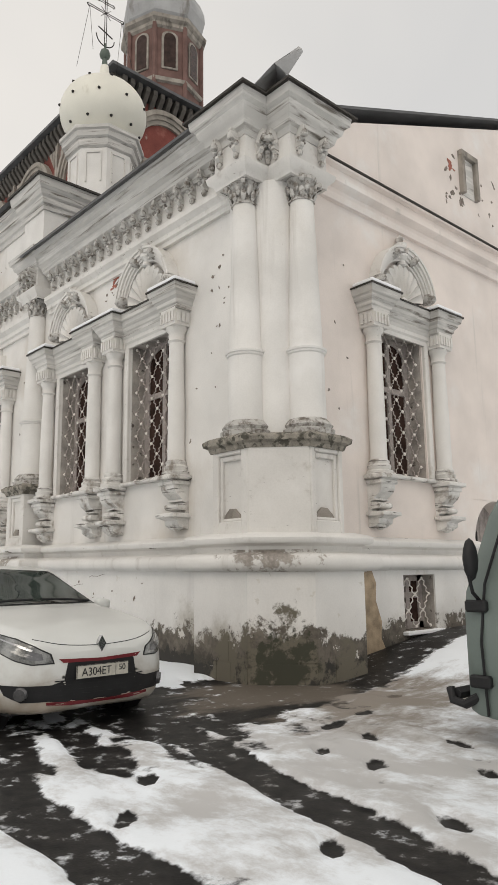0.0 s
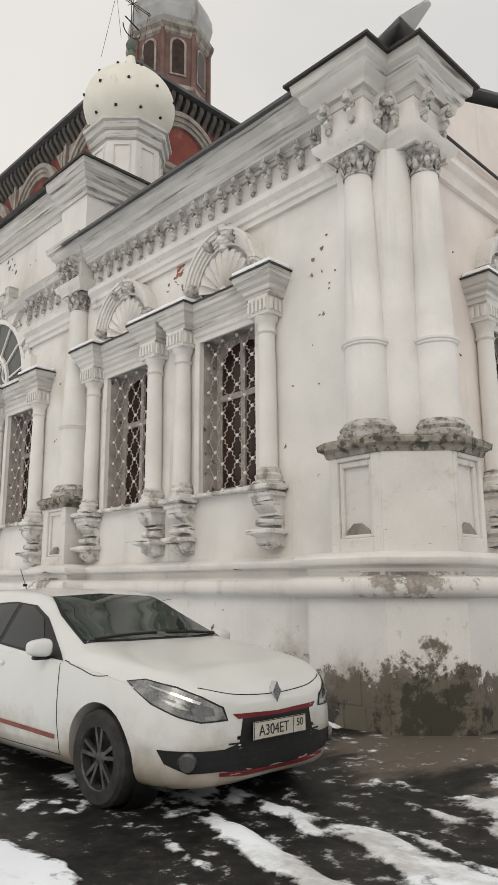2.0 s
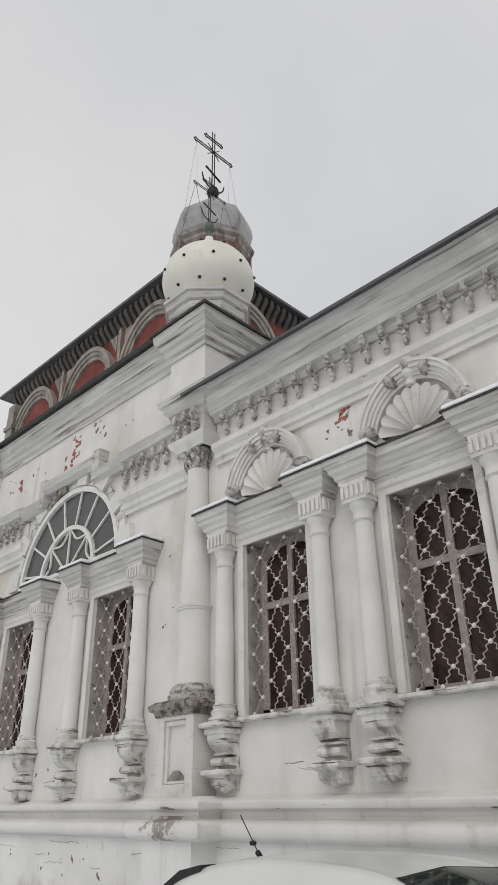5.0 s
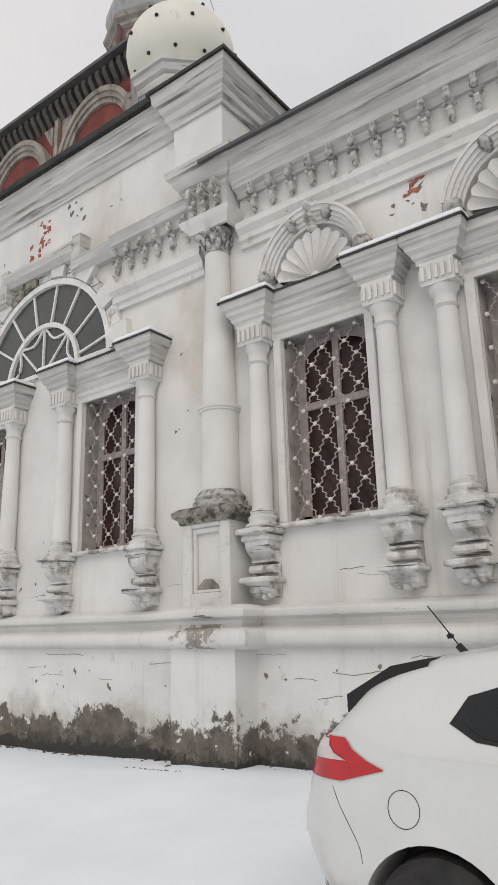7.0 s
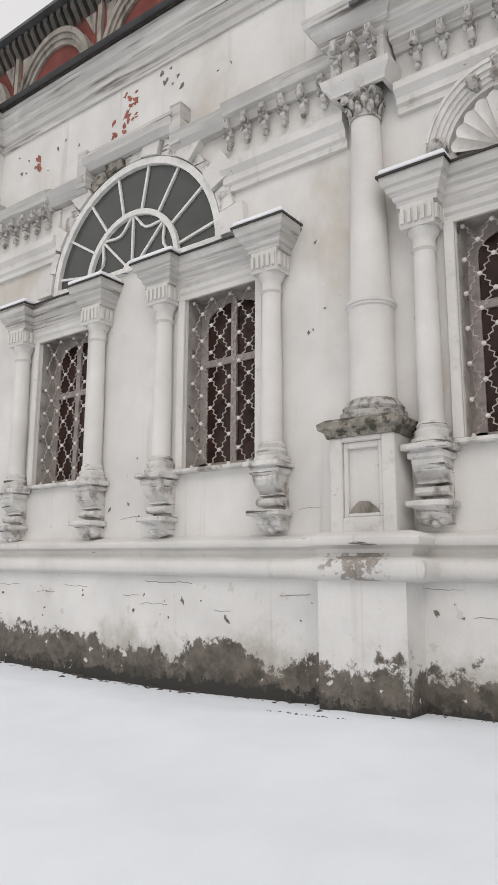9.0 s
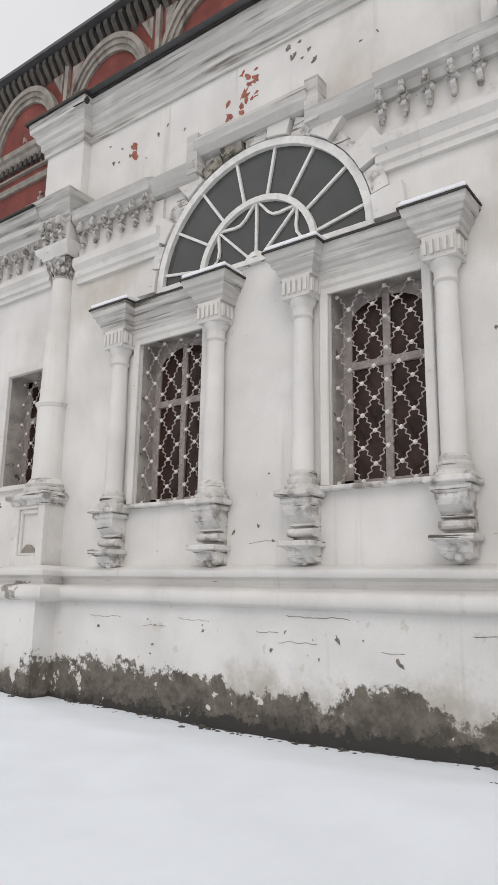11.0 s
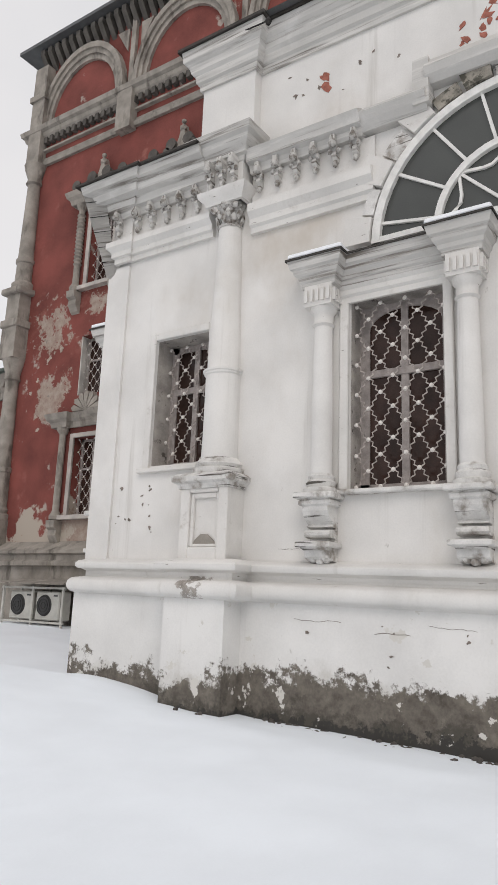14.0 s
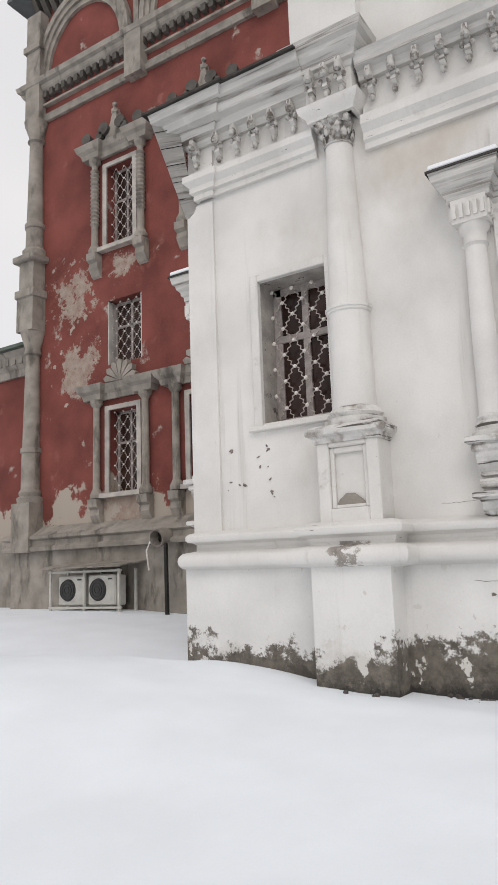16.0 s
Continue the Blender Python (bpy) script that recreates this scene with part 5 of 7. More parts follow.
for k in range(8):
    a = 0.35 + math.pi / 4 * k
    m = Matrix.Translation((DX, DY, 0)) @ Matrix.Rotation(a + math.pi / 2, 4, "Z")
    ap = 2.0 * math.cos(math.pi / 8)
    arch_o = [(-0.42, 27.7), (0.42, 27.7), (0.42, 29.5)] + [(0.42 * math.cos(q), 29.5 + 0.35 * math.sin(q)) for q in [math.pi * i / 8 for i in range(1, 8)]] + [(-0.42, 29.5)]
    arch_i = [(u * 0.72, 28.75 + (z - 28.75) * 0.9) for u, z in arch_o]
    bm = bmesh.new()
    slab(bm, arch_o, -ap - 0.06, -ap + 0.05, lambda u, d, z: m @ Vector((u, d, z)))
    cpart("window_frame", bm, stone, drum)
    bm = bmesh.new()
    slab(bm, arch_i, -ap - 0.075, -ap, lambda u, d, z: m @ Vector((u, d, z)))
    cpart("window_pane", bm, glass, drum)
    bm = bmesh.new()
    q = a + math.pi / 8
    tube(bm, [(DX + 2.03 * math.cos(q), DY + 2.03 * math.sin(q), 24), (DX + 2.03 * math.cos(q), DY + 2.03 * math.sin(q), 30.2)], 0.13, 6)
    cpart("corner_shaft", bm, drum_brick, drum)
bm = bmesh.new()
lathe(bm, [(1.75, 30.6), (2.1, 31.0), (2.25, 31.6), (2.22, 32.1), (2.0, 32.7), (1.5, 33.2), (0.8, 33.6), (0.35, 34.0), (0.2, 34.5), (0.16, 34.9)], DX, DY, 8, math.pi / 8 + 0.35)
cpart("dome", bm, dome_grey, drum, "faceted grey sheet metal dome")
bm = bmesh.new()
lathe(bm, [(0.1, 34.8), (0.3, 34.95), (0.36, 35.2), (0.3, 35.45), (0.06, 35.6)], DX, DY, 12)
cpart("ball", bm, iron, drum, smooth=True)
drum.location.z -= 0.95
holder = thing("dome_cross", pose(DX, DY, -0.95), "dark wrought iron cross with guy chains on the dome", "cross")
cross(holder, 35.3, 5.0, 0, 1.4)

# windows of the red facade, with pale stone surrounds
RW = bpy.data.objects


def red_surround(c, z0, z1, hw, twisted):
    """A surround with columns, made in world places against the red wall."""
    for s in (-1, 1):
        bm = bmesh.new()
        u = c + s * (hw + 0.36)
        rr = 0.10
        lathe(bm, [(rr, z0 + 0.1), (rr * 0.92, z1 + 0.12)], RX - 0.12, u, 12)
        if twisted:
            for k in range(14):
                zz = z0 + 0.7 + k * (z1 - z0 - 0.7) / 14
                lathe(bm, [(rr, zz), (rr + 0.035, zz + 0.05), (rr, zz + 0.1)], RX - 0.12, u, 10)
        lathe(bm, [(0.17, z0 - 0.12), (0.18, z0 - 0.02), (0.14, z0 + 0.05), (0.1, z0 + 0.14)], RX - 0.12, u, 12)
        lathe(bm, [(0.1, z1 + 0.1), (0.17, z1 + 0.2), (0.18, z1 + 0.3)], RX - 0.12, u, 12)
        # console
        slab(bm, [(0, z0 - 0.14), (0.30, z0 - 0.14), (0.28, z0 - 0.34), (0.18, z0 - 0.4), (0.2, z0 - 0.55), (0.08, z0 - 0.75), (0, z0 - 0.8)], u - 0.16, u + 0.16, lambda a, d, z: Vector((RX - a, d, z)))
        cpart("window_column", bm, stone)
    bm = bmesh.new()
    path = [(RX, c + hw + 0.66), (RX - 0.26, c + hw + 0.66), (RX - 0.26, c + hw + 0.1), (RX - 0.1, c + hw + 0.1), (RX - 0.1, c - hw - 0.1), (RX - 0.26, c - hw - 0.1), (RX - 0.26, c - hw - 0.66), (RX, c - hw - 0.66)]
    sweep(bm, [(-0.05, z1 + 0.28), (0.02, z1 + 0.28), (0.06, z1 + 0.42), (0.14, z1 + 0.5), (0.2, z1 + 0.66), (-0.05, z1 + 0.72)], path)
    slab(bm, [(q[0], q[1]) for q in path], z1 + 0.3, z1 + 0.66, lambda u, d, z: Vector((u, z, d)))
    cpart("window_hood", bm, stone)
    bm = bmesh.new()
    for s in (-1, 1):
        box(bm, RX - 0.05, RX + 0.02, min(c + s * hw, c + s * (hw + 0.14)), max(c + s * hw, c + s * (hw + 0.14)), z0, z1 + 0.12)
    box(bm, RX - 0.05, RX + 0.02, c - hw, c + hw, z1, z1 + 0.12)
    box(bm, RX - 0.2, RX + 0.3, c - hw - 0.4, c + hw + 0.4, z0 - 0.12, z0 - 0.003)
    cpart("window_casing", bm, casing_stone)


def red_window(c, z0, z1, hw):
    m = pose(RX, c, 0, 0, 0, W_TURN)
    bm, ros = bmesh.new(), bmesh.new()
    lattice(bm, ros, -hw + 0.03, hw - 0.03, z0 + 0.03, z1 - 0.03, 0.14, 0.18, 0.16, 0.009)
    bm.transform(m), ros.transform(m)
    g = cpart("window_grille", bm, grille_paint)
    ros.transform(church_inv)
    part("rosettes", ros, rosette_paint, g)["kind"] = "stuff"
    bm = bmesh.new()
    for a in ((-hw, -hw + 0.07, z0, z1), (hw - 0.07, hw, z0, z1), (-hw, hw, z0, z0 + 0.07), (-hw, hw, z1 - 0.07, z1), (-0.03, 0.03, z0, z1), (-hw, hw, z0 + 0.6 * (z1 - z0), z0 + 0.6 * (z1 - z0) + 0.06)):
        box(bm, a[0], a[1], 0.30, 0.36, a[2], a[3])
    bm.transform(m)
    w = cpart("window_sash", bm, frame_wood)
    bm = boxed(-hw, hw, 0.33, 0.34, z0, z1)
    bm.transform(m), bm.transform(church_inv)
    part("window_pane", bm, glass, w)


for c in MIDDLE:
    red_window(c, 7.45, 9.25, 0.60)
    for q in ((c - 0.599, c - 0.56), (c + 0.56, c + 0.599)):
        cpart("window_reveal", boxed(RX + 0.01, RX + 0.30, *q, 7.46, 9.24), pale_reveal)
for cl, cu in zip(LOWER, UPPER_W):
    red_surround(cl, 4.0, 6.20, 0.48, False)
    red_surround(cu, 10.8, 13.22, 0.48, True)
    red_window(cl, 4.0, 6.20, 0.48)
    red_window(cu, 10.8, 13.22, 0.48)
    # scrolls and pinnacle on the upper hood, shell on the lower one
    cc = cu
    for s in (-1, 1):
        for u, z, r in ((0.95, 14.09, 0.17), (0.30, 14.19, 0.18), (0.46, 14.01, 0.12)):
            bm = bmesh.new()
            bmesh.ops.create_cone(bm, cap_ends=True, segments=12, radius1=r, radius2=r * 0.7, depth=0.3, matrix=Matrix.Translation((RX - 0.22, cc + s * u, z)) @ Matrix.Rotation(radians(90), 4, "Y"))
            cpart("scroll", bm, dark_stone)
    bm = bmesh.new()
    slab(bm, [(cc - 0.34, 13.92), (cc + 0.34, 13.92), (cc + 0.12, 14.4), (cc, 14.85), (cc - 0.12, 14.4)], -0.25, 0.0, redw)
    bmesh.ops.create_icosphere(bm, subdivisions=1, radius=0.12, matrix=Matrix.Translation((RX - 0.2, cc, 14.68)))
    bmesh.ops.create_icosphere(bm, subdivisions=1, radius=0.08, matrix=Matrix.Translation((RX - 0.2, cc, 14.9)))
    cpart("pinnacle", bm, stone)
    bm = bmesh.new()
    cc = cl
    for i in range(7):
        a0, a1 = math.pi * i / 7, math.pi * (i + 1) / 7
        am = (a0 + a1) / 2
        slab(bm, [(cc, 6.92), (cc + 0.5 * math.cos(a0 + .04), 6.92 + 0.5 * math.sin(a0 + .04)), (cc + 0.58 * math.cos(am), 6.92 + 0.58 * math.sin(am)), (cc + 0.5 * math.cos(a1 - .04), 6.92 + 0.5 * math.sin(a1 - .04))], -0.16, 0.0, redw)
    cpart("shell", bm, stone)


def tall_column(x, y):
    """Two storeys of engaged columns at the corner of the facade."""
    bm = bmesh.new()
    box(bm, x - 0.36, x + 0.3, y - 0.36, y + 0.36, 2.6, 3.95)
    lathe(bm, [(0.36, 3.95), (0.38, 4.1), (0.30, 4.15), (0.33, 4.25), (0.27, 4.35), (0.26, 5.35), (0.3, 5.38), (0.3, 5.5), (0.25, 5.53), (0.2, 8.2), (0.26, 8.25), (0.22, 8.4), (0.34, 8.8), (0.36, 8.9)], x, y, 20)
    cpart("lower_column", bm, stone, None, "grey weathered stone column", smooth=True)
    bm = bmesh.new()
    box(bm, x - 0.34, x + 0.3, y - 0.34, y + 0.34, 8.9, 9.9)
    box(bm, x - 0.40, x + 0.3, y - 0.40, y + 0.40, 9.9, 10.15, 0.03)
    box(bm, x - 0.30, x + 0.3, y - 0.30, y + 0.30, 10.15, 11.0)
    box(bm, x - 0.46, x + 0.3, y - 0.46, y + 0.46, 11.0, 11.2, 0.04)
    lathe(bm, [(0.34, 11.2), (0.36, 11.4), (0.27, 11.5), (0.26, 12.1), (0.3, 12.13), (0.3, 12.25), (0.25, 12.3), (0.2, 14.9), (0.27, 14.95), (0.22, 15.1), (0.36, 15.5), (0.38, 15.6)], x, y, 20)
    cpart("upper_column", bm, stone, None, "grey weathered stone column", smooth=True)
    bm = bmesh.new()
    box(bm, x - 0.2, x + 0.3, y - 0.3, y + 0.3, 17.0, 19.3)
    box(bm, x - 0.28, x + 0.3, y - 0.36, y + 0.36, 18.0, 18.2)
    cpart("corner_strip", bm, stone)


tall_column(12.42, 33.75)
tall_column(12.42, 21.3)

# lower red wing beyond the church
wing = thing("red_wing", pose(13.2, 34.3, 0), "low red limewashed wing with green sheet roof", "building")
bm = bmesh.new()
box(bm, 0.0, 9.0, 0.1, 16.0, 3.0, 8.0)
part("wall", bm, red_wall, wing)
part("base", boxed(-0.15, 9.0, 0.1, 16.0, 0.4, 3.0), stone, wing)
bm = bmesh.new()
sweep(bm, [(0, 8.0), (0.1, 8.0), (0.14, 8.2), (0.25, 8.35), (0.3, 8.6), (0.42, 8.75), (0, 8.9)], [(0, 16.0), (0, 0.1)])
for i in range(50):
    box(bm, -0.3, 0.0, 0.2 + 0.31 * i, 0.36 + 0.31 * i, 8.35, 8.62)
part("wing_cornice", bm, stone, wing)
bm = bmesh.new()
slab(bm, [(-0.6, 8.85), (4.5, 11.4), (9.5, 8.85), (9.5, 8.75), (-0.6, 8.75)], 0.0, 16.3, flat)
part("roof", bm, green_roof, wing)

# ---- vehicles ----
from mathutils.bvhtree import BVHTree

car_white, n_, l_, b_, c_ = material("dusty_white_car_paint", (0.64, 0.65, 0.63), 0.30, var=0.05, scale=2.0, fine=200, bump=0.0, spec=0.5)
c_ = overlay(car_white, n_, l_, b_, c_, (0.36, 0.305, 0.245), 2.2, 0.36, 0.80, zone=(0.35, 1.35), detail=10)
b_.inputs["Coat Weight"].default_value, b_.inputs["Coat Roughness"].default_value = 0.5, 0.12
car_glass, *_ = material("tinted_car_glass", (0.012, 0.015, 0.015), 0.05, var=0.4, scale=1.5, bump=0.0, spec=0.4)
screen_glass, *_ = material("windscreen_glass", (0.022, 0.034, 0.030), 0.04, var=0.6, scale=2.2, bump=0.0, spec=0.32)
black_plastic, *_ = material("black_plastic", (0.012, 0.012, 0.013), 0.55, var=0.3, scale=8, bump=0.1)
rubber, *_ = material("dusty_tyre_rubber", (0.035, 0.034, 0.033), 0.85, var=0.4, scale=10, bump=0.2)
rim_dark, *_ = material("dirty_dark_alloy", (0.10, 0.10, 0.10), 0.45, 0.6, var=0.4, scale=14)
lamp_glass, *_ = material("clear_headlamp", (0.25, 0.255, 0.25), 0.12, 0.4, var=0.75, scale=7, bump=0.15, spec=0.7)
fog_glass, *_ = material("fog_lamp_glass", (0.16, 0.16, 0.165), 0.12, 0.5, var=0.3, scale=9)
tail_red, *_ = material("red_tail_lamp", (0.50, 0.012, 0.016), 0.12, var=0.2, scale=8, bump=0.05, spec=0.6)
tail_white, *_ = material("clear_tail_lamp", (0.60, 0.52, 0.52), 0.12, var=0.15, scale=8, bump=0.05, spec=0.6)
accent_red, *_ = material("dark_red_accent", (0.17, 0.016, 0.022), 0.4, var=0.2, scale=8)
rust_strip, *_ = material("brick_red_side_strip", (0.24, 0.07, 0.05), 0.55, var=0.25, scale=10)
plate_white, *_ = material("dirty_plate", (0.52, 0.50, 0.44), 0.5, var=0.15, scale=20)
chrome, *_ = material("chrome", (0.55, 0.55, 0.55), 0.18, 1.0, var=0.1, scale=10, bump=0)
ink, *_ = material("plate_ink", (0.03, 0.03, 0.03), 0.6, var=0.1)


def catmull(pts, k):
    """A smooth run through points, k steps each."""
    P = np.array(pts, float)
    out = []
    for i in range(len(P) - 1):
        p0, p1, p2, p3 = P[max(i - 1, 0)], P[i], P[i + 1], P[min(i + 2, len(P) - 1)]
        for j in range(k):
            t = j / k
            out.append(0.5 * ((2 * p1) + (-p0 + p2) * t + (2 * p0 - 5 * p1 + 4 * p2 - p3) * t * t + (-p0 + 3 * p1 - 3 * p2 + p3) * t ** 3))
    out.append(P[-1])
    return np.array(out)


# y, underside, half width low, half width, shoulder height, half width on top, edge height, middle height
CAR = [
    (0.00, 0.27, 0.32, 0.38, 0.60, 0.34, 0.66, 0.685),
    (0.05, 0.21, 0.52, 0.58, 0.645, 0.52, 0.735, 0.765),
    (0.16, 0.18, 0.68, 0.735, 0.70, 0.63, 0.80, 0.84),
    (0.36, 0.17, 0.79, 0.84, 0.77, 0.71, 0.87, 0.915),
    (0.72, 0.17, 0.84, 0.89, 0.84, 0.755, 0.925, 0.97),
    (1.10, 0.17, 0.85, 0.90, 0.89, 0.765, 0.97, 1.025),
    (1.25, 0.17, 0.85, 0.90, 0.905, 0.765, 0.985, 1.05),
    (1.40, 0.17, 0.85, 0.90, 0.915, 0.75, 1.02, 1.09),
    (1.85, 0.17, 0.85, 0.90, 0.94, 0.68, 1.20, 1.265),
    (2.20, 0.17, 0.85, 0.90, 0.955, 0.61, 1.355, 1.405),
    (2.70, 0.17, 0.85, 0.90, 0.98, 0.60, 1.405, 1.46),
    (3.20, 0.17, 0.85, 0.905, 1.01, 0.595, 1.405, 1.47),
    (3.65, 0.18, 0.84, 0.905, 1.03, 0.58, 1.345, 1.42),
    (3.91, 0.21, 0.81, 0.885, 1.09, 0.595, 1.25, 1.32),
    (4.04, 0.26, 0.77, 0.85, 1.06, 0.64, 1.12, 1.15),
    (4.15, 0.32, 0.70, 0.785, 0.92, 0.64, 1.00, 1.02),
    (4.265, 0.38, 0.60, 0.68, 0.74, 0.58, 0.80, 0.82),
]


def car_shell():
    bm = bmesh.new()
    rings = []
    for y, zb, wb, wm, zs, wt, ze, zc in catmull(CAR, 5):
        half = [(0, zb), (wb * 0.8, zb), (wb, zb + 0.07), (wm * 0.985, zb + 0.22), (wm, (zb + zs) * 0.54), (wm * 0.975, zs - 0.03), (wm * 0.945, zs), (wt, ze), (wt * 0.80, ze + (zc - ze) * 0.62), (wt * 0.4, zc - 0.008), (0, zc)]
        sec = catmull(half, 3)
        ring = [bm.verts.new((x, y, z)) for x, z in sec] + [bm.verts.new((-x, y, z)) for x, z in sec[-2:0:-1]]
        rings.append(ring)
    for a, b in zip(rings, rings[1:]):
        k = len(a)
        for i in range(k):
            bm.faces.new((a[i], a[(i + 1) % k], b[(i + 1) % k], b[i]))
    bm.faces.new(rings[0]), bm.faces.new(rings[-1])
    bmesh.ops.recalc_face_normals(bm, faces=bm.faces)
    return bm


car = thing("parked_car", pose(3.45, 5.82, 0.385, 0, 0, 0), "dusty white three-door hatchback parked on wet asphalt", "car")
shell_bm = car_shell()
tree = BVHTree.FromBMesh(shell_bm)
body = part("body", shell_bm, car_white, car, "dusty white painted body", smooth=True)
for p in body.data.polygons:
    p.use_smooth = True
# wheel arches cut out of the body
cut_bm = bmesh.new()
for hy in (0.86, 3.50):
    bmesh.ops.create_cone(cut_bm, cap_ends=True, segments=40, radius1=0.365, radius2=0.365, depth=3.0, matrix=Matrix.Translation((0, hy, 0.31)) @ Matrix.Rotation(radians(90), 4, "Y"))
cutter = part("cutter", cut_bm, black_plastic, car)
cut = body.modifiers.new("arches", "BOOLEAN")
cut.object, cut.operation, cut.solver = cutter, "DIFFERENCE", "EXACT"
bpy.context.view_layer.update()
cut_mesh = bpy.data.meshes.new_from_object(body.evaluated_get(bpy.context.evaluated_depsgraph_get()))
body.modifiers.clear()
body.data = cut_mesh
bpy.data.objects.remove(cutter)
body.data.set_sharp_from_angle(angle=radians(48))


def on_body(origin, way):
    hit, nor, _, _ = tree.ray_cast(Vector(origin), Vector(way).normalized())
    return (hit, nor) if hit is not None else (None, None)


def patch(bm, outline, place, off=0.004, rings=5, fine=6):
    """A sheet laid on the body: outline points in two numbers, place() gives the ray for them."""
    pts = np.array(outline, float)
    dense = []
    for i in range(len(pts)):
        a, b = pts[i], pts[(i + 1) % len(pts)]
        for j in range(fine):
            dense.append(a + (b - a) * j / fine)
    dense = np.array(dense)
    c = dense.mean(axis=0)
    rows = []
    for r in range(rings + 1):
        f = r / rings
        row = []
        for q in ([c] if r == 0 else [c + (d - c) * f for d in dense]):
            h, nn = on_body(*place(q[0], q[1]))
            if h is None:
                o, w = place(q[0], q[1])
                h, nn = Vector(o) + Vector(w).normalized() * 1.0, -Vector(w).normalized()
            row.append(bm.verts.new(h + nn * off))
        rows.append(row)
    k = len(dense)
    for i in range(k):
        bm.faces.new((rows[0][0], rows[1][i], rows[1][(i + 1) % k]))
    for a, b in zip(rows[1:], rows[2:]):
        for i in range(k):
            bm.faces.new((a[i], b[i], b[(i + 1) % k], a[(i + 1) % k]))


def from_side(s):
    return lambda y, z: ((s * 1.6, y, z), (-s, 0, 0))


def from_front(x, z):
    return ((x, -1.0, z), (0, 1, 0))


def from_corner(s):
    """Seen from the front and side at once; x counts outwards along the bumper."""
    return lambda u, z: ((s * (0.62 + u * 0.707 + 0.6), 0.2 + u * 0.707 - 0.6, z), (-s, 1, 0))


def from_top(x, y):
    return ((x, y, 2.5), (0, 0, -1))


def from_back(x, z):
    return ((x, 5.5, z), (0, -1, 0))


def laid(name, outline, place, mat, off=0.004, parent=None, label="", **kw):
    b = bmesh.new()
    patch(b, outline, place, off, **kw)
    return part(name, b, mat, parent or car, label, smooth=True)


def seam(name, pts, place, r=0.004, mat=None):
    b = bmesh.new()
    run = []
    for q in catmull(pts, 6):
        h, nn = on_body(*place(q[0], q[1]))
        if h is not None:
            run.append(h + nn * 0.0005)
    tube(b, run, r, 4)
    return part(name, b, mat or black_plastic, car)


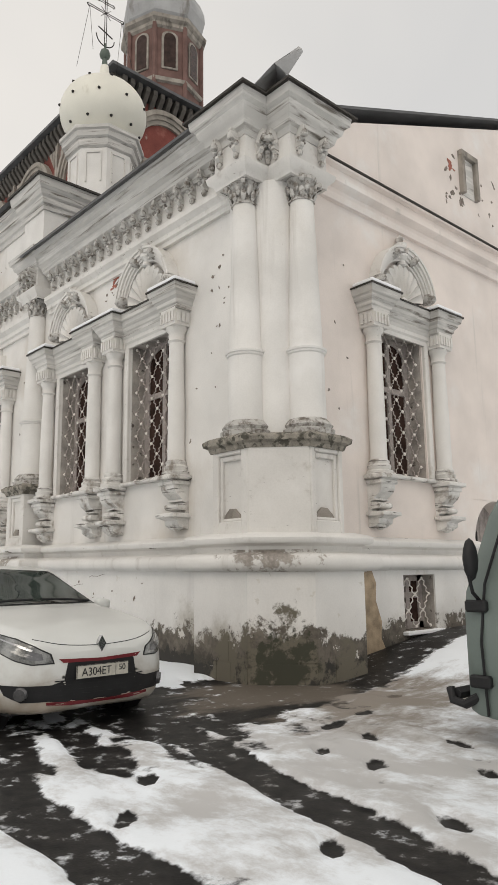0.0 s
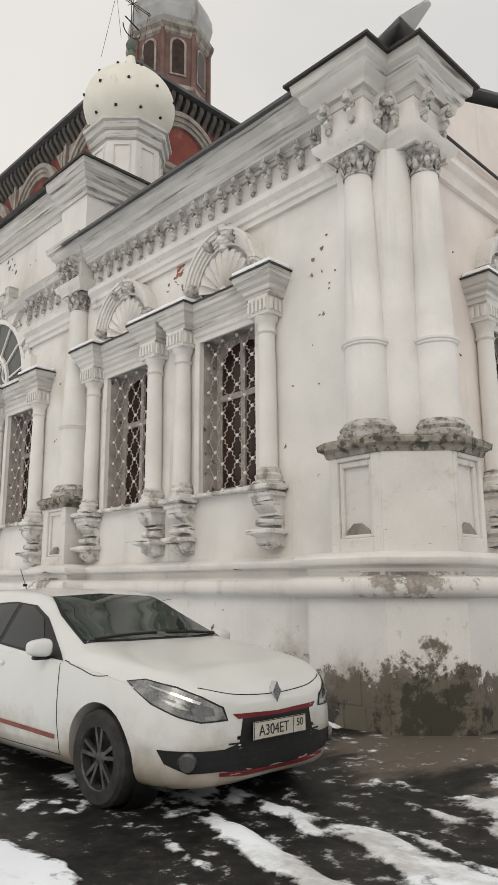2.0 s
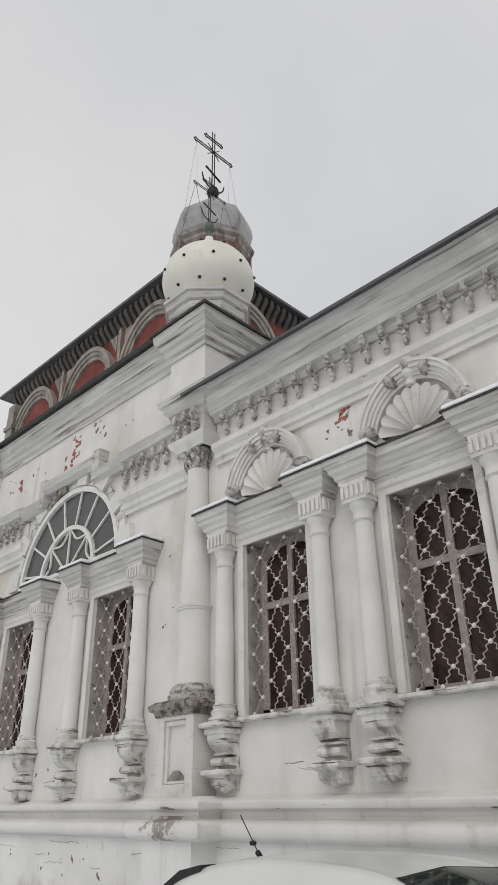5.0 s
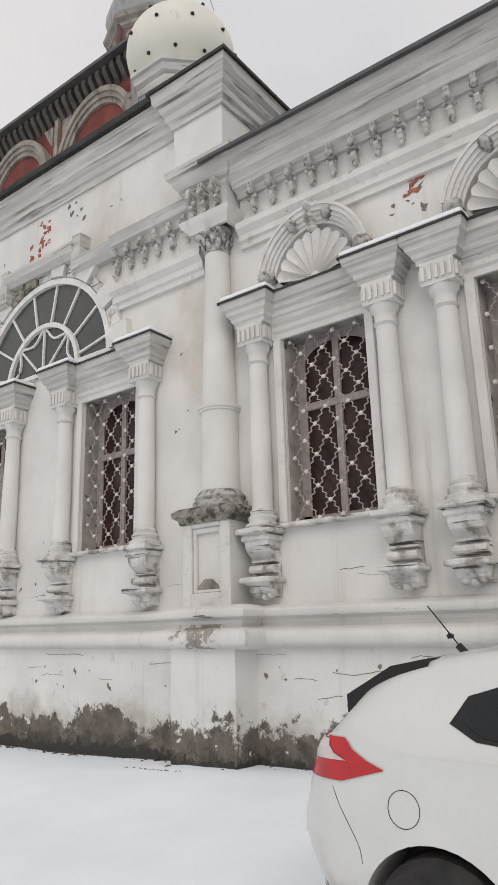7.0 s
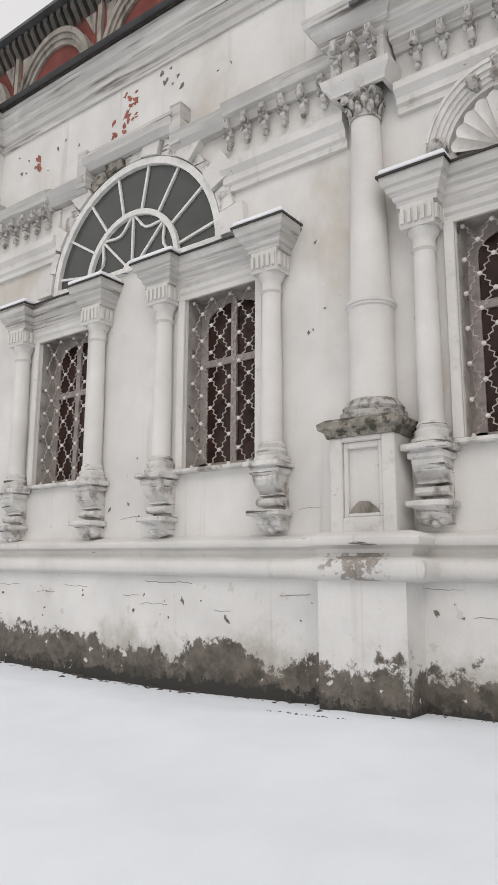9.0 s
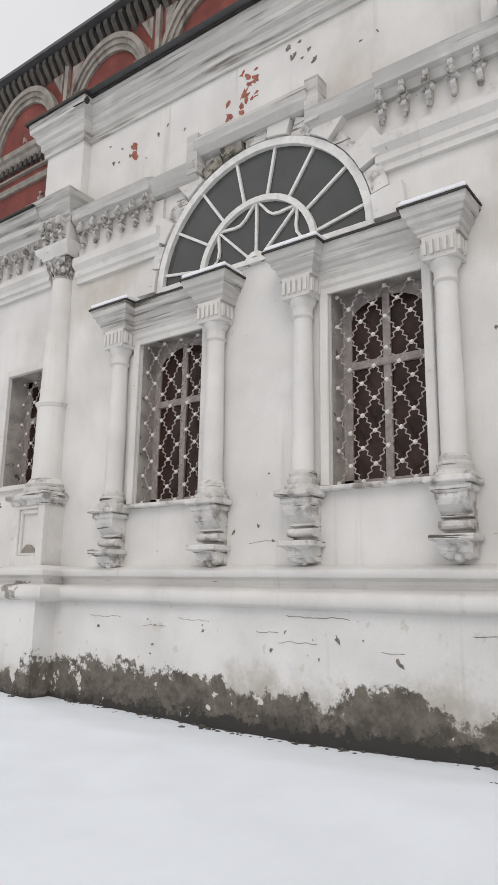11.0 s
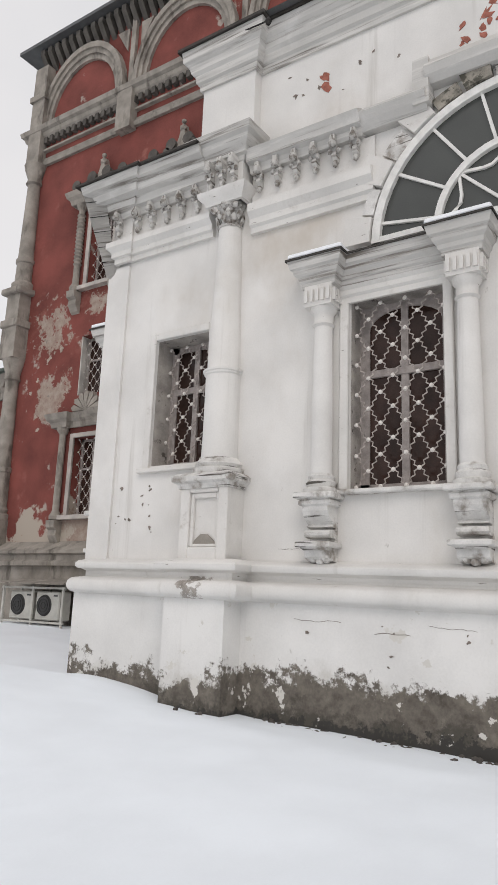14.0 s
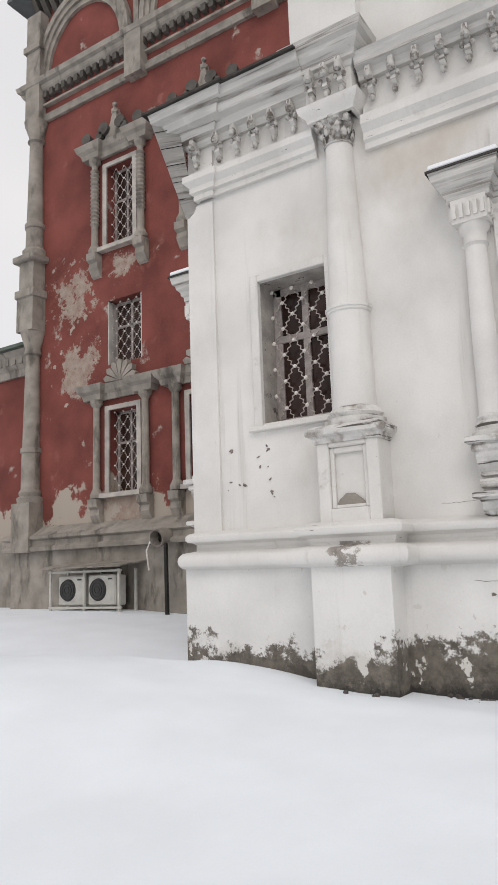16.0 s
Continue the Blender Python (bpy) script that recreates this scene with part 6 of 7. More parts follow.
SIDE = [(1.40, 0.915), (2.0, 0.955), (2.7, 1.01), (3.30, 1.075), (3.43, 1.14), (3.36, 1.25), (3.10, 1.325), (2.6, 1.345), (2.22, 1.315), (1.95, 1.22)]
for s in (-1, 1):
    fr = laid("side_window_trim", SIDE, from_side(s), black_plastic, 0.003)
    laid("side_window", [(1.72, 0.955), (2.0, 0.97), (2.46, 1.005), (2.46, 1.325), (2.24, 1.30), (1.99, 1.205)], from_side(s), car_glass, 0.006, fr)
    laid("side_window", [(2.53, 1.01), (2.9, 1.045), (3.27, 1.09), (3.38, 1.15), (3.32, 1.235), (3.08, 1.305), (2.53, 1.33)], from_side(s), car_glass, 0.006, fr)
    # headlamps sweep back along the wing
    hl = laid("headlamp", [(-0.12, 0.605), (0.10, 0.60), (0.30, 0.635), (0.56, 0.71), (0.82, 0.825), (0.64, 0.84), (0.34, 0.80), (0.10, 0.74), (-0.08, 0.675)], lambda y, z, s=s: ((s * (0.60 + 1.0), y - 1.0, z), (-s, 1, 0)), lamp_glass, 0.006, None, "clear headlamp with dusty cover")
    laid("headlamp_bezel", [(-0.14, 0.595), (0.10, 0.59), (0.30, 0.625), (0.57, 0.702), (0.84, 0.83), (0.64, 0.848), (0.33, 0.808), (0.09, 0.748), (-0.10, 0.68)], lambda y, z, s=s: ((s * (0.60 + 1.0), y - 1.0, z), (-s, 1, 0)), black_plastic, 0.003, hl)
    laid("lamp_strip", [(0.10, 0.715), (0.34, 0.768), (0.60, 0.812), (0.58, 0.80), (0.36, 0.755), (0.12, 0.70)], lambda y, z, s=s: ((s * 1.6, y - 1.0, z), (-s, 1, 0)), chrome, 0.009, hl)
    laid("lamp_reflector", [(-0.02, 0.63), (0.12, 0.63), (0.20, 0.67), (0.12, 0.70), (0.0, 0.68)], lambda y, z, s=s: ((s * 1.6, y - 1.0, z), (-s, 1, 0)), fog_glass, 0.009, hl)
    # dark fog lamp bay with a round lamp
    bay = laid("fog_bay", [(-0.42, 0.29), (0.0, 0.29), (0.15, 0.35), (0.20, 0.435), (-0.10, 0.425), (-0.42, 0.42)], from_corner(s), black_plastic, 0.004)
    h, nn = on_body(*from_corner(s)(-0.0, 0.36))
    b = bmesh.new()
    bmesh.ops.create_cone(b, cap_ends=True, segments=20, radius1=0.062, radius2=0.05, depth=0.03, matrix=Matrix.Translation(h + nn * 0.015) @ nn.to_track_quat("Z", "Y").to_matrix().to_4x4())
    part("fog_lamp", b, fog_glass, bay)
    seam("door_seam", [(1.36, 0.27), (1.38, 0.55), (1.40, 0.90)], from_side(s))
    seam("door_seam", [(2.62, 0.27), (2.70, 0.6), (2.66, 1.0)], from_side(s))
    seam("sill_seam", [(1.36, 0.262), (2.0, 0.26), (2.62, 0.262)], from_side(s))
    seam("wing_seam", [(1.38, 0.92), (1.15, 0.885), (0.95, 0.845), (0.80, 0.85)], from_side(s))
    laid("side_strip", [(1.42, 0.365), (2.58, 0.395), (2.58, 0.43), (1.42, 0.40)], from_side(s), rust_strip, 0.006, None, "brick red strip along the door")
    # door handle
    b = bmesh.new()
    h, nn = on_body((s * 1.6, 2.38, 0.845), (-s, 0, 0))
    box(b, h.x - 0.02, h.x + 0.022, 2.28, 2.48, 0.835, 0.872, 0.012)
    part("door_handle", b, car_white, car)
    # door mirror
    b = bmesh.new()
    bmesh.ops.create_icosphere(b, subdivisions=3, radius=1.0)
    for v in b.verts:
        q = v.co
        e_ = 0.62
        q = Vector([math.copysign(abs(c) ** e_, c) for c in q])
        v.co = Vector((s * (0.945 + 0.10 * q.x), 1.62 + (0.075 if q.y < 0 else 0.03) * q.y * (1 - 0.25 * q.x), 1.005 + 0.066 * q.z * (1 - 0.18 * q.x)))
    mir = part("door_mirror", b, car_white, car, "white door mirror", smooth=True)
    b = bmesh.new()
    box(b, min(s * 0.80, s * 0.98), max(s * 0.80, s * 0.98), 1.59, 1.66, 0.915, 0.945, 0.01)
    part("mirror_foot", b, black_plastic, mir)
    # tail lamps wrap round the corner
    def rear(u, z, s=s):
        return ((s * (0.62 + u * 0.707 + 0.6), 4.03 - u * 0.707 + 0.6, z), (-s, -1, 0))
    tl = laid("tail_lamp", [(-0.20, 0.93), (0.05, 0.885), (0.25, 0.885), (0.42, 0.945), (0.35, 0.98), (0.295, 1.02), (0.26, 1.07), (0.10, 1.08), (-0.15, 1.04)], rear, tail_red, 0.008, None, "red wrap-round tail lamp")
    laid("clear_lens", [(-0.18, 0.985), (0.05, 0.970), (0.27, 0.972), (0.21, 1.0), (0.185, 1.03), (0.185, 1.062), (0.06, 1.068), (-0.14, 1.032)], rear, tail_white, 0.012, tl)
    seam("bumper_seam", [(3.99, 0.86), (3.95, 0.78), (3.89, 0.69), (3.85, 0.62), (3.84, 0.56)], from_side(s), 0.0016)
    laid("lower_rear_trim", [(3.88, 0.22), (4.06, 0.30), (4.16, 0.40), (4.12, 0.42), (3.98, 0.37), (3.86, 0.32)], from_side(s), black_plastic, 0.006)

# fuel flap, one side
seam("fuel_flap", [(3.62 + 0.075 * math.cos(a), 0.80 + 0.075 * math.sin(a)) for a in [2 * math.pi * k / 12 for k in range(13)]], from_side(-1), 0.002)
# windscreen and rear window
WS = [(-0.70, 1.36), (-0.37, 1.25), (0.0, 1.22), (0.37, 1.25), (0.70, 1.36), (0.625, 1.85), (0.525, 2.19), (0.0, 2.235), (-0.525, 2.19), (-0.625, 1.85)]
wsf = laid("windscreen_edge", WS, from_top, black_plastic, 0.003)
laid("windscreen", [(x * 0.955, 1.80 + (y - 1.80) * 0.93) for x, y in WS], from_top, screen_glass, 0.006, wsf, "dark reflective windscreen")
laid("rear_window", [(-0.48, 3.80), (0.48, 3.80), (0.50, 4.06), (-0.50, 4.06)], from_top, car_glass, 0.006)
b = bmesh.new()
slab(b, [(3.60, 1.41), (3.80, 1.375), (4.06, 1.235), (4.06, 1.15), (3.96, 1.15), (3.74, 1.26), (3.60, 1.33)], -0.56, 0.56, lambda u, d, z: Vector((d, u, z)))
part("roof_spoiler", b, black_plastic, car, "dark roof spoiler")
for s in (-1, 1):
    b = bmesh.new()
    tube(b, [(s * 0.62, 1.35, 1.065), (s * 0.30, 1.31, 1.09), (s * 0.05, 1.31, 1.095)], 0.012, 6)
    part("wiper", b, black_plastic, car)
# front: bonnet edge, upper slot, lower grille, chin accent, plate, badge
seam("bonnet_seam", [(-0.60, 0.80), (-0.35, 0.745), (0.0, 0.725), (0.35, 0.745), (0.60, 0.80)], from_front)
laid("upper_slot", [(-0.37, 0.598), (0.0, 0.588), (0.37, 0.598), (0.41, 0.632), (0.0, 0.614), (-0.41, 0.632)], from_front, accent_red, 0.004, None, "dark red slot under the bonnet")
gr = laid("lower_grille", [(-0.48, 0.29), (-0.3, 0.262), (0.3, 0.262), (0.48, 0.29), (0.48, 0.42), (0.36, 0.45), (0.33, 0.60), (-0.33, 0.60), (-0.36, 0.45), (-0.48, 0.42)], from_front, black_plastic, 0.003, None, "black lower grille")
for k in range(4):
    seam("grille_bar", [(-0.44, 0.33 + 0.04 * k), (0.0, 0.325 + 0.04 * k), (0.44, 0.33 + 0.04 * k)], from_front, 0.007)
laid("chin_accent", [(-0.50, 0.262), (-0.3, 0.245), (0.3, 0.245), (0.50, 0.262), (0.50, 0.285), (0.3, 0.268), (-0.3, 0.268), (-0.50, 0.285)], from_front, accent_red, 0.007, rings=2)
h, nn = on_body((0, -1, 0.505), (0, 1, 0))
PY = h.y - 0.03
plate = part("number_plate", boxed(-0.26, 0.26, PY - 0.004, PY + 0.006, 0.452, 0.566, bevel=0.003), plate_white, car, "dirty white number plate")
b = bmesh.new()
for a in ((-0.26, 0.26, 0.452, 0.457), (-0.26, 0.26, 0.561, 0.566), (-0.26, -0.255, 0.457, 0.561), (0.255, 0.26, 0.457, 0.561), (0.125, 0.129, 0.457, 0.561)):
    box(b, a[0], a[1], PY - 0.006, PY - 0.003, a[2], a[3])
part("plate_border", b, ink, plate)


def lettering(text, size, m, mat, parent):
    cu = bpy.data.curves.new("lettering", "FONT")
    cu.body, cu.size, cu.extrude, cu.align_x = text, size, 0.001, "CENTER"
    tmp = new("lettering_source", cu)
    bpy.context.view_layer.update()
    me = bpy.data.meshes.new_from_object(tmp.evaluated_get(bpy.context.evaluated_depsgraph_get()))
    bpy.data.objects.remove(tmp)
    me.materials.clear()
    me.materials.append(mat)
    ob = new("lettering", me)
    ob.parent = parent
    ob.matrix_local = m
    return ob


lettering("A304ET", 0.098, pose(-0.065, PY - 0.0065, 0.475, 90, 0, 0) @ Matrix.Diagonal((0.92, 1, 1, 1)), ink, plate)
lettering("50", 0.072, pose(0.192, PY - 0.0065, 0.497, 90, 0, 0), ink, plate)
h, nn = on_body((0, -1, 0.735), (0, 1, 0))
b = bmesh.new()
slab(b, [(0, 0.665), (0.042, 0.735), (0, 0.805), (-0.042, 0.735)], h.y - 0.03, h.y + 0.02, flat)
part("badge", b, chrome, car, "plain chrome diamond badge")
b = bmesh.new()
tube(b, [(0.0, 3.60, 1.395), (0, 3.66, 1.46)], 0.02, 6)
tube(b, [(0.0, 3.64, 1.44), (0.0, 3.82, 1.68)], 0.004, 5)
tube(b, [(-0.02, 3.70, 1.51), (0.02, 3.70, 1.51)], 0.016, 5)
part("aerial", b, black_plastic, car, "thin black roof aerial")


def wheel(parent, m):
    b = bmesh.new()
    pr = [(0.205, -0.10), (0.285, -0.105), (0.312, -0.08), (0.318, 0.0), (0.312, 0.08), (0.285, 0.105), (0.205, 0.10)]
    lathe(b, pr, seg=36, caps=False)
    b.transform(m)
    w = part("wheel", b, rubber, parent, "dusty black tyre", smooth=True)
    b = bmesh.new()
    lathe(b, [(0.215, 0.10), (0.20, 0.085), (0.195, 0.02)], seg=28, caps=False)
    lathe(b, [(0.05, 0.02), (0.055, 0.07), (0.03, 0.08), (0.0, 0.08)], seg=14)
    for k in range(5):
        for dd in (-0.16, 0.16):
            a = 2 * math.pi * k / 5 + dd
            a2 = 2 * math.pi * k / 5 + dd * 1.25
            tube(b, [(0.04 * math.cos(a), 0.04 * math.sin(a), 0.065), (0.205 * math.cos(a2), 0.205 * math.sin(a2), 0.075)], 0.018, 4)
    b.transform(m)
    part("rim", b, rim_dark, w, "dirty dark spoked rim", smooth=True)
    b = bmesh.new()
    lathe(b, [(0.0, 0.0), (0.2, 0.0), (0.2, 0.015), (0.0, 0.015)], seg=20)
    b.transform(m)
    part("brake_disc", b, black_plastic, w)


for hy in (0.86, 3.50):
    for s in (-1, 1):
        wheel(car, pose(s * 0.785, hy, 0.31, 0, 90 * s, 0) if s > 0 else pose(s * 0.785, hy, 0.31, 0, -90, 0))
        b = bmesh.new()
        lathe(b, [(0.385, -0.14), (0.36, 0.06)], seg=24, start=math.pi, turn=math.pi)
        lathe(b, [(0.0, -0.14), (0.36, -0.141)], seg=24, caps=False)
        b.transform(pose(s * 0.74, hy, 0.31, 0, 90 * s, 0))
        part("arch_liner", b, black_plastic, car)
part("underbody", boxed(-0.72, 0.72, 0.3, 4.0, 0.165, 0.22), black_plastic, car)

# grey-green van parked by the path, front towards the north
van_paint, *_ = material("grey_green_van_paint", (0.15, 0.185, 0.17), 0.4, var=0.12, scale=2, bump=0.03, spec=0.5)
van = thing("parked_van", pose(4.92, 3.12, 0.40), "old grey-green van with outside hinges and black mirror", "van")
b = bmesh.new()
sec = [(0.0, 0.30), (0.02, 0.26), (1.88, 0.26), (1.94, 0.36), (1.95, 1.0), (1.92, 1.16), (1.84, 1.75), (1.74, 1.95), (1.5, 2.05), (0.45, 2.05), (0.21, 1.95), (0.10, 1.75), (0.03, 1.16), (-0.0, 1.0)]
prof = [(0.0, 0.75), (-0.04, 0.9), (-0.3, 1.0), (-4.3, 1.0)]
rings = []
for y, f in ((0.0, 0.55), (-0.03, 0.80), (-0.12, 0.93), (-0.28, 1.0), (-4.2, 1.0), (-4.35, 0.9)):
    ring = []
    for x, z in sec:
        cx = 0.97
        slope = -max(0, z - 1.15) * 0.34 if y > -0.5 else 0
        ring.append(b.verts.new((cx + (x - cx) * (0.6 + 0.4 * f), y + slope, 1.1 + (z - 1.1) * (0.82 + 0.18 * f))))
    rings.append(ring)
for p, q in zip(rings, rings[1:]):
    for i in range(len(p)):
        j = (i + 1) % len(p)
        b.faces.new((p[i], p[j], q[j], q[i]))
b.faces.new(rings[0]), b.faces.new(rings[-1])
part("body", b, van_paint, van, "grey-green painted body", smooth=True)
b = bmesh.new()
for z0, z1 in ((0.28, 1.22), ):
    tube(b, [(-0.004, -0.22, z0), (-0.006, -0.20, 0.8), (0.028, -0.24, z1), (0.07, -0.42, 1.72)], 0.011, 5)
part("door_seam", b, black_plastic, van)
for z in (0.52, 1.06):
    part("hinge", boxed(-0.05, 0.02, -0.27, -0.10, z - 0.045, z + 0.045, bevel=0.015), black_plastic, van)
b = bmesh.new()
slab(b, [(-0.50, 1.24), (-1.05, 1.24), (-1.05, 1.74), (-0.72, 1.74)], 0.025, 0.09, lambda u, d, z: Vector((d - (0.0 if z < 1.5 else -0.055), u, z)))
part("door_window", b, car_glass, van)
b = bmesh.new()
bmesh.ops.create_icosphere(b, subdivisions=2, radius=1.0)
for v in b.verts:
    v.co = Vector((-0.08 + 0.075 * v.co.x, -0.20 + 0.05 * v.co.y, 1.40 + 0.16 * v.co.z))
mir = part("mirror", b, black_plastic, van, "black oval door mirror", smooth=True)
b = bmesh.new()
tube(b, [(-0.12, -0.2, 1.28), (-0.08, -0.2, 1.16), (0.01, -0.2, 1.10)], 0.014, 5)
part("mirror_arm", b, black_plastic, mir)
b = bmesh.new()
tube(b, [(0.05, -0.12, 0.40), (0.02, -0.02, 0.34), (0.02, 0.08, 0.36), (0.05, 0.12, 0.44)], 0.035, 8)
tube(b, [(0.05, 0.08, 0.40), (1.9, 0.08, 0.40)], 0.05, 6)
part("bumper", b, black_plastic, van, "black bent bumper")
for y in (-0.95, -3.3):
    for x in (0.14, 1.80):
        b = bmesh.new()
        lathe(b, [(0.2, -0.1), (0.35, -0.1), (0.37, 0.0), (0.35, 0.1), (0.2, 0.1), (0.0, 0.08)], seg=24)
        b.transform(pose(x, y, 0.37, 0, -90, 0))
        part("wheel", b, rubber, van, smooth=True)

# ---- outdoor units on a stand against the red church ----
unit_paint, *_ = material("beige_unit_casing", (0.50, 0.49, 0.45), 0.55, var=0.15, scale=5)
unit_dark, *_ = material("dark_fan_grille", (0.05, 0.05, 0.05), 0.6, var=0.2, scale=10)
AX = 11.6
for y in (30.27, 31.28):
    u = thing("outdoor_unit", pose(AX, y, 1.22, 0, 0, W_TURN), "beige air conditioner outdoor unit with round dark fan", "air conditioner", "outdoor units")
    part("casing", boxed(-0.44, 0.44, 0, 0.4, 0.0, 0.72, bevel=0.03), unit_paint, u)
    b = bmesh.new()
    bmesh.ops.create_cone(b, cap_ends=True, segments=28, radius1=0.27, radius2=0.25, depth=0.04, matrix=Matrix.Translation((-0.1, -0.015, 0.37)) @ Matrix.Rotation(radians(90), 4, "X"))
    part("fan_grille", b, unit_dark, u)
    b = bmesh.new()
    for r in (0.08, 0.16, 0.235):
        tube(b, [(-0.1 + r * math.cos(a), -0.045, 0.37 + r * math.sin(a)) for a in [2 * math.pi * k / 20 for k in range(21)]], 0.008, 4)
    part("fan_guard", b, iron, u)
    part("name_strip", boxed(0.22, 0.36, -0.006, 0.004, 0.60, 0.64), unit_dark, u)
st = thing("unit_stand", pose(AX, 30.78, 0.75, 0, 0, W_TURN), "welded steel stand with flat canopy over the outdoor units", "stand")
for x in (-1.18, -0.02, 1.10):
    for y in (-0.08, 0.5):
        part("leg", boxed(x, x + 0.06, y, y + 0.05, 0.0, 1.32), unit_paint, st)
for z in (0.40, 1.25):
    part("rail", boxed(-1.2, 1.2, -0.085, -0.03, z, z + 0.05), unit_paint, st)
b = bmesh.new()
slab(b, [(-0.3, 1.36), (0.9, 1.52), (0.9, 1.55), (-0.3, 1.39)], -1.4, 1.4, lambda u_, d, z: Vector((d, u_, z)))
part("canopy", b, stone, st, "weathered flat canopy sheet")

# ---- small things and wear on the white building ----
rw = random.Random(11)


flake_count = [0]


def flake(parent, mat, to, u, z, r, label=""):
    """A ragged bare spot where the paint has come off."""
    k = 9
    ex, tl = rw.uniform(0.35, 1.4), rw.uniform(-0.7, 0.7)
    pts = []
    for i in range(k):
        du, dz = r * rw.uniform(0.25, 1.3) * math.cos(2 * math.pi * i / k), r * ex * rw.uniform(0.3, 1.5) * math.sin(2 * math.pi * i / k)
        pts.append((u + du + tl * dz, z + dz))
    b = bmesh.new()
    flake_count[0] += 1
    slab(b, pts, -0.003 - 0.0005 * (flake_count[0] % 17), 0.01 + 0.0007 * (flake_count[0] % 17), to)
    return part("flake", b, mat, parent, label)


dark_bare, *_ = material("bare_dark_mortar", (0.22, 0.185, 0.16), 0.95, var=0.4, scale=20, bump=0.5)


def attic_face(a, d, z):
    return Vector((WEST + 0.02 + d, a, z))


def spots(parent, to, mat, u0, u1, z0, z1, count, r0, r1):
    for _ in range(count):
        flake(parent, mat, to, rw.uniform(u0, u1), rw.uniform(z0, z1), rw.uniform(r0, r1))


spots(attic, attic_face, old_brick, 17.40, 17.66, 8.62, 9.30, 13, 0.03, 0.075)
spots(attic, attic_face, old_brick, 17.6, 17.95, 8.55, 8.85, 7, 0.03, 0.06)
spots(attic, attic_face, old_brick, 19.66, 19.82, 8.65, 8.98, 4, 0.05, 0.09)
spots(attic, attic_face, dark_bare, 15.2, 17.2, 8.8, 9.3, 10, 0.015, 0.05)
spots(attic, attic_face, dark_bare, 18.4, 20.4, 8.55, 9.25, 10, 0.015, 0.045)
spots(wall_west, west, old_brick, 10.55, 10.80, 6.75, 6.98, 6, 0.03, 0.07)
spots(wall_west, west, dark_bare, 10.5, 10.95, 6.55, 6.95, 6, 0.02, 0.05)
spots(wall_west, west, dark_bare, 7.45, 8.05, 5.2, 6.8, 10, 0.012, 0.04)
spots(wall_west, west, dark_bare, 7.5, 8.4, 2.6, 5.0, 5, 0.01, 0.03)
spots(wall_west, west, dark_bare, 14.0, 14.6, 4.5, 6.0, 5, 0.01, 0.025)
spots(wall_west, west, dark_bare, 22.3, 23.3, 2.7, 3.5, 16, 0.01, 0.035)
spots(wall_west, west, dark_bare, 16.7, 17.7, 2.6, 4.3, 5, 0.01, 0.03)
spots(wall_south, south, dark_bare, 11.2, 11.9, 8.5, 9.7, 16, 0.03, 0.07)
spots(wall_south, south, old_brick, 11.2, 11.6, 9.3, 9.6, 4, 0.04, 0.08)
spots(wall_south, south, dark_bare, 12.2, 13.2, 8.6, 9.6, 10, 0.02, 0.06)
spots(wall_south, south, dark_bare, 7.6, 8.4, 3.0, 6.5, 6, 0.01, 0.03)

# blind slit in the gable
nic = thing("gable_niche", pose(12.05, SOUTH, 0), "narrow blind niche in the pinkish gable", "niche", kind="structure")
b = bmesh.new()
for a in ((-0.30, -0.20, 8.95, 9.75), (0.20, 0.30, 8.95, 9.75), (-0.30, 0.30, 9.75, 9.87)):
    box(b, a[0], a[1], -0.10, 0.01, a[2], a[3], 0.01)
part("niche_frame", b, stone, nic)
part("niche_back", boxed(-0.2, 0.2, -0.02, 0.01, 8.95, 9.75), white_cornice, nic)

# arched doorway in the end wall with a plank door
dr = thing("door_1", pose(12.22, SOUTH, 0), "arched doorway with a worn pale plank door", "door", kind="structure")
b = bmesh.new()
for s in (-1, 1):
    arc = [(s * 0.775 * math.cos(a), 2.18 + 0.775 * math.sin(a)) for a in [math.pi / 2 * k / 10 for k in range(11)]]
    slab(b, arc + [(s * 0.775, 2.96)], 0.002, 0.55, flat)
box(b, -0.775, 0.775, 0.002, 0.55, 2.95, 2.98)
part("arch_head", b, pink_white, dr)
for k in range(7):
    part("plank", boxed(-0.77 + 0.22 * k, -0.77 + 0.22 * k + 0.21, 0.42, 0.46, 0.7, 2.96, bevel=0.008), frame_wood, dr)
b = bmesh.new()
tube(b, [(-0.15, 0.38, 0.8), (-0.12, 0.36, 2.4), (-0.35, 0.38, 2.75)], 0.02, 5)
part("door_cable", b, iron, dr)

# bare strip of render beside the corner base
b = bmesh.new()
slab(b, [(8.05, 0.55), (8.62, 0.60), (8.52, 0.78), (8.55, 1.0), (8.43, 1.3), (8.45, 1.55), (8.33, 1.80), (8.05, 1.80)], SOUTH - 0.13, SOUTH - 0.09, flat)
tagged(part("bare_render_strip", b, bare_yellow), "yellowish bare render strip where plaster fell away", "wall patch", kind="structure")

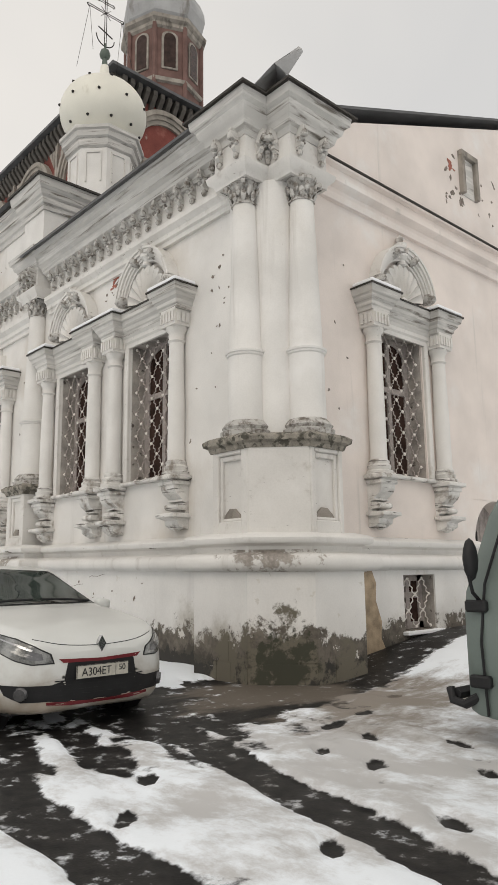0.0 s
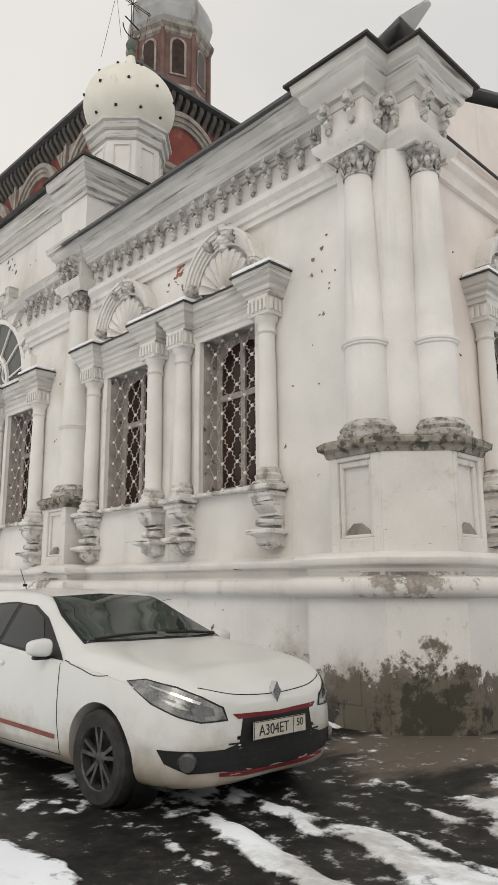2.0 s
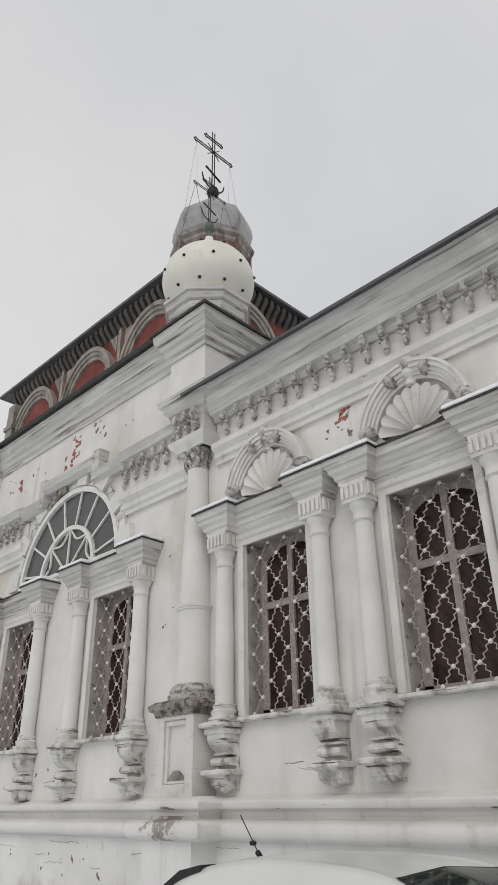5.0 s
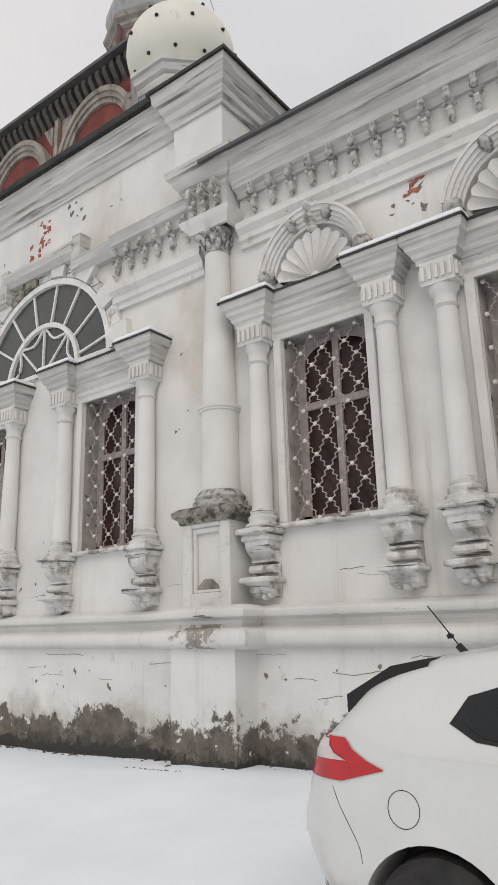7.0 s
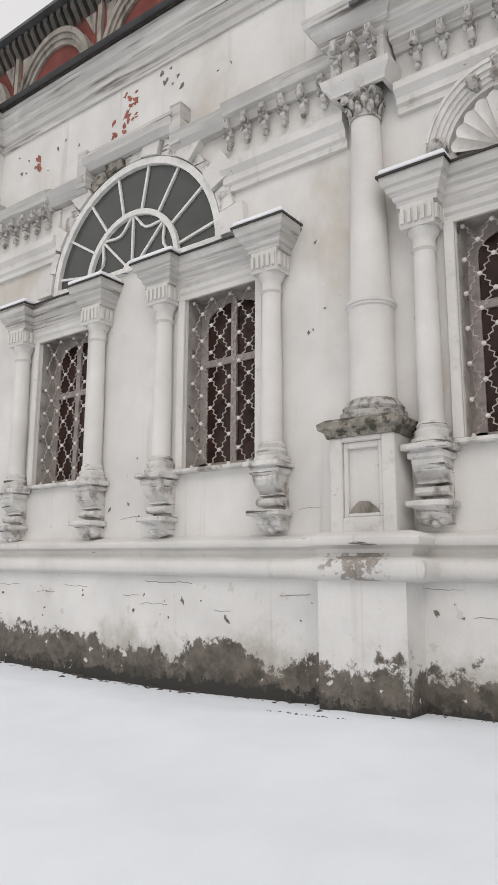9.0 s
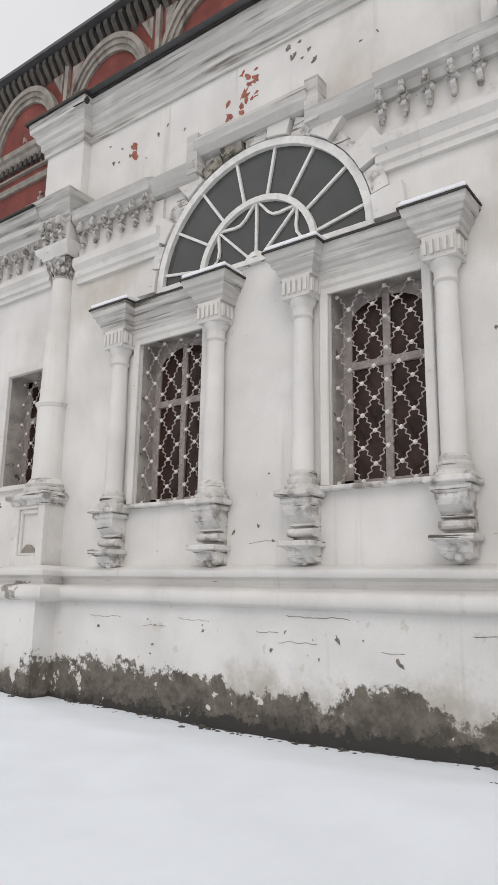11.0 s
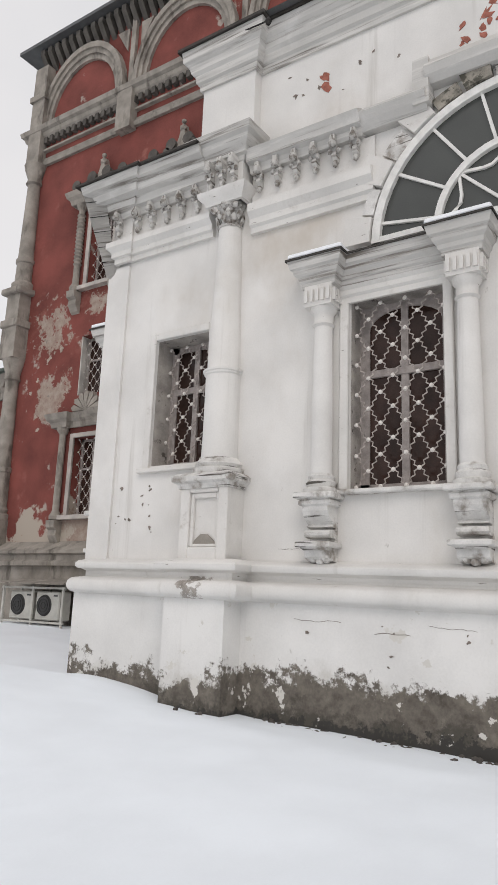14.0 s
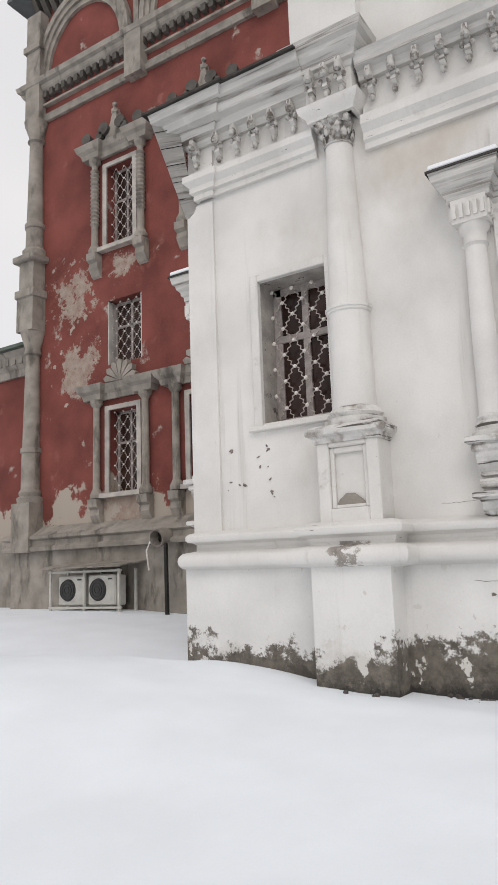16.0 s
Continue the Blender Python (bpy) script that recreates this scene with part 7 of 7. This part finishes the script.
# loose bent sheet of roof metal at the corner
b = bmesh.new()
ridge, left_foot, right_foot, back = (6.17, 6.18, 8.50), (5.93, 6.42, 8.235), (6.37, 5.98, 8.225), (6.75, 6.75, 8.55)
for face in ((left_foot, ridge, back), (ridge, right_foot, back), (ridge, (6.36, 5.93, 8.78), (6.41, 5.90, 8.70), (6.28, 6.07, 8.38)), (ridge, (6.36, 5.93, 8.78), (6.30, 6.02, 8.72))):
    b.faces.new([b.verts.new(x) for x in face])
bmesh.ops.remove_doubles(b, verts=b.verts, dist=0.001)
bmesh.ops.solidify(b, geom=b.faces[:], thickness=0.012)
tagged(part("loose_roof_sheet", b, dome_grey), "bent grey roofing sheet sticking up at the corner", "sheet metal")

# lamp arm at the attic corner
lm = thing("lamp_arm", pose(6.1, 21.2, 9.85), "thin dark lamp arm under the attic eave", "lamp")
b = bmesh.new()
tube(b, [(0.15, 0.0, 0.12), (-0.05, -0.2, 0.05), (-0.16, -0.75, -0.10)], 0.012, 5)
part("arm", b, iron, lm)
b = bmesh.new()
lathe(b, [(0.03, -0.08), (0.05, -0.03), (0.02, 0.03)], -0.16, -0.78, 8)
b.transform(pose(0, 0, -0.08))
part("lamp_head", b, iron, lm)

# masonry courses showing on the corner base
rb = random.Random(3)
corner = bpy.data.objects["plinth_corner"]
bare_block, n_, l_, b_, c_ = material("bare_mossy_block", (0.25, 0.225, 0.19), 0.95, var=0.5, scale=5, bump=0.7)
c_ = overlay(bare_block, n_, l_, b_, c_, (0.07, 0.07, 0.05), 4.0, 0.47, 0.60, detail=10)
c_ = overlay(bare_block, n_, l_, b_, c_, (0.66, 0.63, 0.58), 3.0, 0.60, 0.63, detail=10, offset=(5, 2, 2))


def block_row(p, q, z0, z1, n):
    """Blocks between two plan points, standing a little proud of the base."""
    p, q = Vector(p), Vector(q)
    d = (q - p).normalized()
    out = Vector((d.y, -d.x))
    L = (q - p).length
    cuts = [0] + sorted(L * (i + rb.uniform(-0.15, 0.15)) / n for i in range(1, n)) + [L]
    for a, c in zip(cuts, cuts[1:]):
        b = bmesh.new()
        slab(b, [(a + 0.008, z0 + 0.008), (c - 0.008, z0 + 0.008), (c - 0.008, z1 - 0.008), (a + 0.008, z1 - 0.008)], -0.02, 0.002 + rb.uniform(0, 0.006), lambda u, dd, z: Vector((*(p + d * u + out * dd), z)))
        part("block", b, plinth_white, corner)


block_row((5.86, 6.56), (6.44, 5.98), 0.40, 0.66, 2)
block_row((5.86, 6.56), (6.44, 5.98), 0.66, 0.98, 3)
block_row((5.86, 7.40), (5.86, 6.56), 0.40, 0.66, 3)
block_row((5.86, 7.25), (5.86, 6.56), 0.66, 0.98, 2)
block_row((6.44, 5.98), (7.05, 5.98), 0.40, 0.70, 2)
block_row((6.44, 5.98), (6.85, 5.98), 0.70, 0.98, 2)

# rubble and snow crumbs along the foot of the wall
rub = bmesh.new()
for i in range(48):
    y = 9.5 + 12.0 * i / 48 + rb.uniform(-0.3, 0.3)
    x = WEST - 0.10 - rb.uniform(0, 0.06) - (0.46 if 13.0 < y < 13.96 or 20.74 < y < 21.66 else 0)
    s = rb.uniform(0.012, 0.042)
    bmesh.ops.create_icosphere(rub, subdivisions=1, radius=s, matrix=Matrix.Translation((x, y, ground_z(x, y) + 0.045)) @ Matrix.Rotation(rb.uniform(0, 3), 4, "Z") @ Matrix.Diagonal((0.8, 1.2, 0.8, 1)))
for i in range(34):
    f = i / 33
    x, y = 5.57 - 0.02 * f + rb.uniform(-0.02, 0.02), 14.36 - 1.15 * f + rb.uniform(-0.03, 0.03)
    bmesh.ops.create_icosphere(rub, subdivisions=1, radius=rb.uniform(0.006, 0.02), matrix=Matrix.Translation((x, y, ground_z(x, y) + 0.05)))
for i in range(170):
    y = rb.uniform(9.2, 20.7)
    pier = 13.0 < y < 13.96
    x = WEST - 0.11 - abs(rb.gauss(0, 0.07)) - (0.40 if pier else 0)
    bmesh.ops.create_icosphere(rub, subdivisions=1, radius=rb.uniform(0.008, 0.035), matrix=Matrix.Translation((x, y, ground_z(x, y) + 0.04)) @ Matrix.Rotation(rb.uniform(0, 3), 4, "Z") @ Matrix.Diagonal((0.8, 1.5, 0.6, 1)))
rub_ob = part("wall_foot_rubble", rub, dark_stone)
tagged(rub_ob, "crumbled plaster and stone bits along the wall foot", "rubble", kind="stuff")

# sheet-clad flare under the cornice at the far corner
fl_a, fl_b = Vector((WEST - 0.52, NORTH + 0.28, 8.2)), Vector((WEST - 0.06, NORTH + 0.02, 6.80))
fl_in = Vector((0.14, -0.36, 0.0))
b = bmesh.new()
b.faces.new([b.verts.new(p) for p in (fl_a, fl_a + fl_in, fl_b + fl_in * 0.5 + Vector((0, 0, -0.12)), fl_b)])
bmesh.ops.solidify(b, geom=b.faces[:], thickness=-0.03)
flare = tagged(part("cornice_flare", b, white_cornice), "grey sheet-clad flare under the cornice end", "cornice", kind="structure")
for k in range(1, 6):
    q = fl_a.lerp(fl_b, k / 6)
    b = bmesh.new()
    tube(b, [q + Vector((-0.012, -0.01, 0)), q + fl_in * (1 - 0.08 * k) + Vector((-0.012, -0.01, 0.01))], 0.006, 4)
    part("sheet_seam", b, iron, flare)

# cracks along the base
def crack(parent, to, u, z, length):
    pts, zz = [], z
    k = max(4, int(length / 0.05))
    for i in range(k + 1):
        zz += rb.uniform(-0.014, 0.014)
        pts.append(to(u + length * i / k, -0.001, zz))
    b = bmesh.new()
    tube(b, pts, rb.uniform(0.002, 0.0045), 4)
    part("crack", b, dark_bare, parent)


base_west = bpy.data.objects["plinth_west"]


def base_face(a, d, z):
    return Vector((WEST - 0.10 + d, a, z))


for u, z, ln in ((10.6, 1.70, 0.5), (12.2, 1.45, 0.3), (14.3, 1.66, 0.4), (16.0, 1.74, 0.8), (16.9, 1.6, 0.3), (17.9, 1.70, 0.5), (15.4, 1.45, 0.25), (11.3, 1.58, 0.7), (12.6, 1.72, 0.4), (11.9, 1.30, 0.3), (13.9, 1.52, 0.3), (16.4, 1.5, 0.5), (18.6, 1.6, 0.4), (19.4, 1.72, 0.6)):
    crack(base_west, base_face, u, z, ln)
spots(base_west, base_face, dark_bare, 9.2, 12.9, 1.3, 1.65, 12, 0.008, 0.032)
spots(base_west, base_face, dark_bare, 14.1, 20.5, 1.25, 1.7, 18, 0.008, 0.032)
for u, z, ln in ((11.2, 2.54, 0.5), (11.6, 2.64, 0.3), (14.2, 2.60, 0.3), (17.0, 2.62, 0.4), (19.8, 2.55, 0.5)):
    crack(wall_west, west, u, z, ln)

# bare patches on the red facade
red_body = [o for o in church.children if o.name.startswith("wall")][0]
pale_bare, *_ = material("pale_bare_plaster", (0.36, 0.30, 0.25), 0.95, var=0.35, scale=3, bump=0.4)


def church_face(a, d, z):
    return church_inv @ Vector((RX + d, a, z))


spots(red_body, church_face, pale_bare, 31.4, 33.0, 6.4, 10.6, 24, 0.03, 0.09)

# vent pipe and drain on the church base
vp = thing("vent_pipe", pose(12.3, 28.75, 0), "short grey vent pipe with hanging wire on the church base", "pipe")
b = bmesh.new()
bmesh.ops.create_cone(b, cap_ends=False, segments=16, radius1=0.2, radius2=0.2, depth=0.5, matrix=Matrix.Translation((-0.25, 0, 2.78)) @ Matrix.Rotation(radians(75), 4, "Y"))
bmesh.ops.solidify(b, geom=b.faces[:], thickness=0.02)
part("pipe", b, stone, vp, smooth=True)
part("pipe_end", boxed(-0.22, -0.18, -0.15, 0.15, 2.65, 2.93), iron, vp)
b = bmesh.new()
tube(b, [(-0.3, 0.25, 2.8), (-0.36, 0.4, 2.45), (-0.3, 0.38, 2.0)], 0.02, 5)
part("wire", b, rosette_paint, vp)
b = bmesh.new()
tube(b, [(-0.32, -0.15, 2.6), (-0.33, -0.18, 0.9)], 0.05, 8)
part("drain", b, iron, vp)
